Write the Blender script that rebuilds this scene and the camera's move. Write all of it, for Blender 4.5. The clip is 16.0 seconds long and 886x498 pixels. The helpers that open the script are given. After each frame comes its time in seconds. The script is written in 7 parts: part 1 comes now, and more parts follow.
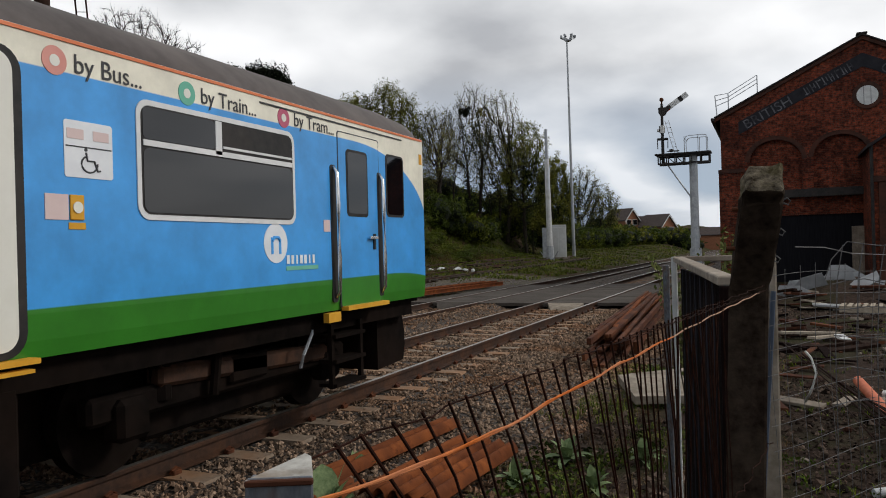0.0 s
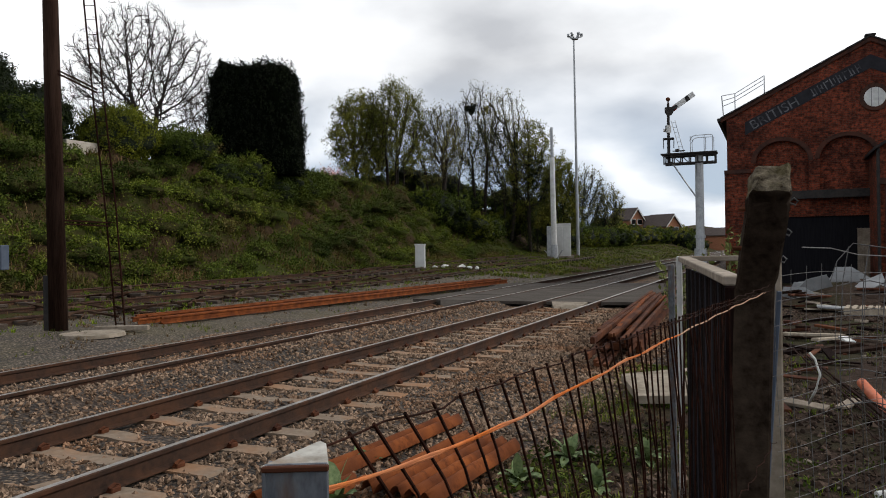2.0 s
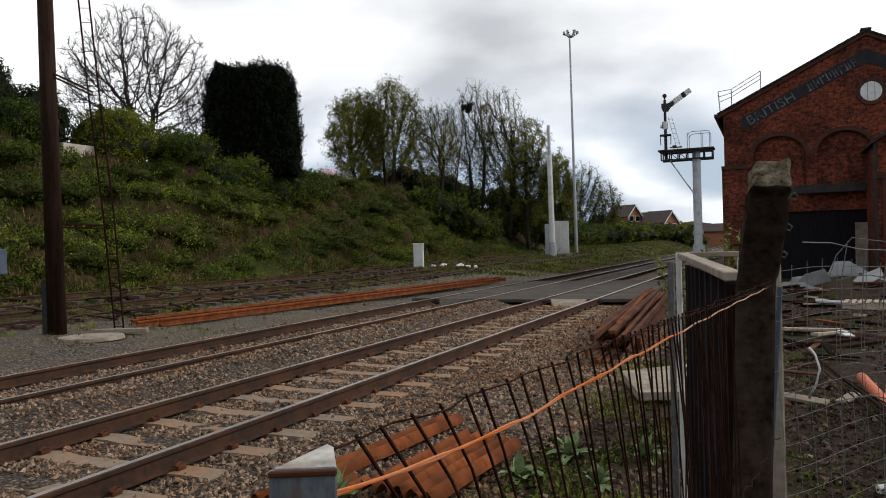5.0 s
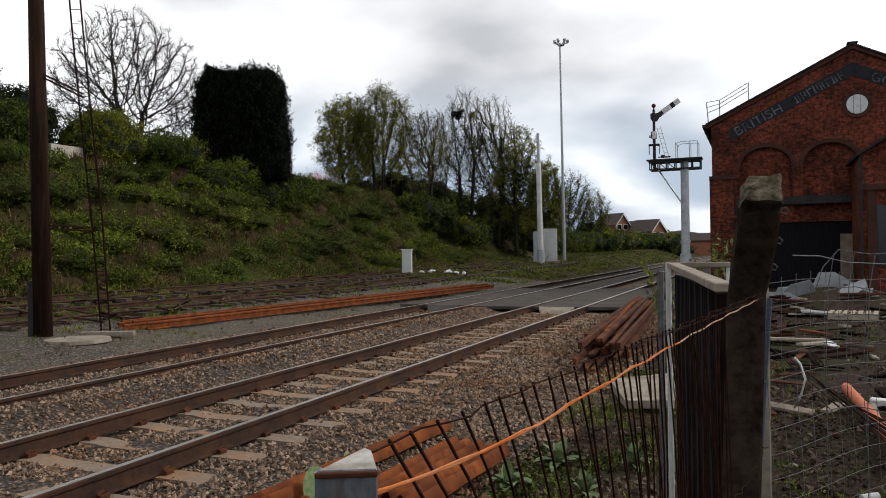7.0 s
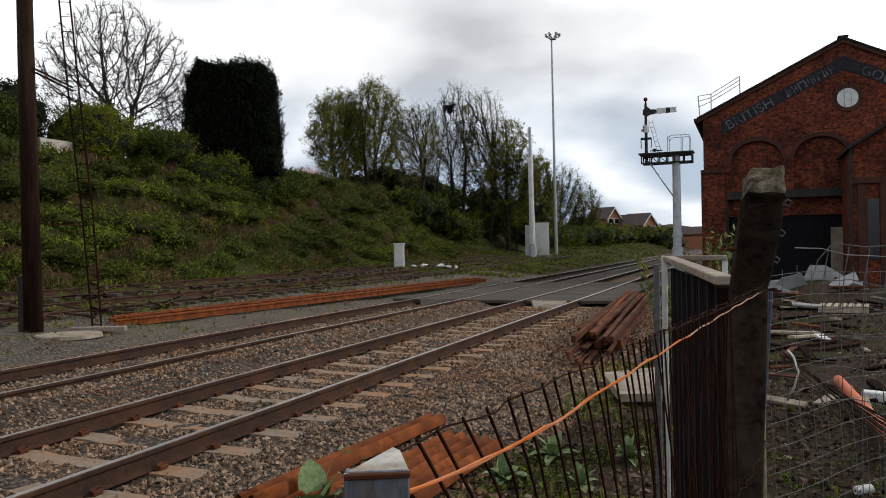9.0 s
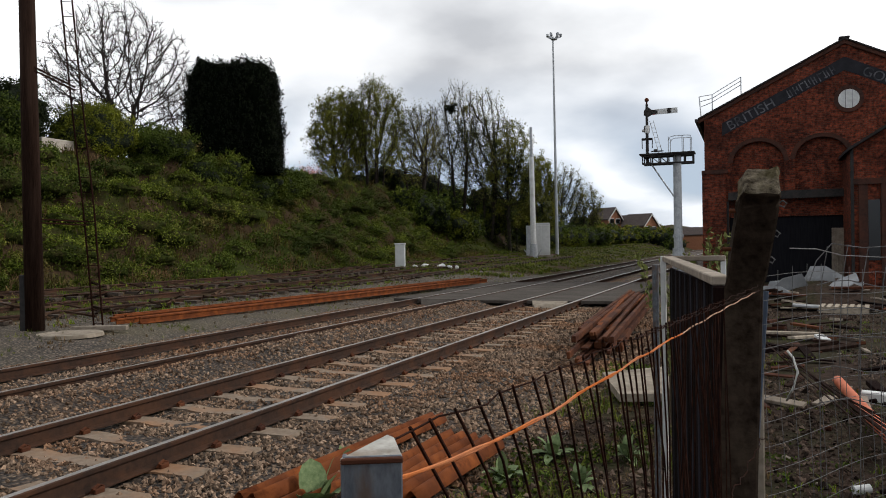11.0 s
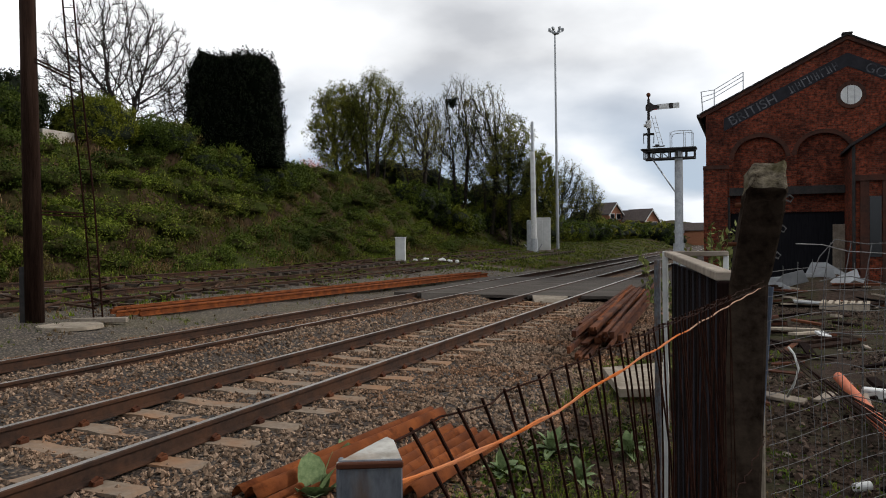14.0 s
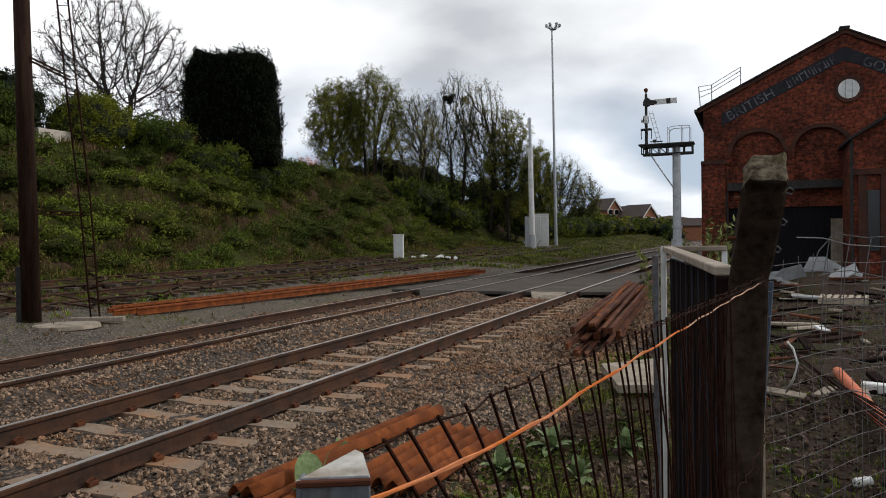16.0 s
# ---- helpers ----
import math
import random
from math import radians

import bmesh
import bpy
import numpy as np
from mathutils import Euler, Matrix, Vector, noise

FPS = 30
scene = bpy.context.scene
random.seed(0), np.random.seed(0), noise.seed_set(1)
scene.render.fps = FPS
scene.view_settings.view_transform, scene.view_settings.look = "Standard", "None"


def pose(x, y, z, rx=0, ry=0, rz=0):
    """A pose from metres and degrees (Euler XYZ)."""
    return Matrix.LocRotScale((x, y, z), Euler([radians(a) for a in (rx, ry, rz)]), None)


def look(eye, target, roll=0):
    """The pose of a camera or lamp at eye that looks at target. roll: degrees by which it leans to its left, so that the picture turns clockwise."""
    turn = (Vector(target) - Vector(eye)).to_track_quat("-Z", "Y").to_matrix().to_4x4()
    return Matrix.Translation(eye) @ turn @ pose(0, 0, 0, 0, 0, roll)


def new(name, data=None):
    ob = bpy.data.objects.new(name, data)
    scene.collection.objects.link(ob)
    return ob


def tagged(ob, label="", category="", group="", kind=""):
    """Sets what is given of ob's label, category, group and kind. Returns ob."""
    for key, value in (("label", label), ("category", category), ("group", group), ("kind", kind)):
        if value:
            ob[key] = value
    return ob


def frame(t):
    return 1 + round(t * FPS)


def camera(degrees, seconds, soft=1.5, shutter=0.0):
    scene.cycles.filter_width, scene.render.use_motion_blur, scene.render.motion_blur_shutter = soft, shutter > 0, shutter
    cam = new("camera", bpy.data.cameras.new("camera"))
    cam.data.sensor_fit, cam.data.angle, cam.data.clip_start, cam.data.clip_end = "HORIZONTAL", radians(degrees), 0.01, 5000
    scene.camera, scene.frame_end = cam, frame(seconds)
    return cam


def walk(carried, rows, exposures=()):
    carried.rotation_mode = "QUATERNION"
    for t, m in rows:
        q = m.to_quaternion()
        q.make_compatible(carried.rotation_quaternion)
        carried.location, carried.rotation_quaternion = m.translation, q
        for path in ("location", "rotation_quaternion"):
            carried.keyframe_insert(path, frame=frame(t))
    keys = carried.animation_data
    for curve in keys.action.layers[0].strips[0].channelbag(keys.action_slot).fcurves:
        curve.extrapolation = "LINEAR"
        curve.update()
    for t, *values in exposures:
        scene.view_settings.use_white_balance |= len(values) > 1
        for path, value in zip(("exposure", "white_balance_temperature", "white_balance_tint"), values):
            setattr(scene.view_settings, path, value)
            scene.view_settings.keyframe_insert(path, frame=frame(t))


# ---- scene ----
cam = camera(60.0, 16.0, soft=1.0)
# seconds, x, y, z, yaw, pitch, roll
PATH = [
    (0, 0.009, 0.000, 1.549, 23.074, 0.042, 1.604),
    (0.5, 0.008, -0.000, 1.548, 23.192, -0.079, 1.309),
    (1, 0.007, 0.000, 1.548, 23.189, -0.174, 1.137),
    (1.5, 0.004, -0.001, 1.547, 23.201, -0.130, 0.803),
    (2, 0.005, -0.007, 1.546, 23.383, -0.151, 0.921),
    (2.5, 0.003, -0.007, 1.546, 23.524, -0.199, 0.774),
    (3, 0.002, -0.009, 1.546, 23.491, -0.364, 1.012),
    (3.5, 0.000, -0.000, 1.546, 23.550, -0.404, 1.114),
    (4, 0.002, 0.006, 1.546, 23.481, -0.352, 1.375),
    (6.5, -0.011, -0.033, 1.550, 23.016, 0.173, 1.472),
    (7, -0.013, -0.043, 1.554, 22.362, 0.207, 0.889),
    (7.5, -0.019, -0.052, 1.551, 22.071, -0.162, 0.408),
    (8, -0.029, -0.052, 1.551, 21.827, -0.228, 0.328),
    (8.5, -0.037, -0.043, 1.552, 21.723, -0.327, 0.565),
    (9, -0.042, -0.032, 1.552, 21.747, -0.240, 1.017),
    (11.5, -0.026, -0.056, 1.551, 21.880, -0.231, 0.832),
    (12, -0.031, -0.047, 1.551, 21.932, -0.225, 0.782),
    (12.5, -0.035, -0.036, 1.553, 22.083, -0.276, 0.935),
    (13, -0.033, -0.038, 1.551, 21.873, -0.283, 0.937),
    (13.5, -0.035, -0.032, 1.551, 22.106, -0.648, 0.881),
    (14, -0.040, -0.028, 1.549, 21.857, -0.673, 0.563),
    (14.5, -0.041, -0.024, 1.551, 21.921, -0.850, 0.669),
    (15, -0.041, -0.018, 1.547, 21.822, -1.219, 0.816),
    (15.5, -0.044, -0.001, 1.544, 21.857, -1.326, 1.087),
    (16, -0.044, 0.016, 1.546, 21.731, -0.907, 0.930),
]
walk(cam, [(t, pose(x, y, z, 90 + p, r, w)) for t, x, y, z, w, p, r in PATH],
     exposures=[(0.0, -0.36), (0.5, -0.33), (0.9, -0.15), (1.6, -0.05), (16.0, -0.05)])

# ---------- world and light ----------
SUN_EL, SUN_AZ = radians(33), radians(58)
world = bpy.data.worlds.new("overcast_sky")
scene.world = world
world.use_nodes = True


def link_nodes(nt, a, b):
    nt.links.new(a, b)


def node(nt, kind, values=()):
    n = nt.nodes.new(kind)
    for key, value in dict(values).items():
        if isinstance(value, bpy.types.NodeSocket):
            nt.links.new(value, n.inputs[key])
        else:
            n.inputs[key].default_value = value
    return n


def math_node(nt, op, a, b=0.0, c=0.0, clamp=False):
    n = node(nt, "ShaderNodeMath", {0: a, 1: b, 2: c})
    n.operation, n.use_clamp = op, clamp
    return n.outputs[0]


def ramp(nt, fac, stops):
    n = nt.nodes.new("ShaderNodeValToRGB")
    nt.links.new(fac, n.inputs[0])
    els = n.color_ramp.elements
    while len(els) < len(stops):
        els.new(0.5)
    for e, (p, c) in zip(els, stops):
        e.position, e.color = p, (*c, 1) if len(c) == 3 else c
    return n.outputs[0]


def mixc(nt, fac, a, b, mode="MIX"):
    n = node(nt, "ShaderNodeMix")
    n.data_type, n.blend_type = "RGBA", mode
    for i, v in ((0, fac), (6, a), (7, b)):
        if isinstance(v, bpy.types.NodeSocket):
            nt.links.new(v, n.inputs[i])
        else:
            n.inputs[i].default_value = v if i == 0 or len(v) == 4 else (*v, 1)
    return n.outputs[2]


def build_sky():
    nt = world.node_tree
    bg = nt.nodes["Background"]
    sky = node(nt, "ShaderNodeTexSky")
    sky.sky_type, sky.sun_disc, sky.sun_elevation, sky.sun_rotation, sky.dust_density = "NISHITA", False, SUN_EL, SUN_AZ, 2.0
    co = nt.nodes.new("ShaderNodeTexCoord").outputs["Generated"]
    sep = node(nt, "ShaderNodeSeparateXYZ", {0: co})
    up = math_node(nt, "ADD", math_node(nt, "ABSOLUTE", sep.outputs[2]), 0.30)
    cx = math_node(nt, "DIVIDE", sep.outputs[0], up)
    cy = math_node(nt, "DIVIDE", sep.outputs[1], up)
    flat = node(nt, "ShaderNodeCombineXYZ", {0: cx, 1: cy, 2: 2.6}).outputs[0]
    big = node(nt, "ShaderNodeTexNoise", {"Vector": flat, "Scale": 0.9, "Detail": 3.5, "Roughness": 0.45, "Distortion": 0.4}).outputs[0]
    fine = node(nt, "ShaderNodeTexNoise", {"Vector": flat, "Scale": 3.0, "Detail": 5.0, "Roughness": 0.5}).outputs[0]
    dens = math_node(nt, "ADD", math_node(nt, "MULTIPLY", big, 0.84), math_node(nt, "MULTIPLY", fine, 0.16))
    cloud = ramp(nt, dens, [(0.42, (1.35, 1.36, 1.38)), (0.485, (0.98, 1.0, 1.03)), (0.54, (0.64, 0.66, 0.70)), (0.64, (0.44, 0.46, 0.50))])
    low = math_node(nt, "MULTIPLY", math_node(nt, "SUBTRACT", 0.23, sep.outputs[2]), 6.0, clamp=True)
    blue = mixc(nt, 1.0, sky.outputs[0], (0.10, 0.10, 0.10), "MULTIPLY")
    pale = mixc(nt, 0.65, blue, (0.58, 0.74, 0.98))
    thin = ramp(nt, dens, [(0.42, (0.35, 0.35, 0.35)), (0.52, (0.95, 0.95, 0.95))])
    gap = math_node(nt, "MULTIPLY", low, thin)
    out = mixc(nt, gap, cloud, pale)
    nt.links.new(out, bg.inputs[0])
    bg.inputs[1].default_value = 0.95


build_sky()
sun = new("sun", bpy.data.lights.new("sun", "SUN"))
sun.data.energy, sun.data.angle, sun.data.color = 2.15, radians(11), (1.0, 0.95, 0.88)
sun.matrix_world = look((60 * math.sin(SUN_AZ), 60 * math.cos(SUN_AZ), 60 * math.tan(SUN_EL)), (0, 0, 0))


# ---------- materials ----------
def surface(name, c1, c2, scale=8.0, rough=0.8, bump=0.3, metal=0.0, c3=None, scale3=1.5, amount3=0.5, stretch=(1, 1, 1),
            local=False, island=0.0, spec=0.2, dist=0.01, detail=6.0, sheen=0.0):
    """Two-scale mottled surface; c3 is a larger stain colour; island varies brightness piece by piece."""
    m = bpy.data.materials.new(name)
    m.use_nodes = True
    nt = m.node_tree
    bsdf = nt.nodes["Principled BSDF"]
    if local:
        co = nt.nodes.new("ShaderNodeTexCoord").outputs["Object"]
    else:
        co = nt.nodes.new("ShaderNodeNewGeometry").outputs["Position"]
    mp = node(nt, "ShaderNodeMapping", {"Vector": co, "Scale": stretch}).outputs[0]
    fine = node(nt, "ShaderNodeTexNoise", {"Vector": mp, "Scale": scale, "Detail": detail, "Roughness": 0.62}).outputs[0]
    f = ramp(nt, fine, [(0.32, (0, 0, 0)), (0.68, (1, 1, 1))])
    col = mixc(nt, f, c1, c2)
    if c3:
        wide = node(nt, "ShaderNodeTexNoise", {"Vector": mp, "Scale": scale3, "Detail": 4.0, "Roughness": 0.6}).outputs[0]
        w = ramp(nt, wide, [(0.45, (0, 0, 0)), (0.62, (1, 1, 1))])
        col = mixc(nt, math_node(nt, "MULTIPLY", w, amount3), col, c3)
    if island:
        rnd = nt.nodes.new("ShaderNodeNewGeometry").outputs["Random Per Island"]
        oi = nt.nodes.new("ShaderNodeObjectInfo").outputs["Random"]
        both = math_node(nt, "FRACT", math_node(nt, "ADD", rnd, oi))
        gain = math_node(nt, "ADD", math_node(nt, "MULTIPLY", both, 2 * island), 1 - island)
        g = node(nt, "ShaderNodeCombineXYZ", {0: gain, 1: gain, 2: gain}).outputs[0]
        col = mixc(nt, 1.0, col, g, "MULTIPLY")
    nt.links.new(col, bsdf.inputs["Base Color"])
    bsdf.inputs["Roughness"].default_value = rough
    bsdf.inputs["Metallic"].default_value = metal
    bsdf.inputs["Specular IOR Level"].default_value = spec
    if bump:
        b = node(nt, "ShaderNodeBump", {"Strength": bump, "Distance": dist, "Height": fine}).outputs[0]
        nt.links.new(b, bsdf.inputs["Normal"])
    return m


def leafy(name, c1, c2, c3, rough=0.75, wide=0.30, contrast=1.0, dry=None):
    """Leaves: a small shift leaf by leaf, broad drifts of tone, and dry patches where named."""
    m = bpy.data.materials.new(name)
    m.use_nodes = True
    nt = m.node_tree
    bsdf = nt.nodes["Principled BSDF"]
    rnd = nt.nodes.new("ShaderNodeNewGeometry").outputs["Random Per Island"]
    pos = nt.nodes.new("ShaderNodeNewGeometry").outputs["Position"]
    broad = node(nt, "ShaderNodeTexNoise", {"Vector": pos, "Scale": wide, "Detail": 5.0, "Roughness": 0.6}).outputs[0]
    close = node(nt, "ShaderNodeTexNoise", {"Vector": pos, "Scale": 1.7, "Detail": 3.0}).outputs[0]
    mixed = math_node(nt, "ADD", math_node(nt, "MULTIPLY", close, 0.6), math_node(nt, "MULTIPLY", rnd, 0.4))
    a = ramp(nt, mixed, [(0.22, c1), (0.50, c2), (0.78, c3)])
    k = contrast
    w = ramp(nt, broad, [(0.38, (1 - 0.5 * k, 1 - 0.46 * k, 1 - 0.5 * k)), (0.62, (1 + 0.4 * k, 1 + 0.36 * k, 1 + 0.2 * k))])
    col = mixc(nt, 1.0, a, w, "MULTIPLY")
    if dry:
        spot = node(nt, "ShaderNodeTexNoise", {"Vector": pos, "Scale": 0.42, "Detail": 5.0, "Roughness": 0.65, "Distortion": 0.6}).outputs[0]
        d = ramp(nt, spot, [(0.58, (0, 0, 0)), (0.70, (0.75, 0.75, 0.75))])
        col = mixc(nt, d, col, dry)
    nt.links.new(col, bsdf.inputs["Base Color"])
    bsdf.inputs["Roughness"].default_value = rough
    bsdf.inputs["Specular IOR Level"].default_value = 0.08
    return m


def stones(name, c1, c2, c3, scale, tint=None):
    """Broken stone: voronoi cells with a colour each, shade painted into the gaps, and a relief."""
    m = bpy.data.materials.new(name)
    m.use_nodes = True
    nt = m.node_tree
    bsdf = nt.nodes["Principled BSDF"]
    pos = nt.nodes.new("ShaderNodeNewGeometry").outputs["Position"]
    vor = node(nt, "ShaderNodeTexVoronoi", {"Vector": pos, "Scale": scale, "Randomness": 1.0})
    sep = node(nt, "ShaderNodeSeparateColor", {0: vor.outputs["Color"]})
    col = ramp(nt, sep.outputs[0], [(0.0, c1), (0.5, c2), (1.0, c3)])
    # Darkens the gaps between stones: shade put into the colour.
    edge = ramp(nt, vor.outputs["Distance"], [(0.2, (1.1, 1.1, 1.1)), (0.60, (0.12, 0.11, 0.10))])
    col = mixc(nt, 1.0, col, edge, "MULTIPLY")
    wide = node(nt, "ShaderNodeTexNoise", {"Vector": pos, "Scale": 0.55, "Detail": 5.0}).outputs[0]
    w = ramp(nt, wide, [(0.42, (0, 0, 0)), (0.66, (1, 1, 1))])
    col = mixc(nt, math_node(nt, "MULTIPLY", w, 0.45), col, tint or (0.12, 0.085, 0.06))
    nt.links.new(col, bsdf.inputs["Base Color"])
    bsdf.inputs["Roughness"].default_value = 0.9
    b = node(nt, "ShaderNodeBump", {"Strength": 0.9, "Distance": 0.03, "Height": vor.outputs["Distance"]})
    b.invert = True
    b = b.outputs[0]
    nt.links.new(b, bsdf.inputs["Normal"])
    return m


def brickwork(name):
    m = bpy.data.materials.new(name)
    m.use_nodes = True
    nt = m.node_tree
    bsdf = nt.nodes["Principled BSDF"]
    pos = nt.nodes.new("ShaderNodeNewGeometry").outputs["Position"]
    s = node(nt, "ShaderNodeSeparateXYZ", {0: pos})
    across = math_node(nt, "ADD", s.outputs[0], s.outputs[1])
    uv = node(nt, "ShaderNodeCombineXYZ", {0: across, 1: s.outputs[2], 2: 0.0}).outputs[0]
    br = node(nt, "ShaderNodeTexBrick", {"Vector": uv, "Color1": (0.195, 0.042, 0.019, 1), "Color2": (0.080, 0.019, 0.011, 1),
              "Mortar": (0.085, 0.052, 0.038, 1), "Scale": 1.0, "Mortar Size": 0.008, "Brick Width": 0.225, "Row Height": 0.075, "Bias": -0.1})
    wide = node(nt, "ShaderNodeTexNoise", {"Vector": pos, "Scale": 0.7, "Detail": 6.0, "Roughness": 0.65}).outputs[0]
    w = ramp(nt, wide, [(0.38, (0.42, 0.40, 0.40)), (0.66, (1.25, 1.2, 1.15))])
    spk = node(nt, "ShaderNodeTexNoise", {"Vector": pos, "Scale": 7.0, "Detail": 3.0, "Roughness": 0.7}).outputs[0]
    sp = ramp(nt, spk, [(0.36, (0.35, 0.33, 0.33)), (0.5, (0.95, 0.95, 0.95)), (0.68, (1.7, 1.6, 1.5))])
    col = mixc(nt, 1.0, mixc(nt, 1.0, br.outputs[0], w, "MULTIPLY"), sp, "MULTIPLY")
    nt.links.new(col, bsdf.inputs["Base Color"])
    bsdf.inputs["Roughness"].default_value = 0.88
    bsdf.inputs["Specular IOR Level"].default_value = 0.2
    b = node(nt, "ShaderNodeBump", {"Strength": 0.6, "Distance": 0.01, "Height": br.outputs[1]})
    b.invert = True
    b = b.outputs[0]
    nt.links.new(b, bsdf.inputs["Normal"])
    return m


def livery(name):
    """Side paint of the railcar: green skirt, blue body, cream band that sweeps down at the end (local y = 0)."""
    m = bpy.data.materials.new(name)
    m.use_nodes = True
    nt = m.node_tree
    bsdf = nt.nodes["Principled BSDF"]
    co = nt.nodes.new("ShaderNodeTexCoord").outputs["Object"]
    s = node(nt, "ShaderNodeSeparateXYZ", {0: co})
    y, z = s.outputs[1], s.outputs[2]
    d = math_node(nt, "MULTIPLY", y, -1.0)
    q = math_node(nt, "SUBTRACT", 1.0, math_node(nt, "DIVIDE", d, 1.75), clamp=True)
    arc = math_node(nt, "POWER", math_node(nt, "SUBTRACT", 1.0, math_node(nt, "POWER", q, 2.2)), 0.62)
    edge = math_node(nt, "ADD", 1.93, math_node(nt, "MULTIPLY", arc, 0.72))
    cream = math_node(nt, "MULTIPLY", math_node(nt, "SUBTRACT", z, edge), 120.0, clamp=True)
    dip = math_node(nt, "MULTIPLY", math_node(nt, "POWER", math_node(nt, "SUBTRACT", 1.0, math_node(nt, "DIVIDE", d, 0.9), clamp=True), 2.0), 0.07)
    gedge = math_node(nt, "SUBTRACT", math_node(nt, "ADD", 1.315, math_node(nt, "MULTIPLY", d, -0.006)), dip)
    green = math_node(nt, "MULTIPLY", math_node(nt, "SUBTRACT", gedge, z), 120.0, clamp=True)
    n = node(nt, "ShaderNodeTexNoise", {"Vector": co, "Scale": 2.2, "Detail": 7.0, "Roughness": 0.65}).outputs[0]
    dirt = ramp(nt, n, [(0.35, (0.78, 0.78, 0.78)), (0.7, (1.08, 1.08, 1.08))])
    col = mixc(nt, cream, (0.050, 0.330, 0.78), (0.88, 0.84, 0.70))
    col = mixc(nt, green, col, (0.036, 0.20, 0.020))
    col = mixc(nt, 1.0, col, dirt, "MULTIPLY")
    nt.links.new(col, bsdf.inputs["Base Color"])
    bsdf.inputs["Roughness"].default_value = 0.28
    bsdf.inputs["Specular IOR Level"].default_value = 0.5
    return m


def glassy(name, tint=(0.02, 0.022, 0.024), rough=0.03, ior=1.5):
    m = bpy.data.materials.new(name)
    m.use_nodes = True
    b = m.node_tree.nodes["Principled BSDF"]
    b.inputs["Base Color"].default_value = (*tint, 1)
    b.inputs["Roughness"].default_value = rough
    b.inputs["Specular IOR Level"].default_value = 0.5
    b.inputs["IOR"].default_value = ior
    return m


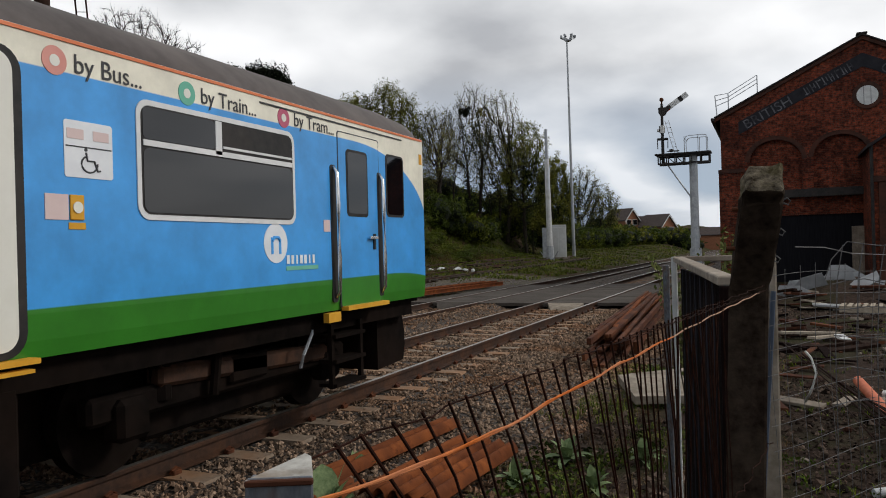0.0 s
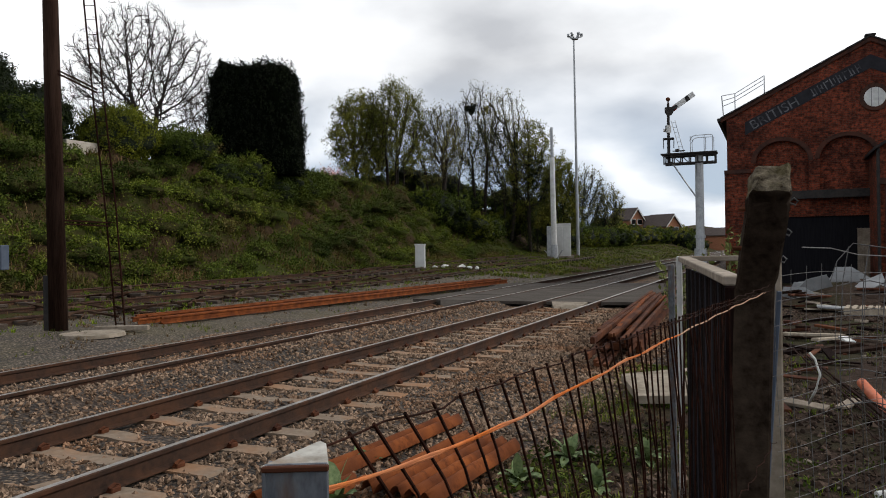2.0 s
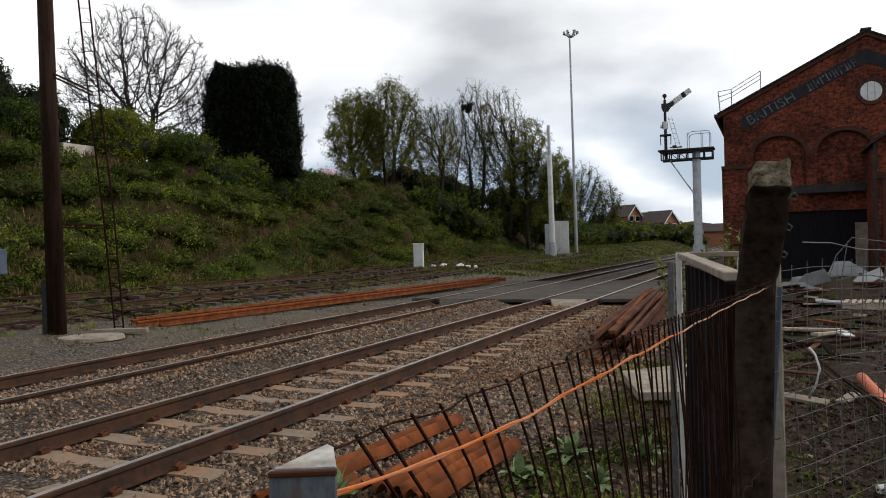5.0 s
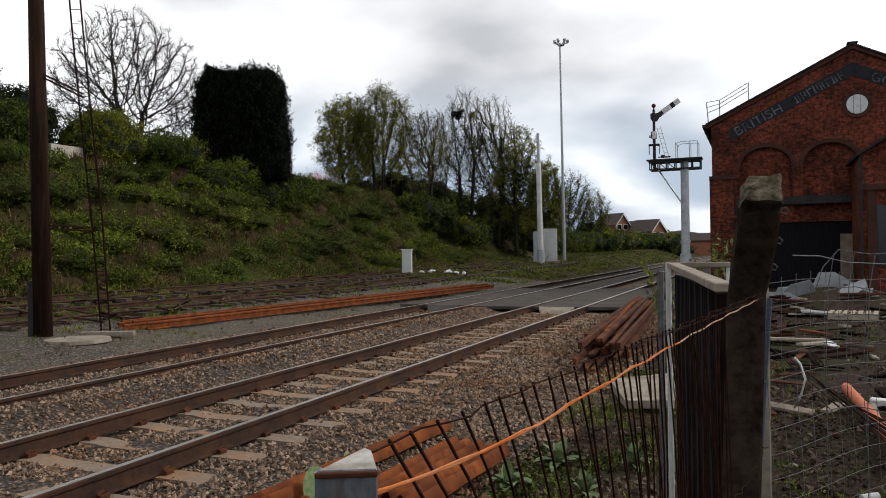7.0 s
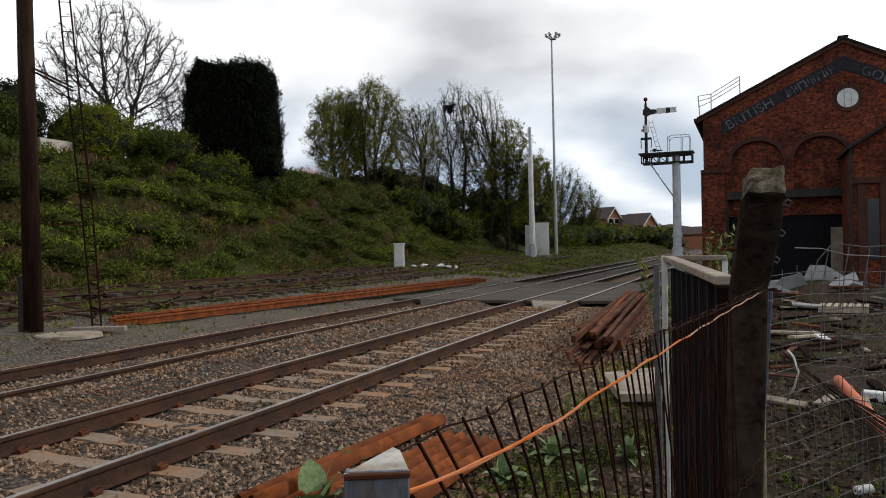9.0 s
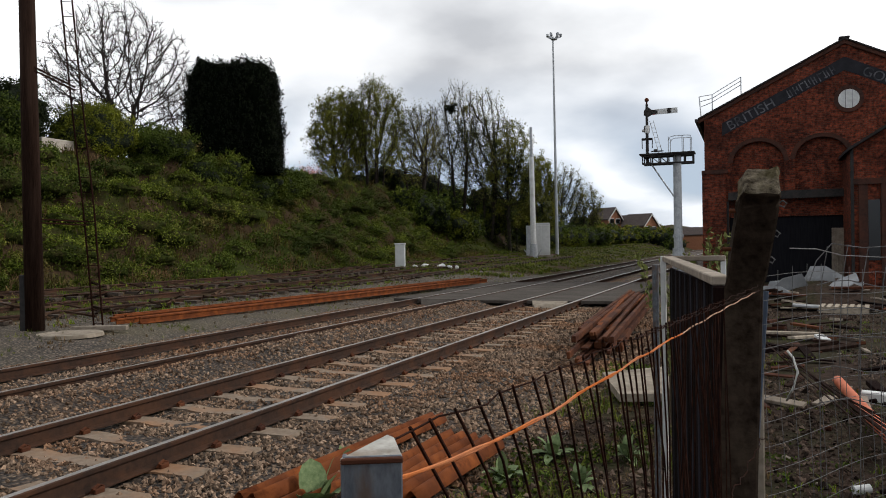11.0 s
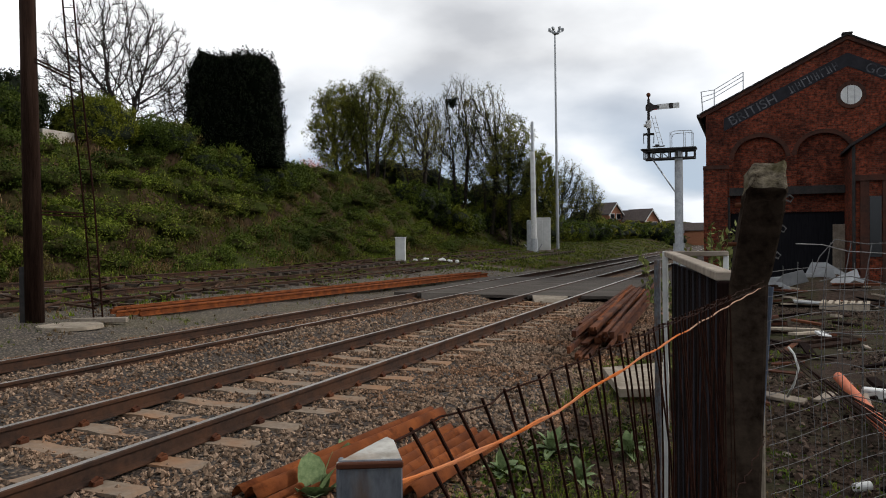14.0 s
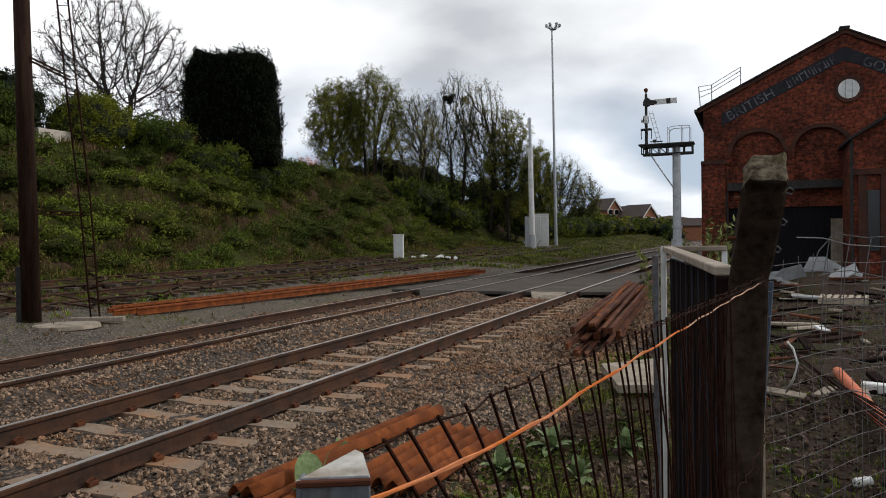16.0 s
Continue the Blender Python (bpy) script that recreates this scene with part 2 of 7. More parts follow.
M = {
    "soil": surface("soil_and_grass", (0.020, 0.012, 0.007), (0.062, 0.040, 0.022), 5.0, 0.95, 0.8, c3=(0.030, 0.044, 0.008), scale3=0.35, amount3=0.8, dist=0.05, spec=0.05),
    "yard": surface("yard_dirt", (0.014, 0.009, 0.007), (0.055, 0.036, 0.027), 11.0, 0.95, 0.9, c3=(0.022, 0.030, 0.007), scale3=0.6, amount3=0.5, dist=0.05, spec=0.06),
    # Bed darker than the loose stones, painting the shade between them.
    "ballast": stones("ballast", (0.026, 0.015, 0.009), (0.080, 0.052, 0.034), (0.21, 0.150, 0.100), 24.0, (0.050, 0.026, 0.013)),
    "stone": surface("ballast_stone", (0.112, 0.074, 0.052), (0.295, 0.211, 0.148), 30.0, 0.9, 0.4, c3=(0.175, 0.074, 0.030), scale3=0.7, amount3=0.5, island=0.7, spec=0.08),
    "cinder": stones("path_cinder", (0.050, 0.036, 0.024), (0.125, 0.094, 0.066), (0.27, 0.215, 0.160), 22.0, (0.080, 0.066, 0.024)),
    "sleeper": surface("sleeper_concrete", (0.150, 0.112, 0.082), (0.235, 0.182, 0.135), 14.0, 0.9, 0.4, c3=(0.27, 0.125, 0.052), scale3=1.3, amount3=0.6),
    "timber_sleeper": surface("sleeper_timber", (0.035, 0.026, 0.02), (0.09, 0.07, 0.055), 10.0, 0.9, 0.6, stretch=(0.3, 3, 3)),
    "rail_side": surface("rail_rust", (0.018, 0.010, 0.007), (0.050, 0.024, 0.014), 18.0, 0.75, 0.3, c3=(0.095, 0.038, 0.016), scale3=2.0, amount3=0.45),
    "rail_head": surface("rail_polished", (0.30, 0.27, 0.25), (0.48, 0.45, 0.42), 30.0, 0.36, 0.05, metal=0.9, stretch=(4, 0.2, 4)),
    "rust": surface("orange_rust", (0.085, 0.024, 0.009), (0.27, 0.080, 0.022), 9.0, 0.9, 0.4, c3=(0.050, 0.017, 0.010), scale3=4.5, amount3=0.65, spec=0.1),
    "dark_rust": surface("dark_rust", (0.026, 0.010, 0.007), (0.082, 0.030, 0.016), 12.0, 0.85, 0.4, c3=(0.17, 0.060, 0.024), scale3=1.6, amount3=0.45, spec=0.1),
    "asphalt": surface("crossing_deck", (0.040, 0.034, 0.029), (0.080, 0.069, 0.060), 20.0, 0.9, 0.4, c3=(0.105, 0.092, 0.08), scale3=1.0, amount3=0.4, spec=0.08),
    "concrete": surface("weathered_concrete", (0.20, 0.165, 0.125), (0.33, 0.285, 0.23), 12.0, 0.9, 0.4, c3=(0.11, 0.088, 0.062), scale3=2.5, amount3=0.6),
    # Post concrete darkened as for its shaded crank; upward top paler, lichen plus light.
    "post_concrete": surface("shaded_mossy_concrete", (0.010, 0.0065, 0.0048), (0.042, 0.030, 0.022), 34.0, 0.98, 0.9, c3=(0.056, 0.042, 0.030), scale3=9.0, amount3=0.45, dist=0.006, spec=0.02),
    "post_top": surface("lit_lichen_concrete", (0.020, 0.014, 0.009), (0.190, 0.160, 0.115), 55.0, 0.95, 1.0, c3=(0.070, 0.060, 0.022), scale3=22.0, amount3=0.5, dist=0.008, spec=0.05),
    "rubble": surface("yard_rubble_bits", (0.022, 0.014, 0.011), (0.095, 0.066, 0.050), 25.0, 0.9, 0.3, c3=(0.20, 0.155, 0.12), scale3=2.0, amount3=0.3, island=0.8, spec=0.05),
    "debris": surface("dead_wood_and_rust", (0.014, 0.008, 0.006), (0.070, 0.040, 0.026), 6.0, 0.95, 0.5, c3=(0.16, 0.11, 0.075), scale3=0.9, amount3=0.35, island=0.8, spec=0.04),
    "galv": surface("galvanised_steel", (0.33, 0.35, 0.37), (0.47, 0.49, 0.51), 22.0, 0.5, 0.15, metal=0.35, c3=(0.26, 0.27, 0.29), scale3=5.0, amount3=0.6),
    "galv_rusty": surface("galvanised_rust_edged", (0.060, 0.070, 0.085), (0.17, 0.18, 0.20), 120.0, 0.5, 0.25, metal=0.3, c3=(0.12, 0.07, 0.04), scale3=55.0, amount3=0.6, stretch=(1, 1, 0.4), dist=0.001),
    # Zinc of the post's fold, paler than its web: light from above in the colour.
    "lit_zinc": surface("lit_weathered_zinc", (0.20, 0.18, 0.15), (0.52, 0.51, 0.47), 60.0, 0.6, 0.2, metal=0.1, c3=(0.20, 0.13, 0.08), scale3=45.0, amount3=0.55, dist=0.001),
    "white_paint": surface("old_white_paint", (0.52, 0.53, 0.53), (0.70, 0.71, 0.70), 8.0, 0.55, 0.1, c3=(0.40, 0.39, 0.36), scale3=1.2, amount3=0.5),
    "grey_cabinet": surface("grey_cabinet_paint", (0.50, 0.51, 0.50), (0.62, 0.63, 0.62), 4.0, 0.5, 0.1, c3=(0.42, 0.42, 0.40), scale3=1.0, amount3=0.5),
    "black": surface("black_paint", (0.012, 0.012, 0.013), (0.030, 0.028, 0.027), 9.0, 0.6, 0.1, c3=(0.05, 0.04, 0.035), scale3=2.0, amount3=0.4),
    # Grime taken near black, with the shade under the car in its colour.
    "under": surface("shaded_underframe_grime", (0.004, 0.0035, 0.003), (0.011, 0.008, 0.007), 7.0, 0.95, 0.2, c3=(0.022, 0.013, 0.009), scale3=1.1, amount3=0.3, local=True, spec=0.03),
    "red": surface("signal_red", (0.36, 0.022, 0.018), (0.45, 0.03, 0.025), 6.0, 0.5, 0.05),
    "brick": brickwork("red_brick"),
    "dark_brick": surface("blue_engineering_brick", (0.030, 0.015, 0.012), (0.062, 0.030, 0.022), 9.0, 0.85, 0.4, c3=(0.10, 0.034, 0.02), scale3=1.5, amount3=0.5),
    "slate": surface("roof_slate", (0.022, 0.020, 0.022), (0.045, 0.040, 0.042), 3.0, 0.8, 0.3, c3=(0.03, 0.03, 0.022), amount3=0.4, spec=0.1),
    "board_black": surface("sign_board", (0.012, 0.012, 0.016), (0.024, 0.024, 0.030), 3.0, 0.75, 0.1),
    "letter": surface("faded_letter_paint", (0.075, 0.078, 0.09), (0.17, 0.17, 0.185), 3.5, 0.8, 0.0, c3=(0.022, 0.022, 0.028), scale3=1.6, amount3=0.9),
    "door_dark": surface("dark_shutter", (0.006, 0.006, 0.008), (0.013, 0.013, 0.016), 4.0, 0.8, 0.1, stretch=(6, 6, 0.4), spec=0.05),
    "pole": surface("creosoted_pole", (0.008, 0.004, 0.003), (0.030, 0.016, 0.011), 14.0, 0.9, 0.7, stretch=(6, 6, 0.35), c3=(0.060, 0.036, 0.026), scale3=2.0, amount3=0.35, spec=0.05),
    "timber": surface("grey_timber", (0.19, 0.155, 0.12), (0.34, 0.29, 0.235), 16.0, 0.85, 0.5, c3=(0.10, 0.075, 0.055), scale3=2.0, amount3=0.5),
    "pale_timber": surface("pale_timber", (0.23, 0.19, 0.145), (0.40, 0.345, 0.27), 12.0, 0.85, 0.4, c3=(0.25, 0.2, 0.15), scale3=2.0, amount3=0.4),
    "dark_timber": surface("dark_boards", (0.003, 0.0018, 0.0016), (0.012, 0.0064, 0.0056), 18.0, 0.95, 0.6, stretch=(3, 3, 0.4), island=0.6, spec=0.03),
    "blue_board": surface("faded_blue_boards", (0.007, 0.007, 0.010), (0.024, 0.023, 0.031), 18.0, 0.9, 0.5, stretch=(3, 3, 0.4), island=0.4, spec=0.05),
    "sheet_grey": surface("fibre_cement_sheet", (0.21, 0.22, 0.23), (0.34, 0.35, 0.36), 6.0, 0.85, 0.3, c3=(0.13, 0.13, 0.13), amount3=0.5, island=0.3),
    "wire": surface("rusty_dark_wire", (0.006, 0.003, 0.0022), (0.034, 0.012, 0.007), 60.0, 0.8, 0.2, dist=0.001, spec=0.05),
    "wire_galv": surface("galvanised_wire", (0.060, 0.058, 0.058), (0.17, 0.165, 0.165), 50.0, 0.6, 0.1, metal=0.2, dist=0.001),
    "twine": surface("orange_twine", (0.42, 0.090, 0.010), (0.56, 0.150, 0.025), 70.0, 0.8, 0.4, c3=(0.46, 0.34, 0.24), scale3=7.0, amount3=0.25, dist=0.001),
    "twine_pale": surface("bleached_twine", (0.26, 0.13, 0.075), (0.46, 0.30, 0.21), 70.0, 0.85, 0.4, dist=0.001),
    "pipe": surface("orange_clay_pipe", (0.42, 0.10, 0.045), (0.52, 0.15, 0.07), 9.0, 0.6, 0.1, c3=(0.32, 0.08, 0.04), amount3=0.4),
    "bark": surface("tree_bark", (0.040, 0.029, 0.018), (0.085, 0.066, 0.042), 7.0, 0.9, 0.6),
    "bark_dark": surface("dark_tree_bark", (0.014, 0.010, 0.008), (0.036, 0.027, 0.022), 7.0, 0.9, 0.5),
    # Solid core inside bushes: shade between the leaves is put into its colour.
    "core": surface("shade_dark_foliage", (0.006, 0.009, 0.005), (0.014, 0.020, 0.008), 4.0, 0.95, 0.8, dist=0.2),
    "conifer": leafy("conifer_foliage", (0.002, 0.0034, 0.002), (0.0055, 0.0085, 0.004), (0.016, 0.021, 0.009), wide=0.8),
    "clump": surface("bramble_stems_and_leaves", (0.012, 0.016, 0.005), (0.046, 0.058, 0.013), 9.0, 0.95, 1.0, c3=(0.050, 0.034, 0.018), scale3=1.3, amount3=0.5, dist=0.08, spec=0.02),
    # Cypress core, near black for the shade inside the foliage.
    "heart": surface("shade_dark_heart", (0.0012, 0.0018, 0.0012), (0.004, 0.0055, 0.003), 4.0, 1.0, 0.6, dist=0.1, spec=0.0),
    "shrub": leafy("shrub_leaves", (0.028, 0.046, 0.007), (0.062, 0.088, 0.014), (0.105, 0.130, 0.026)),
    "yew": leafy("olive_bush_leaves", (0.050, 0.064, 0.006), (0.115, 0.132, 0.013), (0.20, 0.205, 0.024)),
    "spring": leafy("young_leaves", (0.060, 0.066, 0.009), (0.135, 0.142, 0.020), (0.25, 0.245, 0.045)),
    "ivy": leafy("dark_ivy_leaves", (0.010, 0.017, 0.006), (0.022, 0.032, 0.011), (0.04, 0.05, 0.016)),
    "bramble": leafy("bramble_leaves", (0.032, 0.050, 0.006), (0.085, 0.114, 0.014), (0.155, 0.172, 0.030), wide=0.5, contrast=1.2, dry=(0.120, 0.068, 0.034)),
    "bramble_dark": leafy("dark_bramble", (0.014, 0.026, 0.005), (0.045, 0.068, 0.011), (0.115, 0.135, 0.026), wide=0.45, contrast=1.2),
    "deadgrass": leafy("dry_stalks", (0.050, 0.028, 0.014), (0.115, 0.070, 0.034), (0.20, 0.145, 0.078)),
    "grass": leafy("grass_blades", (0.045, 0.078, 0.005), (0.095, 0.140, 0.010), (0.165, 0.205, 0.024)),
    "bank_grass": leafy("bank_long_grass", (0.034, 0.050, 0.007), (0.090, 0.115, 0.016), (0.170, 0.180, 0.036), wide=0.5, contrast=1.2, dry=(0.150, 0.086, 0.042)),
    "spring_pale": leafy("pale_young_leaves", (0.085, 0.085, 0.020), (0.150, 0.145, 0.035), (0.23, 0.21, 0.06)),
    "willow": leafy("pale_willow_leaves", (0.085, 0.105, 0.030), (0.17, 0.19, 0.060), (0.30, 0.31, 0.12)),
    "mullein": surface("woolly_grey_green_leaf", (0.090, 0.135, 0.055), (0.200, 0.255, 0.120), 30.0, 0.8, 0.3, island=0.3, dist=0.004),
    "blossom": leafy("pink_blossom", (0.42, 0.16, 0.17), (0.55, 0.28, 0.28), (0.65, 0.42, 0.40)),
    "roof_tile": surface("brown_roof_tile", (0.055, 0.042, 0.038), (0.095, 0.075, 0.068), 3.0, 0.85, 0.2),
    "house_brick": surface("house_brick", (0.23, 0.095, 0.05), (0.33, 0.15, 0.085), 5.0, 0.9, 0.2),
    "window_dark": glassy("window_glass", (0.006, 0.006, 0.007), 0.2),
    "train_glass": glassy("train_window_glass", (0.010, 0.010, 0.011), 0.03, 1.6),
    "cab_glass": glassy("dark_cab_glass", (0.004, 0.004, 0.005), 0.03, 1.55),
    "livery": livery("railcar_livery"),
    "roof_grey": surface("railcar_roof", (0.055, 0.046, 0.044), (0.105, 0.090, 0.086), 3.0, 0.7, 0.1, c3=(0.15, 0.125, 0.115), scale3=0.8, amount3=0.4, local=True),
    "cream": surface("cream_paint", (0.70, 0.69, 0.62), (0.82, 0.81, 0.75), 3.0, 0.35, 0.0, c3=(0.6, 0.58, 0.52), amount3=0.4, local=True),
    "frame_white": surface("white_window_frame", (0.62, 0.63, 0.63), (0.74, 0.74, 0.74), 5.0, 0.45, 0.0, local=True),
    "orange_line": surface("orange_cantrail_line", (0.62, 0.16, 0.06), (0.72, 0.22, 0.10), 3.0, 0.5, 0.0, local=True),
    "yellow": surface("step_yellow", (0.58, 0.28, 0.02), (0.68, 0.36, 0.04), 5.0, 0.6, 0.0, local=True),
    "chrome": surface("polished_handrail", (0.62, 0.62, 0.62), (0.75, 0.75, 0.75), 9.0, 0.22, 0.0, metal=0.9, local=True),
    "text_grey": surface("dark_grey_lettering", (0.045, 0.045, 0.05), (0.065, 0.065, 0.07), 3.0, 0.6, 0.0, local=True),
    "sticker": surface("white_sticker", (0.68, 0.70, 0.74), (0.80, 0.82, 0.84), 4.0, 0.5, 0.0, local=True),
    "pink": surface("pale_pink_sticker", (0.62, 0.48, 0.47), (0.68, 0.54, 0.52), 4.0, 0.5, 0.0, local=True),
    "roundel_red": surface("red_roundel", (0.62, 0.26, 0.22), (0.68, 0.32, 0.27), 4.0, 0.5, 0.0, local=True),
    "roundel_green": surface("green_roundel", (0.13, 0.42, 0.31), (0.17, 0.48, 0.36), 4.0, 0.5, 0.0, local=True),
    "roundel_pink": surface("pink_roundel", (0.46, 0.10, 0.17), (0.52, 0.14, 0.2), 4.0, 0.5, 0.0, local=True),
    "wall_pale": surface("pale_garden_wall", (0.34, 0.30, 0.25), (0.46, 0.42, 0.36), 3.0, 0.9, 0.2),
    "blue_box": surface("blue_grey_box", (0.045, 0.060, 0.090), (0.075, 0.095, 0.13), 6.0, 0.6, 0.1),
}


# ---------- mesh helpers ----------
def mesh_object(name, bm, material, parent=None, label="", smooth=False, loc=None):
    me = bpy.data.meshes.new(name)
    bm.normal_update()
    bm.to_mesh(me)
    bm.free()
    for m in (material if isinstance(material, (list, tuple)) else [material]):
        me.materials.append(m)
    if smooth:
        me.polygons.foreach_set("use_smooth", [True] * len(me.polygons))
    ob = new(name, me)
    if loc is not None:
        ob.location = loc
    if parent is not None:
        ob.parent = parent
    if label:
        tagged(ob, label)
    return ob


def part(name, bm, material, parent, label="", smooth=False, loc=None):
    return mesh_object(name, bm, material, parent, label, smooth, loc)


def thing(name, at=(0, 0, 0), label="", category="", group="", kind="", rz=0.0):
    ob = new(name)
    ob.location = at
    ob.rotation_euler = (0, 0, radians(rz))
    ob.empty_display_size = 0.2
    return tagged(ob, label, category, group, kind)


def add_box(bm, c, s, m=None, bevel=0.0):
    made = bmesh.ops.create_cube(bm, size=1.0)["verts"]
    bmesh.ops.scale(bm, vec=s, verts=made)
    if bevel:
        es = list({e for v in made for e in v.link_edges})
        made = list({v for f in bmesh.ops.bevel(bm, geom=es, offset=bevel, segments=1, affect="EDGES")["faces"] for v in f.verts} | {v for v in made if v.is_valid})
    bmesh.ops.transform(bm, matrix=Matrix.Translation(c) @ (m or Matrix()), verts=made)
    return made


def box(c, s, m=None, bevel=0.0):
    bm = bmesh.new()
    add_box(bm, c, s, m, bevel)
    return bm


def add_rod(bm, a, b, ra, rb=None, n=8):
    a, b = Vector(a), Vector(b)
    rb = ra if rb is None else rb
    d = b - a
    made = bmesh.ops.create_cone(bm, cap_ends=True, segments=n, radius1=ra, radius2=rb, depth=d.length)["verts"]
    q = d.to_track_quat("Z", "Y").to_matrix().to_4x4()
    bmesh.ops.transform(bm, matrix=Matrix.Translation((a + b) / 2) @ q, verts=made)
    return made


def rod(a, b, ra, rb=None, n=8):
    bm = bmesh.new()
    add_rod(bm, a, b, ra, rb, n)
    return bm


def add_beam(bm, a, b, w, h, bevel=0.0):
    """A rectangular bar from a to b, w wide (level), h high."""
    a, b = Vector(a), Vector(b)
    d = b - a
    side = d.cross(Vector((0, 0, 1)))
    side = side.normalized() if side.length > 1e-6 else Vector((1, 0, 0))
    up = side.cross(d).normalized()
    m = Matrix((side, d.normalized(), up)).transposed().to_4x4()
    return add_box(bm, (a + b) / 2, (w, d.length, h), m, bevel)


def beam(a, b, w, h, bevel=0.0):
    bm = bmesh.new()
    add_beam(bm, a, b, w, h, bevel)
    return bm


def polytube(bm, pts, r, n=5, r1=None):
    """A bent tube through points."""
    rings = []
    for i, p in enumerate(pts):
        p = Vector(p)
        t = (Vector(pts[min(i + 1, len(pts) - 1)]) - Vector(pts[max(i - 1, 0)])).normalized()
        q = t.to_track_quat("Z", "Y")
        rr = r if r1 is None else r + (r1 - r) * i / (len(pts) - 1)
        rings.append([bm.verts.new(p + q @ Vector((rr * math.cos(2 * math.pi * k / n), rr * math.sin(2 * math.pi * k / n), 0))) for k in range(n)])
    for a, b in zip(rings, rings[1:]):
        for k in range(n):
            bm.faces.new((a[k], a[(k + 1) % n], b[(k + 1) % n], b[k]))
    bm.faces.new(rings[0][::-1])
    bm.faces.new(rings[-1])


def extrude_profile(bm, prof, m, y0, y1):
    """A closed profile (x, z) swept along y, placed by m."""
    a = [bm.verts.new(m @ Vector((x, y0, z))) for x, z in prof]
    b = [bm.verts.new(m @ Vector((x, y1, z))) for x, z in prof]
    k = len(prof)
    fs = [bm.faces.new((a[i], b[i], b[(i + 1) % k], a[(i + 1) % k])) for i in range(k)]
    bm.faces.new(a)
    bm.faces.new(b[::-1])
    return fs


def from_arrays(name, verts, faces, material, parent=None, label="", smooth=False):
    me = bpy.data.meshes.new(name)
    me.from_pydata(verts.tolist() if hasattr(verts, "tolist") else verts, [], faces.tolist() if hasattr(faces, "tolist") else faces)
    for m in (material if isinstance(material, (list, tuple)) else [material]):
        me.materials.append(m)
    if smooth:
        me.polygons.foreach_set("use_smooth", [True] * len(me.polygons))
    ob = new(name, me)
    if parent is not None:
        ob.parent = parent
    if label:
        tagged(ob, label)
    return ob


def leaf_cards(rng, centres, size, flat=0.0, up=0.0):
    """Small bent leaves (two triangles each) with random turns about the centres."""
    n = len(centres)
    a = rng.normal(size=(n, 3))
    a[:, 2] = a[:, 2] * (1 - flat) + up
    a /= np.linalg.norm(a, axis=1)[:, None] + 1e-9
    b = rng.normal(size=(n, 3))
    b -= a * (a * b).sum(1)[:, None]
    b /= np.linalg.norm(b, axis=1)[:, None] + 1e-9
    s = size * rng.uniform(0.6, 1.4, (n, 1))
    v = np.stack([centres - a * s, centres + b * s * 0.55, centres + a * s, centres - b * s * 0.55], 1).reshape(-1, 3)
    f = np.arange(4 * n).reshape(n, 4)
    return v, f


def text_mesh(body, size, extrude=0.002):
    cu = bpy.data.curves.new("lettering", "FONT")
    cu.body, cu.size, cu.extrude = body, size, extrude
    tmp = new("lettering", cu)
    dg = bpy.context.evaluated_depsgraph_get()
    me = bpy.data.meshes.new_from_object(tmp.evaluated_get(dg))
    bpy.data.objects.remove(tmp)
    return me


# ---------- ground ----------
TRACKS = (-5.19, -8.555)          # centre lines, rail tops at z = 0
PROFILE_X = [-400, -120, -60, -40, -29, -27.4, -25.5, -21.3, -20.4, -16, -13, -10.9, -2.4, -1.7, 3, 400]
PROFILE_Z = [14.0, 9.0, 7.6, 7.0, 6.45, 6.1, 4.5, 0.62, 0.36, 0.06, -0.08, -0.21, -0.36, -0.32, -0.27, -0.27]


def bank(y):
    """Share of the embankment's height along the line."""
    return float(np.interp(y, [-100, 46, 82, 120, 400], [1.0, 1.0, 0.74, 0.45, 0.4]))


def ground_z(x, y, rough=True):
    z = float(np.interp(x, PROFILE_X, PROFILE_Z))
    if x < -20.4:
        z = 0.36 + (z - 0.36) * bank(y)
    z += 0.011 * max(0.0, min(y, 160) - 30) * float(np.interp(x, [-17, -11.5], [1, 0]))
    z += 0.02 * max(0.0, min(y, 400) - 120) * float(np.interp(x, [-30, -11.5], [1, 0.1]))
    if rough and x < -20.4:
        k = min(1.0, (-20.4 - x) / 3)
        z += k * 0.80 * noise.noise(Vector((x * 0.28, y * 0.28, 1.7))) - k * 0.75
        z += k * 1.25 * abs(noise.noise(Vector((x * 0.50, y * 0.46, 5.1)))) + k * 0.85 * abs(noise.noise(Vector((x * 1.25, y * 1.15, 8.3))))
    elif rough and (x > -2.2 or x < -11):
        z += 0.05 * noise.noise(Vector((x * 0.8, y * 0.8, 3.3)))
    return z


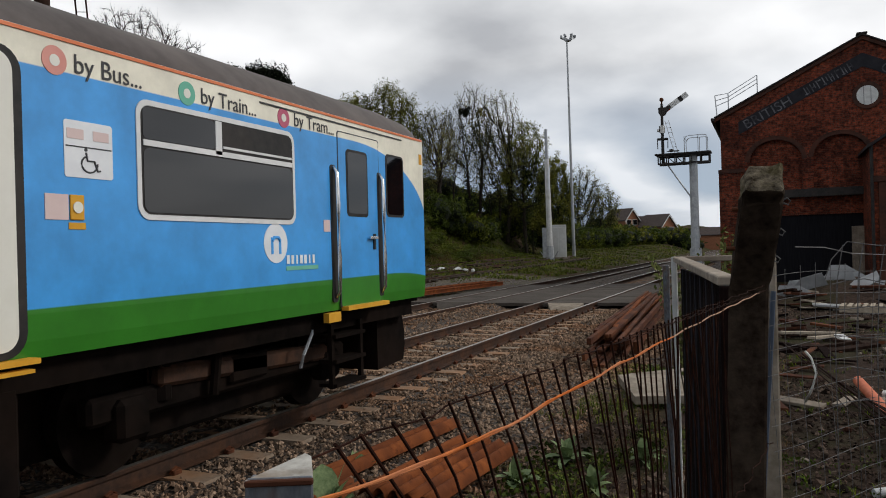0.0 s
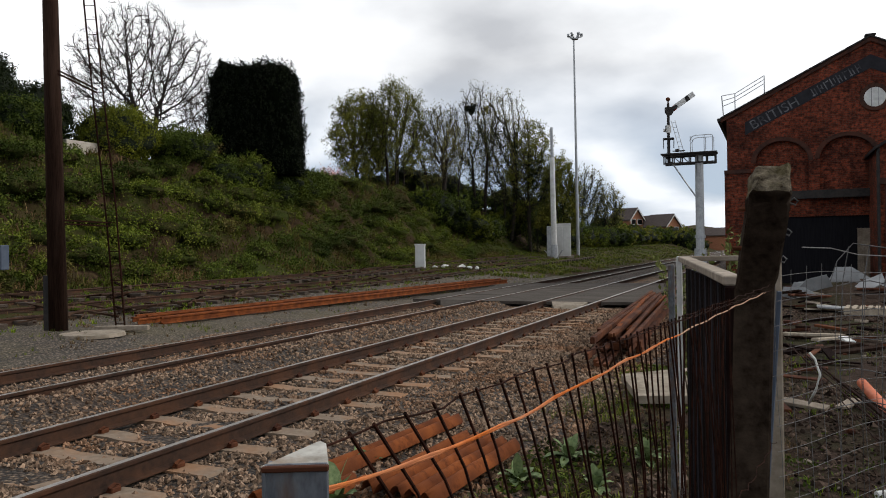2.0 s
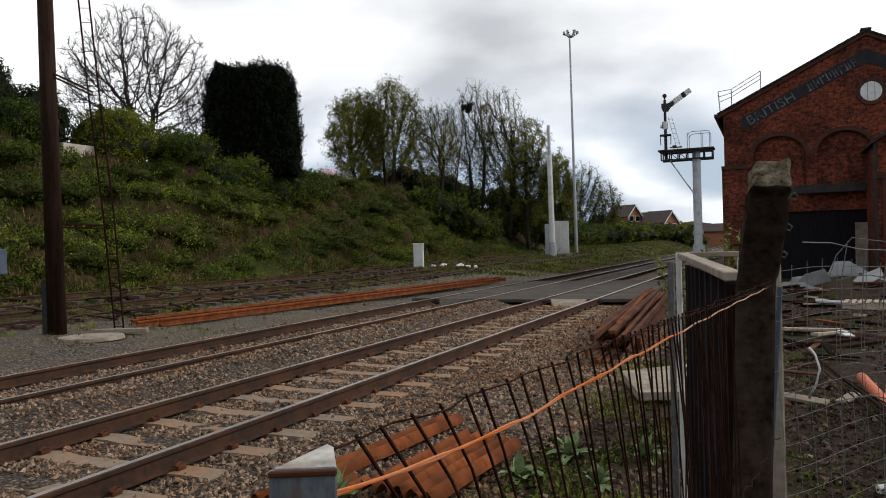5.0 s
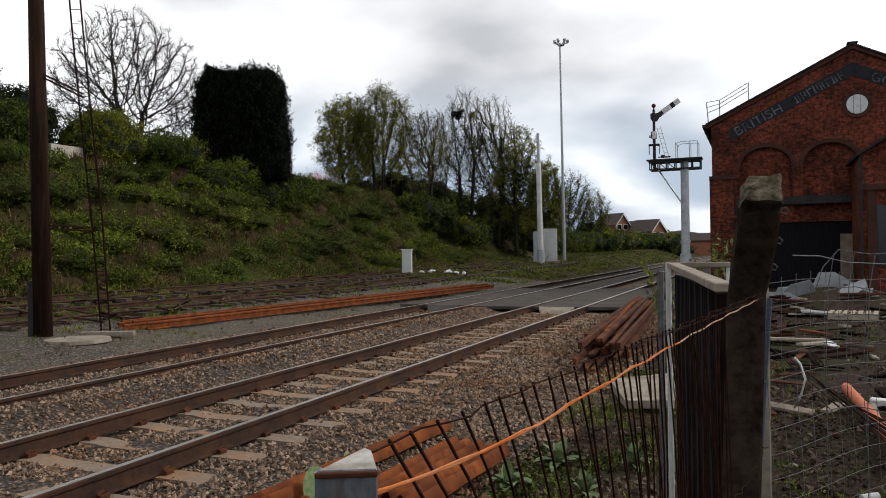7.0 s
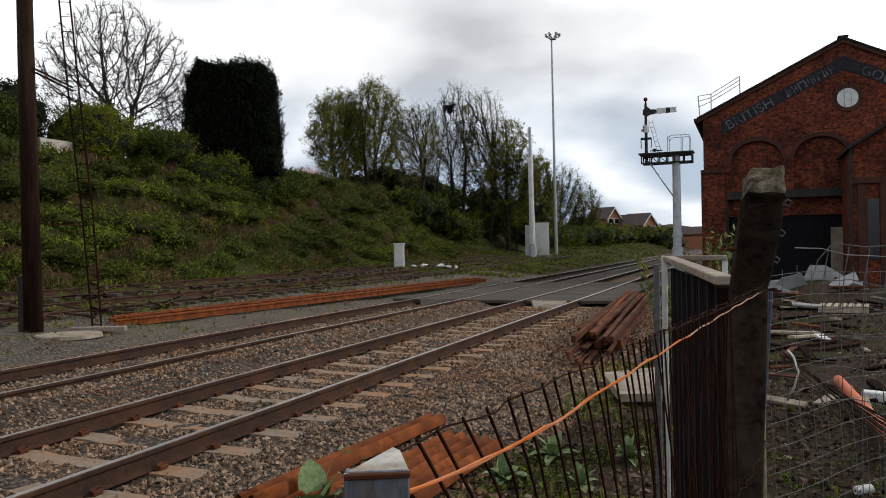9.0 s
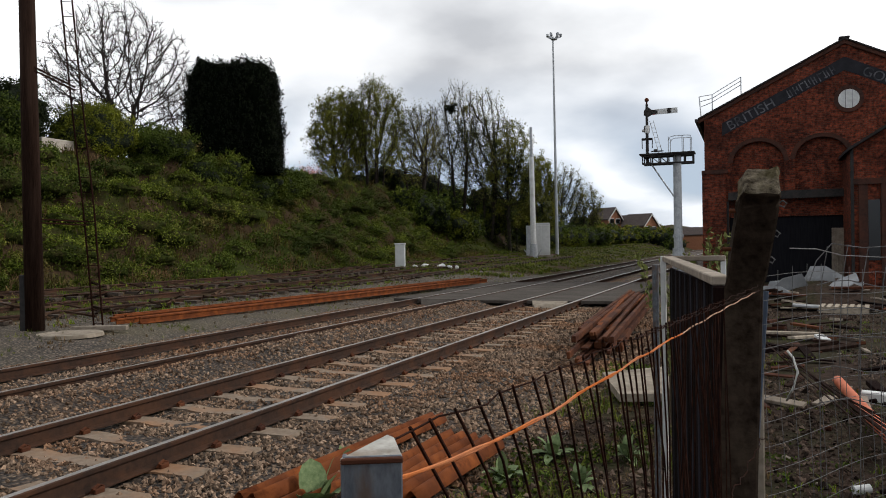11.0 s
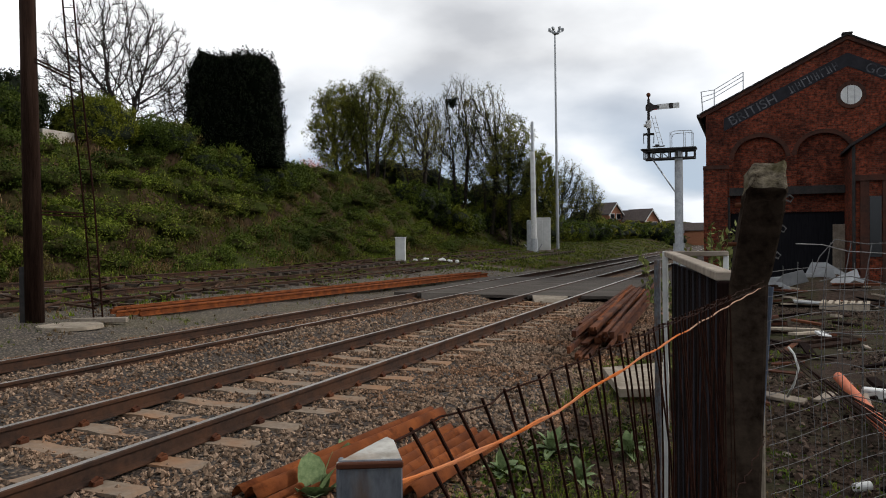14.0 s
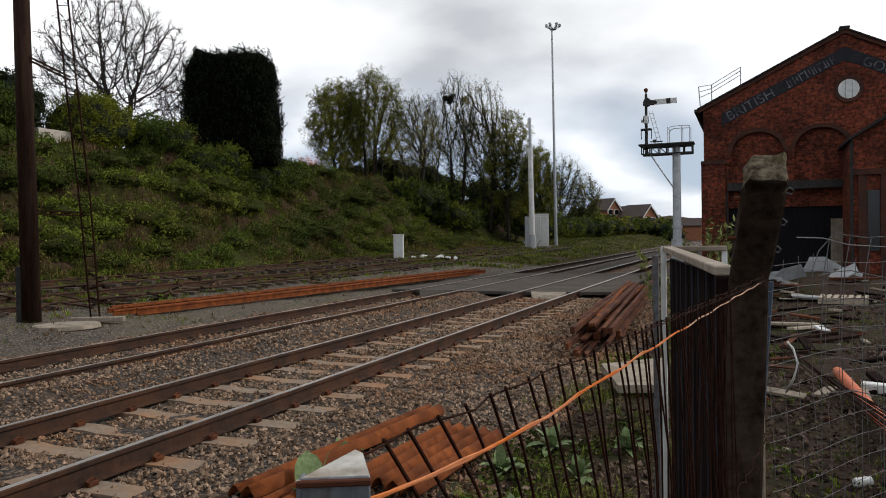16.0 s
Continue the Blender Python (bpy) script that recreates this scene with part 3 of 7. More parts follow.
def build_ground():
    xs = [-1500, -800, -400, -250, -160, -110, -80, -60] + list(np.arange(-50, -30, 1.5)) + list(np.arange(-30, -20, 0.25)) + list(np.arange(-20, -10.5, 0.5)) + \
         [-10.5, -9, -7, -5, -3, -2.4] + list(np.arange(-2, 9, 0.5)) + [10, 14, 20, 30, 50, 80, 140, 260, 500, 900, 1500]
    ys = [-1200, -500, -220, -120, -70, -40, -25] + list(np.arange(-14, 7, 0.7)) + list(np.arange(7, 60, 0.3)) + list(np.arange(60, 130, 2.0)) + \
         [132, 140, 150, 165, 185, 210, 250, 320, 420, 600, 900, 1500, 2500]
    v = np.array([(x, y, ground_z(x, y)) for y in ys for x in xs])
    nx = len(xs)
    f = np.array([(j * nx + i, j * nx + i + 1, (j + 1) * nx + i + 1, (j + 1) * nx + i) for j in range(len(ys) - 1) for i in range(nx - 1)])
    ob = from_arrays("ground", v, f, [M["soil"], M["yard"], M["cinder"]], smooth=True)
    cx = (v[f[:, 0], 0] + v[f[:, 1], 0]) / 2
    ob.data.polygons.foreach_set("material_index", np.where(cx > -2.0, 1, np.where((cx > -15) & (cx < -10) & (v[f[:, 0], 1] < 42), 2, 0)).astype(np.int32))
    tagged(ob, "uneven brown earth with grass, cinders and an overgrown railway bank", "ground", kind="structure")


def ballast_z(x, y):
    z = -0.185 + 0.03 * noise.noise(Vector((x * 1.3, y * 1.3, 0))) + 0.02 * noise.noise(Vector((x * 4, y * 4, 9)))
    z += 0.135 * math.exp(-(abs(x + 7.38) / 0.40) ** 4)
    if x > -3.55:
        z -= (x + 3.55) * 0.075
    if x < -10.3:
        z += (x + 10.3) * 0.12
    return z


def build_ballast():
    xs = np.concatenate([np.arange(-11.2, -1.55, 0.16)])
    ys = np.concatenate([[-130, -60, -20], np.arange(-6, 30, 0.2), np.arange(30, 90, 1.5), [100, 130, 180, 260, 400]])
    v = np.array([(x, y, ballast_z(x, y)) for y in ys for x in xs])
    nx = len(xs)
    f = np.array([(j * nx + i, j * nx + i + 1, (j + 1) * nx + i + 1, (j + 1) * nx + i) for j in range(len(ys) - 1) for i in range(nx - 1)])
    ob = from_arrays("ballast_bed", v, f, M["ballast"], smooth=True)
    tagged(ob, "bed of grey brown broken stone under the tracks", "ballast", kind="structure")
    # loose stones on the bed
    rng = np.random.default_rng(5)
    n = 92000
    y = 1.5 + 21.5 * rng.random(n) ** 1.55
    x = rng.uniform(-10.9, -1.75, n)
    keep = np.ones(n, bool)
    for c in TRACKS:
        for s in (-0.7525, 0.7525):
            keep &= np.abs(x - c - s) > 0.10
    in1 = np.abs(x - TRACKS[0]) < 1.0
    k = np.abs(((y - 0.17 + 0.325) % 0.65) - 0.325)
    keep &= ~((np.abs(x - TRACKS[0]) < 1.28) & (k < 0.135) & (rng.random(n) < 0.93))
    keep &= ~((np.abs(x + 7) < 3.8) & (y > 20.5))
    keep &= rng.random(n) < np.where(x < -6.6, 0.6, 1.0)
    x, y = x[keep], y[keep]
    n = len(x)
    r = rng.uniform(0.012, 0.027, n) * np.where(y > 10, 1.25, 1.0)
    z = np.array([ballast_z(p, q) for p, q in zip(x, y)]) + r * rng.uniform(0.0, 0.7, n)
    ob = stone_field("ballast_stones", rng, x, y, z, r, M["stone"])
    tagged(ob, "loose angular grey brown ballast stones", "gravel", kind="stuff")


def stone_field(name, rng, x, y, z, r, material):
    n = len(x)
    base = np.array([(1, 0, 0), (0, 1, 0), (-1, 0, 0), (0, -1, 0), (0, 0, 1), (0, 0, -1)], float)
    fb = np.array([(0, 1, 4), (1, 2, 4), (2, 3, 4), (3, 0, 4), (1, 0, 5), (2, 1, 5), (3, 2, 5), (0, 3, 5)])
    p = base[None] * rng.uniform(0.8, 1.15, (n, 6, 1)) * r[:, None, None] * rng.uniform(0.75, 1.35, (n, 1, 3)) + rng.normal(size=(n, 6, 3)) * r[:, None, None] * 0.22
    a = rng.uniform(0, 6.28, n)
    ca, sa = np.cos(a)[:, None], np.sin(a)[:, None]
    px, py, pz = p[..., 0].copy(), p[..., 1].copy(), p[..., 2]
    b = rng.normal(size=n)[:, None] * 0.6
    py, pz = py * np.cos(b) - pz * np.sin(b), py * np.sin(b) + pz * np.cos(b)
    q = np.stack([px * ca - py * sa + x[:, None], px * sa + py * ca + y[:, None], pz + z[:, None]], -1)
    faces = (fb[None] + (np.arange(n) * 6)[:, None, None]).reshape(-1, 3)
    return from_arrays(name, q.reshape(-1, 3), faces, material)


def build_yard_rubble():
    rng = np.random.default_rng(15)
    n = 34000
    x = rng.uniform(-2.2, 5.0, n)
    y = 3.0 + 25 * rng.random(n) ** 1.4
    keep = np.array([noise.noise(Vector((p * 0.7, q * 0.5, 4))) > -0.15 for p, q in zip(x, y)])
    x, y = x[keep], y[keep]
    r = rng.uniform(0.006, 0.03, len(x)) * np.where(rng.random(len(x)) < 0.03, 1.8, 1.0)
    z = np.array([ground_z(p, q) for p, q in zip(x, y)]) + r * 0.3
    ob = stone_field("yard_rubble", rng, x, y, z, r, M["rubble"])
    tagged(ob, "scattered dark rubble and chippings on the yard", "rubble", kind="stuff")


RAIL = [(-0.070, -0.159), (0.070, -0.159), (0.070, -0.148), (0.012, -0.130), (0.009, -0.045), (0.035, -0.036), (0.036, -0.008), (0.028, 0.0),
        (-0.028, 0.0), (-0.036, -0.008), (-0.035, -0.036), (-0.009, -0.045), (-0.012, -0.130), (-0.070, -0.148)]


def rail_bm(m, y0, y1):
    bm = bmesh.new()
    fs = extrude_profile(bm, RAIL, m, y0, y1)
    fs[7].material_index = 1
    bmesh.ops.recalc_face_normals(bm, faces=bm.faces)
    return bm


def build_track(cx, name, label, concrete):
    t = thing(name, (cx, 0, 0), label, "railway track", kind="structure")
    for s in (-0.7525, 0.7525):
        part("rail", rail_bm(Matrix.Translation((s, 0, 0)), -120, 420), [M["rail_side"], M["rail_head"]], t, "rusty rail with a polished head")
    if concrete:
        bm = bmesh.new()
        prof = [(-1.25, -0.20), (-1.22, -0.163), (-0.5, -0.160), (-0.35, -0.178), (0.35, -0.178), (0.5, -0.160), (1.22, -0.163), (1.25, -0.20), (1.25, -0.36), (-1.25, -0.36)]
        extrude_profile(bm, prof, Matrix(), -0.115, 0.115)
        bmesh.ops.recalc_face_normals(bm, faces=bm.faces)
        first = part("sleeper", bm, M["sleeper"], t)
        cb = bmesh.new()
        for s in (-0.085, 0.085):
            polytube(cb, [(s, -0.05, -0.15), (s * 1.25, -0.055, -0.12), (s * 1.15, 0.0, -0.105), (s * 0.75, 0.04, -0.125), (s * 1.1, 0.06, -0.135)], 0.012, 5)
            add_box(cb, (s * 1.15, 0, -0.145), (0.045, 0.09, 0.04), None, 0.006)
        clip = part("rail_clip", cb, M["dark_rust"], t, "rusty spring rail clip")
        clip.location = (-0.7525, 0.17, 0)
        first.location = (0, 0.17, 0)
        for i in range(-4, 100):
            y = 0.17 + 0.65 * i
            if 20.4 < y < 31.5:
                continue
            if i:
                o = new("sleeper", first.data)
                o.parent, o.location = t, (0.01 * math.sin(i * 7.1), y, 0)
            if i < 44:
                for s in (-0.7525, 0.7525):
                    if i or s > 0:
                        o = new("rail_clip", clip.data)
                        o.parent, o.location = t, (s, y, 0)
    else:
        bm = box((0, 0, -0.245), (2.5, 0.24, 0.12), None, 0.015)
        first = part("sleeper", bm, M["timber_sleeper"], t)
        first.location = (0, 0.4, 0)
        for i in range(-4, 80):
            y = 0.4 + 0.74 * i
            if i and not 20.4 < y < 31.5:
                o = new("sleeper", first.data)
                o.parent, o.location = t, (0.02 * math.sin(i * 3.7), y, 0.01 * math.sin(i * 5.3))
    return t


def build_crossing():
    t = thing("level_crossing", (0, 20.7, 0), "dark grey foot crossing deck laid flush with the rails", "crossing", kind="structure")
    x1, x2 = TRACKS
    spans = [(x1 - 0.66, x1 + 0.66, 0), (x1 + 0.84, x1 + 1.75, 0.1), (x2 + 0.84, x1 - 0.84, -0.1), (x2 - 0.66, x2 + 0.66, 0.05), (x2 - 1.5, x2 - 0.84, 0.2)]
    rng = random.Random(4)
    for a, b, y in spans:
        for k in range(8):
            y0 = y + k * 1.26
            bm = box(((a + b) / 2, y0 + 0.63, -0.055 + rng.uniform(-0.006, 0.004)), (b - a, 1.25, 0.09), None, 0.008)
            part("deck_panel", bm, M["asphalt"], t)
    for c in TRACKS:
        bm = bmesh.new()
        prof = [(-0.62, -0.16), (0.62, -0.16), (0.38, -0.01), (-0.38, -0.01)]
        lo = [bm.verts.new((c + x * 0.8, -0.42, -0.17)) for x in (-0.4, 0.4)]
        hi = [bm.verts.new((c + x, 0.0, -0.012)) for x in (-0.5, 0.5)]
        bt = [bm.verts.new((c + x, 0.0, -0.19)) for x in (-0.5, 0.5)]
        bm.faces.new((lo[0], lo[1], hi[1], hi[0]))
        bm.faces.new((lo[0], hi[0], bt[0]))
        bm.faces.new((lo[1], bt[1], hi[1]))
        bm.faces.new((hi[0], hi[1], bt[1], bt[0]))
        bm.faces.new((lo[0], bt[0], bt[1], lo[1]))
        part("ramp_plate", bm, M["concrete"] if c == x1 else M["asphalt"], t, "pale sloped end ramp" if c == x1 else "")


def build_siding():
    for cx, y0, y1 in ((-16.0, -5, 70), (-18.9, -5, 62)):
        t = thing("siding_track", (cx, 0, 0), "disused siding with rusty sunken rails in weeds", "railway track", "sidings", "structure")
        for s in (-0.7525, 0.7525):
            bm = bmesh.new()
            for k in range(15):
                a, b = y0 + (y1 - y0) * k / 15, y0 + (y1 - y0) * (k + 1) / 15
                za, zb = ground_z(cx + s, a, False) + 0.13, ground_z(cx + s, b, False) + 0.13
                m = Matrix(((1, 0, 0, s), (0, 1, 0, 0), (0, (zb - za) / (b - a), 1, za - a * (zb - za) / (b - a)), (0, 0, 0, 1)))
                extrude_profile(bm, RAIL, m, a, b)
            bmesh.ops.recalc_face_normals(bm, faces=bm.faces)
            part("rail", bm, M["rail_side"], t)
        first = None
        for k in range(int((y1 - y0) / 0.76)):
            y = y0 + 0.76 * k
            if first is None:
                first = part("sleeper", box((0, 0, 0), (2.5, 0.24, 0.12), None, 0.012), M["timber_sleeper"], t)
                o = first
            else:
                o = new("sleeper", first.data)
                o.parent = t
            o.location = (0.03 * math.sin(k * 3.1), y, ground_z(cx, y, False) - 0.03)
            o.rotation_euler = (0, 0, 0.03 * math.sin(k * 5.7))


def build_siding_debris():
    """Sticks, broken sleepers and clinker lying in the weeds between the sidings."""
    rng = random.Random(61)
    bm = bmesh.new()
    for k in range(420):
        x, y = rng.uniform(-20.6, -14.2), 9 + 42 * rng.random() ** 1.3
        z = ground_z(x, y, False) + rng.uniform(0.02, 0.12)
        a, ln = rng.uniform(0, 6.283), rng.uniform(0.12, 0.8)
        d = Vector((math.cos(a), math.sin(a), rng.uniform(-0.15, 0.25))) * ln
        add_beam(bm, Vector((x, y, z)), Vector((x, y, z)) + d, rng.uniform(0.02, 0.09), rng.uniform(0.02, 0.07))
    ob = mesh_object("siding_debris", bm, M["debris"])
    tagged(ob, "dark sticks and broken timber among the siding weeds", "debris", kind="stuff")


def build_rail_stack():
    t = thing("rail_stack", (-13.2, 13.3, ground_z(-13.2, 13.3)), "bundle of long orange rusty rails lying beside the far track", "rail stack")
    rng = random.Random(2)
    for k, (dx, dz, s, e) in enumerate([(-0.45, -0.03, 0.2, 18.4), (-0.22, -0.05, -0.1, 18.9), (0.0, -0.02, 0.1, 18.6), (0.22, -0.06, -0.35, 15.0), (0.46, -0.05, 0.05, 18.2)]):
        bm = rail_bm(Matrix(((1, 0.115, 0, dx), (0, 1, 0, 0), (0, 0.002, 1, dz + 0.17), (0, 0, 0, 1))), s, e)
        part("rail", bm, [M["rust"], M["rust"]], t)


# ---------- trees and plants ----------
def skeleton(nr, roots, height, base, radius, step, count, widest=0.5, rise=0.32):
    """Limbs that grow towards points spread through the crown: lists of positions and parents."""
    u = nr.normal(size=(count, 3))
    u /= np.linalg.norm(u, axis=1)[:, None]
    u *= nr.random((count, 1)) ** 0.42
    u[:, 2] = np.where(u[:, 2] > 0, u[:, 2] * (1 - widest) * 2, u[:, 2] * widest * 2)
    mid = base + (height - base) * widest
    goal = np.stack([u[:, 0] * radius, u[:, 1] * radius, mid + u[:, 2] * (height - base) / 2], 1)
    pos, par = [], []
    for at, lean, top in roots:
        d = np.array([lean[0], lean[1], 1.0])
        d /= np.linalg.norm(d)
        p = np.array(at, float)
        pos.append(p)
        par.append(-1)
        while p[2] < top:
            p = p + d * step + nr.normal(size=3) * step * 0.07
            pos.append(p)
            par.append(len(pos) - 2)
    arr = np.array(pos)
    dist = np.full(count, 1e9)
    near = np.zeros(count, int)
    fresh = list(range(len(pos)))
    for _ in range(150):
        d = np.linalg.norm(goal[:, None] - arr[None, fresh], axis=2)
        m = d.argmin(1)
        dm = d[np.arange(len(goal)), m]
        better = dm < dist
        dist[better], near[better] = dm[better], np.array(fresh)[m[better]]
        live = dist > step * 1.5
        goal, dist, near = goal[live], dist[live], near[live]
        if not len(goal):
            break
        pull = np.zeros((len(arr), 3))
        way = (goal - arr[near]) / dist[:, None]
        np.add.at(pull, near, way)
        src = np.unique(near)
        dirs = pull[src] / (np.linalg.norm(pull[src], axis=1)[:, None] + 1e-6)
        dirs += nr.normal(size=dirs.shape) * 0.14 + np.array([0, 0, rise])
        dirs /= np.linalg.norm(dirs, axis=1)[:, None]
        n0 = len(arr)
        arr = np.concatenate([arr, arr[src] + dirs * step])
        par.extend(int(q) for q in src)
        fresh = list(range(n0, len(arr)))
    return arr, par


def limbs(arr, par, tip):
    """Chains of the skeleton with radii by the pipe rule."""
    n = len(arr)
    kids = [[] for _ in range(n)]
    for i, q in enumerate(par):
        if q >= 0:
            kids[q].append(i)
    area = np.zeros(n)
    for i in range(n - 1, -1, -1):
        area[i] = sum(area[c] for c in kids[i]) if kids[i] else tip ** 2.15
    rad = area ** (1 / 2.15)
    chains = []
    todo = [(i, -1) for i, q in enumerate(par) if q < 0]
    while todo:
        i, q = todo.pop()
        ids = [i]
        while kids[ids[-1]]:
            c = sorted(kids[ids[-1]], key=lambda a: -area[a])
            todo.extend((o, ids[-1]) for o in c[1:])
            ids.append(c[0])
        full = ([q] if q >= 0 else []) + ids
        r = [rad[a] for a in full]
        if q >= 0:
            r[0] = r[1]
        if len(full) > 1:
            chains.append(([Vector(arr[a]) for a in full], r))
    return chains, rad, [i for i in range(n) if rad[i] < tip * 2.4]


def twig_arrays(nr, base, way, length, r):
    """Thin three-sided twigs, bent once."""
    n = len(base)
    d = way + nr.normal(size=(n, 3)) * 0.55 + np.array([0, 0, 0.25])
    d /= np.linalg.norm(d, axis=1)[:, None]
    ln = length * nr.uniform(0.5, 1.3, (n, 1))
    mid = base + d * ln * 0.55
    d2 = d + nr.normal(size=(n, 3)) * 0.28 + np.array([0, 0, 0.12])
    end = mid + d2 / np.linalg.norm(d2, axis=1)[:, None] * ln * 0.5
    u = np.cross(d, nr.normal(size=(n, 3)))
    u /= np.linalg.norm(u, axis=1)[:, None] + 1e-9
    w = np.cross(d, u)
    ring = [u * math.cos(a) + w * math.sin(a) for a in (0, 2.094, 4.189)]
    v = np.stack([base + o * r for o in ring] + [mid + o * r * 0.75 for o in ring] + [end], 1).reshape(-1, 3)
    fb = np.array([(0, 1, 4), (0, 4, 3), (1, 2, 5), (1, 5, 4), (2, 0, 3), (2, 3, 5), (3, 4, 6), (4, 5, 6), (5, 3, 6)])
    f = (fb[None] + (np.arange(n) * 7)[:, None, None]).reshape(-1, 3)
    return v, f, mid, end


def tube_arrays(tubes, fat=1.0):
    vs, fs = [], []
    for pts, rad, n in tubes:
        start = len(vs)
        for i, p in enumerate(pts):
            t = (pts[min(i + 1, len(pts) - 1)] - pts[max(i - 1, 0)]).normalized()
            u = t.orthogonal().normalized()
            w = t.cross(u)
            for k in range(n):
                a = 2 * math.pi * k / n
                o = p + (u * math.cos(a) + w * math.sin(a)) * rad[i] * fat
                vs.append((o.x, o.y, o.z))
        for i in range(len(pts) - 1):
            for k in range(n):
                fs.append((start + i * n + k, start + i * n + (k + 1) % n, start + (i + 1) * n + (k + 1) % n, start + (i + 1) * n + k))
    return vs, fs


def tree(x, y, height, seed, label, radius, base=0.25, stems=1, leaf=None, leaves=0, leaf_size=0.05, bark="bark", step=0.42, count=520, twigs=3, twig=0.75,
         tip=0.013, lean=0.10, ivy=0, widest=0.5, z=None, name="tree", group="trackside trees", category="tree"):
    nr = np.random.default_rng(seed)
    z = ground_z(x, y) - 0.2 if z is None else z
    t = thing(name, (x, y, z), label, category, group)
    roots = []
    for k in range(stems):
        a = 6.283 * k / stems + nr.random()
        q = (0.0 if stems == 1 else 0.28 + 0.12 * stems * nr.random())
        ln = lean * (0.35 if stems == 1 else 1.0)
        roots.append(((math.cos(a) * q, math.sin(a) * q, 0.0), (math.cos(a) * ln, math.sin(a) * ln), height * (base + 0.10) * nr.uniform(0.8, 1.5)))
    arr, par = skeleton(nr, roots, height * 0.94, height * base, radius * 0.92, step, count, widest)
    chains, rad, thin = limbs(arr, par, tip)
    fat = max(r[0] for _, r in chains)
    for nm, sel in (("trunk", [c for c in chains if c[1][0] > fat * 0.45]), ("limb_crown", [c for c in chains if c[1][0] <= fat * 0.45])):
        if sel:
            vs, fs = tube_arrays([(p, r, 6 if nm == "trunk" else 4) for p, r in sel])
            from_arrays(nm, np.array(vs), fs, M[bark], t, smooth=True)
    thin = np.array(thin)
    pick = np.repeat(thin, twigs)
    prev = np.array(par)[pick]
    way = arr[pick] - arr[np.maximum(prev, 0)]
    way /= np.linalg.norm(way, axis=1)[:, None] + 1e-6
    v, f, mid, end = twig_arrays(nr, arr[pick], way, twig, tip * 0.70)
    from_arrays("twig_crown", v, f, M[bark], t)
    if leaf and leaves:
        spots = np.concatenate([mid, end, arr[thin]])
        spots = spots[nr.random(len(spots)) < 0.75]
        c = spots[nr.integers(0, len(spots), leaves)] + nr.normal(size=(leaves, 3)) * 0.13
        v, f = leaf_cards(nr, c, leaf_size)
        from_arrays("crown", v, f, M[leaf], t)
    if ivy:
        wood = arr[(rad > fat * 0.22) & (arr[:, 2] < height * 0.72)]
        c = wood[nr.integers(0, len(wood), ivy)] + nr.normal(size=(ivy, 3)) * np.array([0.22, 0.22, 0.3])
        v, f = leaf_cards(nr, c, 0.08)
        from_arrays("ivy", v, f, M["ivy"], t, "dark ivy on the stems")
    return t


def sapling(x, y, height, seed):
    """Willow shoots: a few whips with narrow leaves set along them."""
    nr = np.random.default_rng(seed)
    t = thing("sapling", (x, y, ground_z(x, y) - 0.03), "straggling young willow shoots beside the gate", "shrub", "willow shoots")
    cs = []
    for k in range(6):
        a = nr.uniform(0, 6.283)
        d = Vector((math.cos(a) * 0.22, math.sin(a) * 0.22, 0))
        h = height * nr.uniform(0.72, 1.0)
        pts = [Vector((0, 0, 0)) + d * u * (0.4 + u) + Vector((0, 0, h * u)) for u in (0, 0.25, 0.5, 0.75, 1.0)]
        bm = bmesh.new()
        polytube(bm, pts, 0.007, 4, 0.002)
        part("stem", bm, M["bark"], t)
        for u in np.linspace(0.45, 1.0, 26):
            i = min(3, int(u * 4))
            p = pts[i].lerp(pts[i + 1], u * 4 - i)
            cs.append((p.x, p.y, p.z))
    c = np.repeat(np.array(cs), 2, 0) + nr.normal(size=(len(cs) * 2, 3)) * 0.022
    v, f = leaf_cards(nr, c, 0.030, up=1.1)
    from_arrays("foliage", v, f, M["willow"], t)


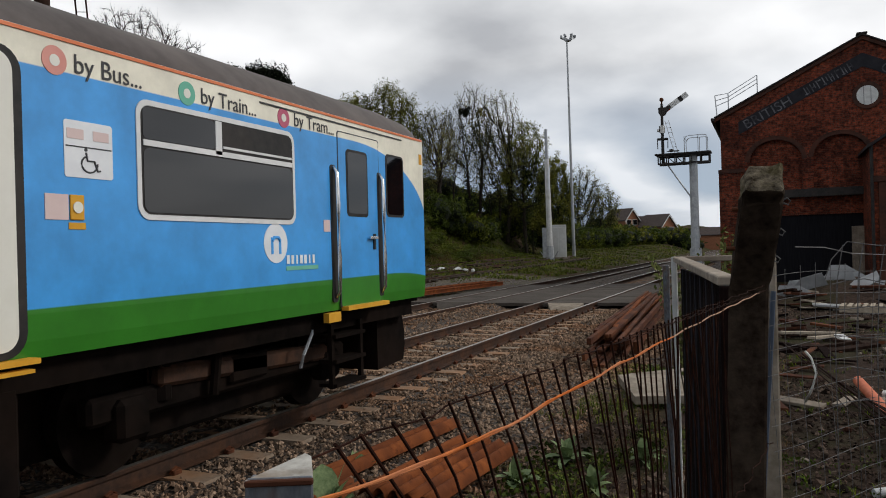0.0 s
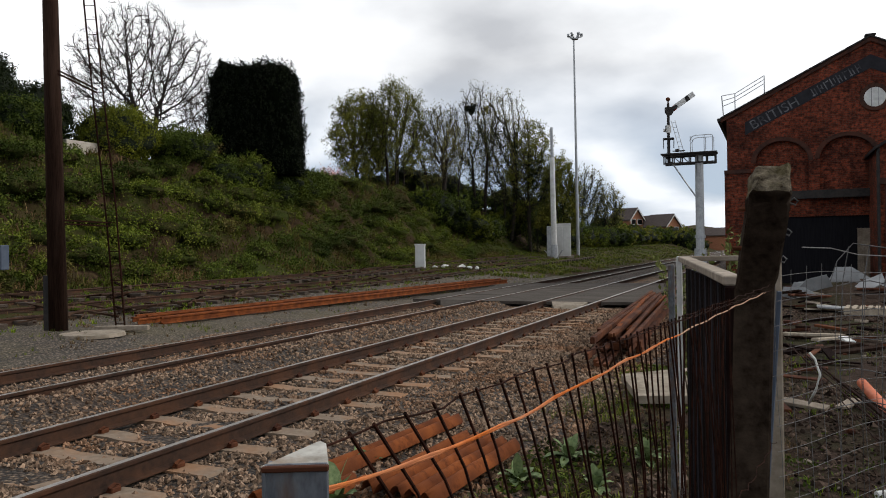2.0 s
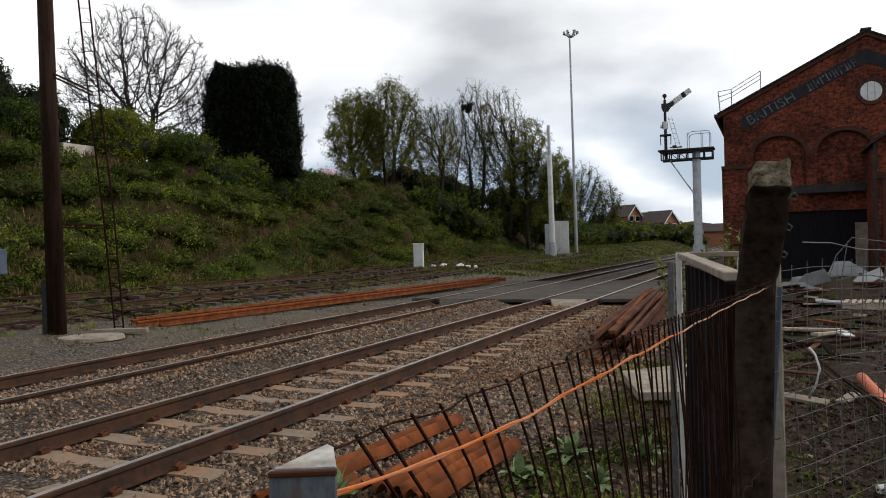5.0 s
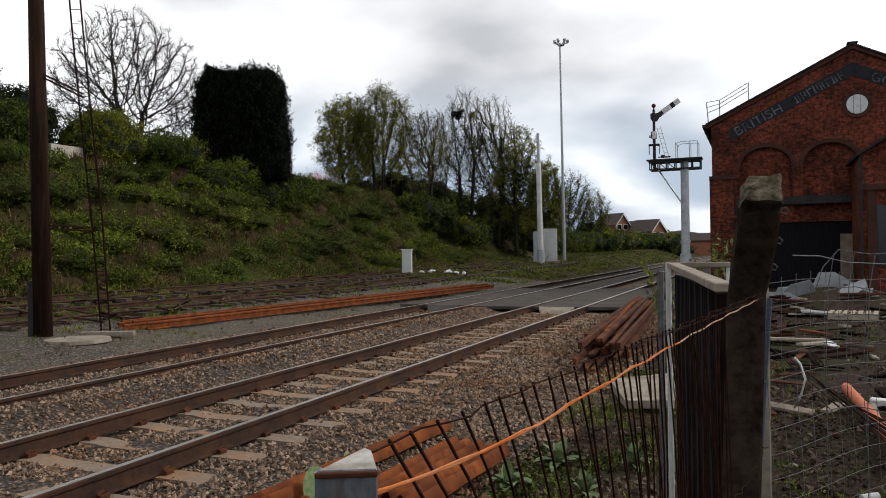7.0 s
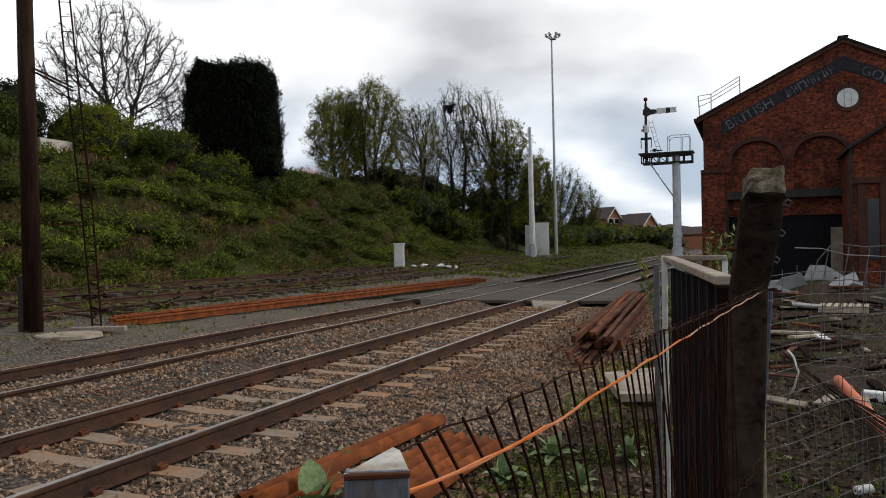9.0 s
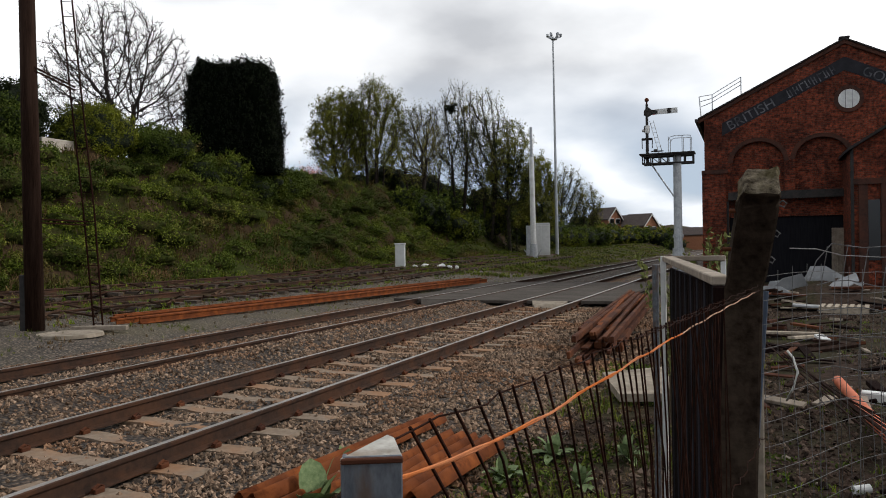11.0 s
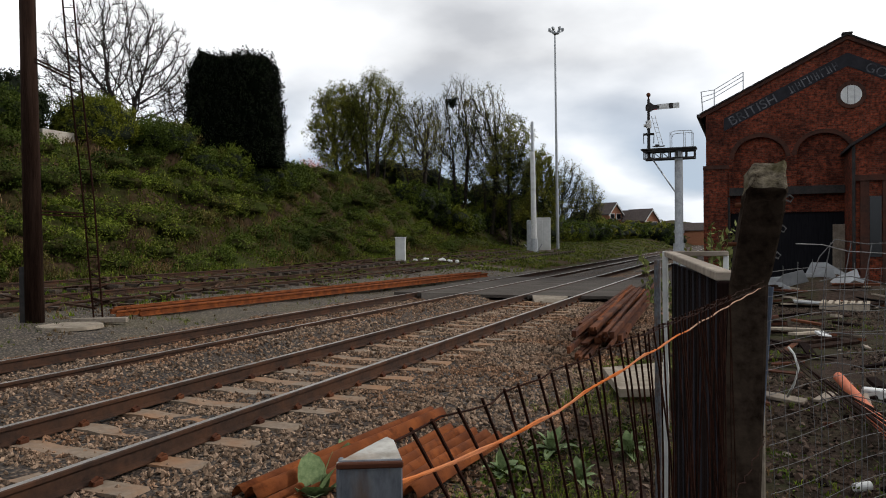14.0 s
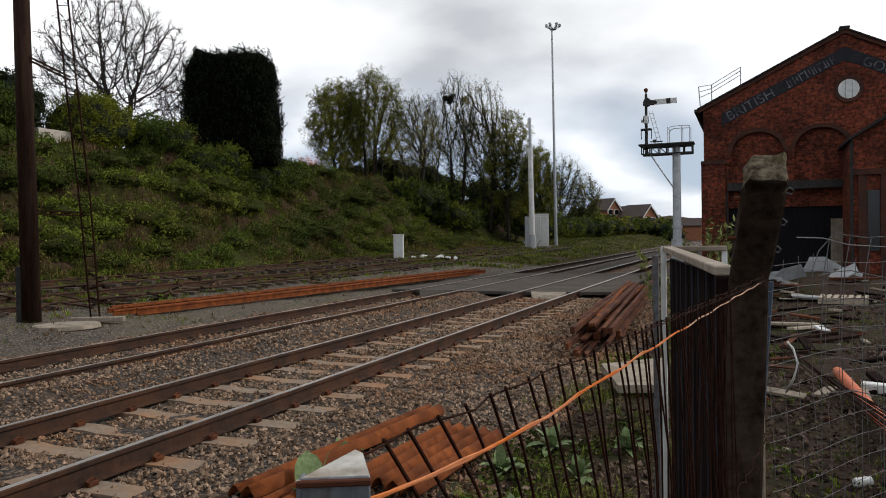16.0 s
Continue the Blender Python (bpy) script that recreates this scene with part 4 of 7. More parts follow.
def bush(x, y, size, seed, leaf, label, n=2600, leaf_size=0.13, z=None, name="shrub", core=True, category="shrub", twiggy=0.16, fine=3):
    """A mound of leaves: lumpy heart coloured dark as inner shade, with sprays of leaves on and around it."""
    nr = np.random.default_rng(seed)
    z = ground_z(x, y) - 0.1 if z is None else z
    t = thing(name, (x, y, z), label, category, {"shrub": "shrubs on the bank", "bramble_clump": "bramble clumps on the bank"}.get(name, ""))
    sx, sy, sz = size
    if core:
        bm = bmesh.new()
        bmesh.ops.create_icosphere(bm, subdivisions=fine, radius=1.0)
        for v in bm.verts:
            p = v.co.copy()
            k = 0.74 + 0.30 * noise.noise(p * 1.6 + Vector((seed, 0, 0))) + 0.20 * noise.noise(p * 3.4 + Vector((0, seed, 0))) + 0.09 * noise.noise(p * 8 + Vector((0, 0, seed)))
            v.co = Vector((p.x * sx * k, p.y * sy * k, sz / 2 + p.z * sz / 2 * (k + 0.10)))
        tri = np.array([[tuple(c.co) for c in f.verts] for f in bm.faces])
        part("inner_growth", bm, M["clump" if name == "bramble_clump" else "core"], t, "leafy inner growth" if name == "bramble_clump" else "solid core coloured dark as inner shade", smooth=True)
        nor = np.cross(tri[:, 1] - tri[:, 0], tri[:, 2] - tri[:, 0])
        area = np.linalg.norm(nor, axis=1)
        nor /= area[:, None]
        # sprays: leaves gathered round shoots that stand off the surface
        m = max(40, n // 22)
        idx = nr.choice(len(tri), m, p=area / area.sum())
        u = nr.random((m, 2))
        sw = u.sum(1) > 1
        u[sw] = 1 - u[sw]
        root = tri[idx, 0] + (tri[idx, 1] - tri[idx, 0]) * u[:, :1] + (tri[idx, 2] - tri[idx, 0]) * u[:, 1:]
        way = nor[idx] + np.array([0, 0, 0.5]) + nr.normal(size=(m, 3)) * 0.35
        way /= np.linalg.norm(way, axis=1)[:, None]
        ln = twiggy * 2.4 * nr.uniform(0.3, 1.5, m) ** 1.5
        g = nr.integers(0, m, n)
        along = nr.random(n) ** 0.8
        c = root[g] + way[g] * (ln[g] * along)[:, None] + nr.normal(size=(n, 3)) * (0.05 + 0.10 * (1 - along))[:, None]
    else:
        c = nr.normal(size=(n, 3)) * np.array([sx, sy, sz / 2]) * 0.42 + np.array([0, 0, sz * 0.5])
    c = c[c[:, 2] > -0.1]
    v, f = leaf_cards(nr, c, leaf_size)
    from_arrays("crown", v, f, M[leaf], t)
    return t


def cypress(x, y, seed, half, height):
    """Row of cypresses grown together: upright plumes round a heart coloured as dark shade, with a ragged level top."""
    nr = np.random.default_rng(seed)
    z = 5.7
    t = thing("cypress", (x, y, z), "tall dense dark cypress clipped into a block", "conifer", rz=24)
    c, dirs = [], []
    bm = bmesh.new()
    bmesh.ops.create_cube(bm, size=1.0)
    bmesh.ops.subdivide_edges(bm, edges=bm.edges, cuts=12, use_grid_fill=True)
    for v in bm.verts:
        p = v.co.copy()
        u = p.z + 0.5
        r = (abs(p.x * 2) ** 5 + abs(p.y * 2) ** 5) ** 0.2
        rim = max(abs(p.x), abs(p.y)) * 2
        k = (rim / r if r > 0.01 else 1.0) * (1.05 - 0.10 * u ** 2 - 0.16 * u ** 12)
        k *= 0.94 + 0.08 * noise.noise(Vector((p.x * 5, p.y * 5, seed + p.z * 5))) + 0.06 * noise.noise(p * 13)
        top = 0.62 * noise.noise(Vector((p.x * 7.5, p.y * 7.5, seed))) + 0.25 * noise.noise(Vector((p.x * 19, p.y * 19, 2)))
        v.co = Vector((p.x * 2 * half * k, p.y * 2 * half * 0.75 * k, u * height * 0.965 + top * u ** 3))
    tri = []
    for f in bm.faces:
        q = [tuple(w.co) for w in f.verts]
        tri.append((q[0], q[1], q[2]))
        tri.append((q[0], q[2], q[3]))
    tri = np.array(tri)
    part("inner_growth", bm, M["heart"], t, "solid core coloured dark as inner shade", smooth=True)
    nor = np.cross(tri[:, 1] - tri[:, 0], tri[:, 2] - tri[:, 0])
    area = np.linalg.norm(nor, axis=1)
    nor /= area[:, None] + 1e-9
    m, n = 2600, 48000
    idx = nr.choice(len(tri), m, p=area / area.sum())
    u = nr.random((m, 2))
    sw = u.sum(1) > 1
    u[sw] = 1 - u[sw]
    root = tri[idx, 0] + (tri[idx, 1] - tri[idx, 0]) * u[:, :1] + (tri[idx, 2] - tri[idx, 0]) * u[:, 1:]
    way = nor[idx] * 0.55 + np.array([0, 0, 0.95]) + nr.normal(size=(m, 3)) * 0.22
    way /= np.linalg.norm(way, axis=1)[:, None]
    ln = nr.uniform(0.12, 0.62, m)
    g = nr.integers(0, m, n)
    along = nr.random(n)
    c = root[g] + way[g] * (ln[g] * along)[:, None] + nr.normal(size=(n, 3)) * (0.025 + 0.075 * (1 - along))[:, None]
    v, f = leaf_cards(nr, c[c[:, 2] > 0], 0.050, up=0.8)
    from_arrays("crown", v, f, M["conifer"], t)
    return t


def spread(seed, n, xr, yr, ok=None, ypow=1.0, patch=None):
    nr = np.random.default_rng(seed)
    x = nr.uniform(*xr, n)
    y = yr[0] + (yr[1] - yr[0]) * nr.random(n) ** ypow
    keep = np.ones(n, bool)
    if patch:
        sc, th = patch
        keep = np.array([noise.noise(Vector((a * sc, b * sc, seed))) + 0.5 * noise.noise(Vector((a * sc * 3.1, b * sc * 3.1, seed))) > th for a, b in zip(x, y)])
    if ok:
        keep &= np.array([ok(a, b) for a, b in zip(x, y)])
    x, y = x[keep], y[keep]
    return nr, x, y, np.array([ground_z(a, b) for a, b in zip(x, y)])


def scatter_stuff(name, label, category, material, seed, n, xr, yr, size, tall, ok=None, ypow=1.0, patch=None):
    """Leaves standing over the ground, gathered in clumps."""
    nr, x, y, z = spread(seed, n, xr, yr, ok, ypow, patch)
    n = len(x)
    lift = np.array([0.5 + 0.9 * noise.noise(Vector((a * 1.3, b * 1.3, seed + 3))) for a, b in zip(x, y)])
    c = np.stack([x, y, z + tall * np.clip(lift, 0.05, 1.2) * nr.random(n)], 1)
    v, f = leaf_cards(nr, c, size, up=0.5)
    ob = from_arrays(name, v, f, M[material])
    tagged(ob, label, category, kind="stuff")


def blades(name, label, category, material, seed, n, xr, yr, length, width, ok=None, ypow=1.0, patch=None, droop=0.7, slope=0.0):
    """Arching grass blades in tufts; slope pulls their tips downhill."""
    nr, x, y, z = spread(seed, n, xr, yr, ok, ypow, patch)
    per = 7
    x, y, z = np.repeat(x, per), np.repeat(y, per), np.repeat(z, per)
    n = len(x)
    b = np.stack([x, y, z - 0.02], 1) + nr.normal(size=(n, 3)) * np.array([1, 1, 0]) * length * 0.16
    a = nr.uniform(0, 6.283, n)
    out = np.stack([np.cos(a) + slope, np.sin(a), np.zeros(n)], 1)
    ln = (length * nr.uniform(0.45, 1.25, n) * np.repeat(nr.uniform(0.6, 1.3, n // per), per))[:, None]
    up = np.array([0, 0, 1.0])
    mid = b + up * ln * 0.62 + out * ln * 0.22
    tip = b + up * ln * (1.0 - 0.42 * droop) + out * ln * (0.3 + 0.45 * droop)
    side = np.stack([-np.sin(a), np.cos(a), np.zeros(n)], 1) * width * nr.uniform(0.6, 1.4, (n, 1))
    v = np.stack([b - side, b + side, mid - side * 0.8, mid + side * 0.8, tip], 1).reshape(-1, 3)
    fb = np.array([(0, 1, 3), (0, 3, 2), (2, 3, 4)])
    f = (fb[None] + (np.arange(n) * 5)[:, None, None]).reshape(-1, 3)
    ob = from_arrays(name, v, f, M[material])
    tagged(ob, label, category, kind="stuff")


# ---------- buildings ----------
def build_goods_shed():
    y = 36.0
    xl, xr, ze, xa, za = -1.87, 9.31, 7.05, 3.72, 9.85
    slope = (za - ze) / (xa - xl)
    t = thing("goods_shed", (xa, y, -0.27), "old red brick railway goods shed with arched gable", "building")
    loc = (-xa, -y, 0.27)

    def roof_z(x):
        return za - slope * abs(x - xa)

    arches = [(0.33, 1.04, 4.98), (2.83, 1.04, 5.02), (5.33, 1.04, 5.02), (7.75, 0.95, 4.95)]

    def sole(x):
        for c, r, spring in arches:
            if abs(x - c) < r:
                return spring + math.sqrt(max(0, r * r - (x - c) ** 2)) * 0.86
        return -0.3 if x < -0.86 or x > 8.3 else 3.6

    bm = bmesh.new()
    xs = sorted({round(float(v), 3) for v in np.arange(xl, xr, 0.11)} | {xr, xa} | {round(c + s * r, 3) for c, r, _ in arches for s in (-1, 1)} | {-0.86, 8.3})
    for a, b in zip(xs, xs[1:]):
        mid = (a + b) / 2
        inside = any(abs(mid - c) < r for c, r, _ in arches)
        sa, sb = (sole(a), sole(b)) if inside else (sole(mid), sole(mid))
        if inside:
            for c, r, sp in arches:
                if abs(mid - c) < r:
                    sa = sp + math.sqrt(max(0, r * r - (a - c) ** 2)) * 0.86
                    sb = sp + math.sqrt(max(0, r * r - (b - c) ** 2)) * 0.86
        v = [bm.verts.new(p) for p in ((a, y, sa), (b, y, sb), (b, y, roof_z(b)), (a, y, roof_z(a)))]
        bm.faces.new(v)
        w = [bm.verts.new(p) for p in ((a, y, sa), (a, y + 0.22, sa), (b, y + 0.22, sb), (b, y, sb))]
        bm.faces.new(w)
    for c, r, sp in arches:
        for s in (-1, 1):
            x = c + s * r
            bm.faces.new([bm.verts.new(p) for p in ((x, y, 3.6), (x, y + 0.22, 3.6), (x, y + 0.22, sp), (x, y, sp))])
    part("gable_wall", bm, M["brick"], t, "red brick gable with blind arches", loc=loc)
    bm = bmesh.new()
    add_box(bm, ((xl + xr) / 2, y + 0.42, 4.6), (xr - xl - 0.02, 0.4, 4.0))
    part("recessed_wall", bm, M["brick"], t, loc=loc)
    for c, r, sp in arches:                      # arch rings
        bm = bmesh.new()
        k = 14
        for i in range(k):
            a0, a1 = math.pi * i / k, math.pi * (i + 1) / k
            p = [(c + math.cos(a) * rr, sp + math.sin(a) * rr * 0.86) for a, rr in ((a0, r), (a1, r), (a1, r + 0.19), (a0, r + 0.19))]
            f = [bm.verts.new((px, y - 0.03, pz)) for px, pz in p]
            g = [bm.verts.new((px, y + 0.02, pz)) for px, pz in p]
            bm.faces.new(f)
            for m in range(4):
                bm.faces.new((f[m], g[m], g[(m + 1) % 4], f[(m + 1) % 4]))
        bmesh.ops.remove_doubles(bm, verts=bm.verts, dist=0.002)
        bmesh.ops.recalc_face_normals(bm, faces=bm.faces)
        part("arch_ring", bm, M["dark_brick"], t, "dark engineering brick arch", loc=loc)
    part("side_wall", box((xl + 0.2, y + 20.3, 3.4), (0.4, 40, 7.3)), M["brick"], t, loc=loc)
    part("side_wall", box((xr - 0.2, y + 20.3, 3.4), (0.4, 40, 7.3)), M["brick"], t, loc=loc)
    part("corner_pier", box((xl - 0.06 + 0.45, y - 0.07, 2.15), (1.0, 0.14, 4.84)), M["brick"], t, loc=loc)
    part("string_course", box((xl + 0.42, y - 0.09, 4.62), (1.08, 0.2, 0.16)), M["dark_brick"], t, loc=loc)
    part("lintel_beam", box((1.65, y - 0.03, 3.52), (5.1, 0.3, 0.34)), M["black"], t, "dark iron lintel beam", loc=loc)
    part("doorway_shutter", box((1.6, y + 0.35, 1.55), (4.95, 0.08, 3.7)), M["door_dark"], t, "dark closed shutter door", loc=loc)
    part("pale_panel", box((3.52, y + 0.1, 1.0), (0.72, 0.05, 2.1), pose(0, 0, 0, 4, 0, 0)), M["timber"], t, "pale ribbed panel", loc=loc)
    for i in range(5):
        part("panel_rib", box((3.24 + 0.14 * i, y + 0.06, 1.0), (0.035, 0.04, 2.05)), M["timber"], t, loc=loc)
    for s in (-1, 1):                             # roof slopes and verge
        e = (xl - 0.25) if s < 0 else (xr + 0.25)
        ez = roof_z(e)
        bm = bmesh.new()
        pts = [(xa, za + 0.055), (e, ez + 0.055), (e, ez + 0.12), (xa, za + 0.12)]
        extrude_profile(bm, pts, Matrix(), y - 0.16, y + 41)
        bmesh.ops.recalc_face_normals(bm, faces=bm.faces)
        part("roof_slope", bm, M["slate"], t, "dark slate roof slope", loc=loc)
        bm = bmesh.new()
        pts = [(xa, za - 0.12), (e, ez - 0.12), (e, ez + 0.05), (xa, za + 0.05)]
        extrude_profile(bm, pts, Matrix(), y - 0.10, y + 0.0)
        bmesh.ops.recalc_face_normals(bm, faces=bm.faces)
        part("verge", bm, M["dark_brick"], t, loc=loc)
        # painted name band under the verge
        q = math.atan(slope) * (1 if s < 0 else -1)
        bm = bmesh.new()
        x0, x1 = (xl + 0.75, xa) if s < 0 else (xa, xr - 0.75)
        pts = [(x0, roof_z(x0) - 1.22), (x1, roof_z(x1) - 1.22), (x1, roof_z(x1) - 0.66), (x0, roof_z(x0) - 0.66)]
        extrude_profile(bm, pts, Matrix(), y - 0.02, y + 0.0)
        bmesh.ops.recalc_face_normals(bm, faces=bm.faces)
        band = part("name_band", bm, M["board_black"], t, "black painted name band", loc=loc)
        rows = [("BRITISH", -0.82, 2.1)] if s < 0 else [("GOODS", xa + 0.6, 2.0)]
        for word, wx, width in rows:
            me = text_mesh(word, 0.56, 0.004)
            me.materials.append(M["letter"])
            w = max(v.co.x for v in me.vertices)
            for v in me.vertices:
                v.co.x *= width / w
            o = new("lettering", me)
            o.parent = band
            o.matrix_basis = Matrix.Translation((wx, y - 0.026, roof_z(wx) - 1.16)) @ pose(0, 0, 0, 90, 0, 0) @ pose(0, 0, 0, 0, 0, math.degrees(q))
        if s < 0:                                # worn, unreadable letters
            for i in range(8):
                bx = 1.62 + 0.235 * i
                tilt = pose(0, 0, 0, 0, -math.degrees(q), 0)
                bm = bmesh.new()
                add_box(bm, (bx - 0.05, y - 0.024, roof_z(bx - 0.05) - 0.96), (0.045, 0.006, 0.36), tilt)
                if i % 3 != 2:
                    add_box(bm, (bx + 0.06, y - 0.024, roof_z(bx + 0.06) - 0.98 + 0.05 * (i % 2)), (0.04, 0.006, 0.30 - 0.08 * (i % 2)), tilt)
                add_box(bm, (bx, y - 0.023, roof_z(bx) - 0.96 + 0.15 * (i % 3 - 1)), (0.13, 0.005, 0.045), tilt)
                o = mesh_object("worn_letter", bm, M["letter"], band)
    # round window
    cx, cz = 3.86, 7.42
    bm = bmesh.new()
    bmesh.ops.create_cone(bm, cap_ends=True, segments=28, radius1=0.41, radius2=0.41, depth=0.05)
    bmesh.ops.transform(bm, matrix=Matrix.Translation((cx, y - 0.03, cz)) @ pose(0, 0, 0, 90, 0, 0), verts=bm.verts)
    disc = part("round_window", bm, M["white_paint"], t, "white boarded round window", loc=loc)
    bm = bmesh.new()
    k = 24
    for i in range(k):
        a0, a1 = 2 * math.pi * i / k, 2 * math.pi * (i + 1) / k
        p = [(cx + math.cos(a) * rr, cz + math.sin(a) * rr) for a, rr in ((a0, 0.40), (a1, 0.40), (a1, 0.56), (a0, 0.56))]
        f = [bm.verts.new((px, y - 0.065, pz)) for px, pz in p]
        g = [bm.verts.new((px, y + 0.02, pz)) for px, pz in p]
        bm.faces.new(f)
        for m in range(4):
            bm.faces.new((f[m], g[m], g[(m + 1) % 4], f[(m + 1) % 4]))
    bmesh.ops.remove_doubles(bm, verts=bm.verts, dist=0.002)
    bmesh.ops.recalc_face_normals(bm, faces=bm.faces)
    part("window_surround", bm, M["dark_brick"], t, loc=loc)
    for dx in (-0.13, 0.13):
        part("glazing_bar", box((cx + dx, y - 0.06, cz), (0.025, 0.02, 0.76)), M["sheet_grey"], t, loc=loc)
    part("ridge_cap", box((xa, y + 0.05, za + 0.13), (0.4, 0.4, 0.08), None, 0.02), M["slate"], t, loc=loc)
    # gutter end and downpipe at the corner
    part("gutter", beam((xl - 0.3, y - 0.25, ze - 0.12), (xl - 0.3, y + 38, ze - 0.12), 0.14, 0.12), M["black"], t, loc=loc)
    part("downpipe", rod((xl + 0.95, y - 0.07, -0.27), (xl + 0.95, y - 0.07, 3.3), 0.05), M["black"], t, loc=loc)
    # edge rails on the roof
    r = thing("roof_guard_rail", (xl, y + 0.2, ze + 0.2), "pale metal guard rail on the shed roof edge", "guard rail")
    rl = (-xl, -y - 0.2, -ze - 0.2)
    foot = [(xl - 0.12, ze - 0.05), (xl + 0.35, ze + 0.3), (xl + 1.55, roof_z(xl + 1.55) + 0.18)]
    hi = [(xl - 0.2, ze + 1.0), (xl + 0.35, ze + 1.05), (xl + 1.55, ze + 1.72)]
    for (ax, az), (bx, bz) in zip(foot, hi):
        part("upright", rod((ax, y + 0.2, az), (bx, y + 0.2, bz), 0.024, n=6), M["galv"], r, loc=rl)
    for u in (0.55, 0.78, 1.0):
        p = [(ax + (bx - ax) * u, y + 0.2, az + (bz - az) * u) for (ax, az), (bx, bz) in zip(foot, hi)]
        bm = bmesh.new()
        add_rod(bm, p[0], p[1], 0.016, n=6)
        add_rod(bm, p[1], p[2], 0.016, n=6)
        part("guard_bar", bm, M["galv"], r, loc=rl)


def build_annexe():
    y, xl = 33.0, 3.62
    t = thing("shed_annexe", (xl + 3.2, y, -0.27), "dark brick annexe with a steep gable against the shed", "building")
    loc = (-xl - 3.2, -y, 0.27)
    xa, za, ze = xl + 3.2, 7.0, 5.0
    bm = bmesh.new()
    pts = [(xl, -0.4), (xl + 6.4, -0.4), (xl + 6.4, ze), (xa, za), (xl, ze)]
    extrude_profile(bm, pts, Matrix(), y, y + 3.2)
    bmesh.ops.recalc_face_normals(bm, faces=bm.faces)
    part("wall", bm, M["brick"], t, loc=loc)
    for s in (-1, 1):
        e = xa + s * 3.35
        ez = za - (za - ze) / 3.2 * 3.35
        bm = bmesh.new()
        extrude_profile(bm, [(xa, za + 0.02), (e, ez + 0.02), (e, ez + 0.13), (xa, za + 0.14)], Matrix(), y - 0.35, y + 3.3)
        bmesh.ops.recalc_face_normals(bm, faces=bm.faces)
        part("roof_slope", bm, M["slate"], t, "dark overhanging roof slope", loc=loc)
    for i in range(4):
        part("pier", box((xl + 0.35 + i * 0.75, y - 0.06, 1.7), (0.3, 0.12, 3.9)), M["dark_brick"], t, loc=loc)
        part("window", box((xl + 0.72 + i * 0.75, y - 0.02, 1.9), (0.4, 0.05, 2.3)), M["window_dark"], t, loc=loc)
    part("string_course", box((xl + 1.6, y - 0.08, 3.75), (3.3, 0.16, 0.22)), M["dark_brick"], t, loc=loc)
    part("downpipe", rod((xl - 0.02, y - 0.12, -0.27), (xl - 0.02, y - 0.12, ze), 0.06), M["black"], t, loc=loc)


def build_house(x, y, w, d, ze, za, rz, z0):
    t = thing("house", (x, y, z0), "distant brick house with a brown tiled roof", "house", "distant houses", rz=rz)
    part("wall", box((0, 0, ze / 2 - 0.6), (w, d, ze + 1.2)), M["house_brick"], t)
    bm = bmesh.new()
    extrude_profile(bm, [(-w / 2, ze), (w / 2, ze), (0, za - 0.12)], Matrix(), -d / 2, d / 2)
    bmesh.ops.recalc_face_normals(bm, faces=bm.faces)
    part("gable", bm, M["house_brick"], t)
    for s in (-1, 1):
        bm = bmesh.new()
        extrude_profile(bm, [(0, za - 0.06), (s * (w / 2 + 0.4), ze - 0.35), (s * (w / 2 + 0.4), ze - 0.15), (0, za + 0.16)], Matrix(), -d / 2 - 0.35, d / 2 + 0.35)
        bmesh.ops.recalc_face_normals(bm, faces=bm.faces)
        part("roof", bm, M["roof_tile"], t)
        bm = bmesh.new()
        extrude_profile(bm, [(0, za - 0.22), (s * (w / 2 + 0.4), ze - 0.55), (s * (w / 2 + 0.4), ze - 0.33), (0, za + 0.0)], Matrix(), -d / 2 - 0.42, -d / 2 - 0.36)
        bmesh.ops.recalc_face_normals(bm, faces=bm.faces)
        part("bargeboard", bm, M["white_paint"], t)
    for s in (-1, 1):
        win = part("window", box((s * w * 0.24, -d / 2 - 0.03, ze * 0.72), (1.3, 0.08, 1.1)), M["white_paint"], t)
        part("pane", box((s * w * 0.24, -d / 2 - 0.08, ze * 0.72), (1.1, 0.04, 0.9)), M["window_dark"], win)


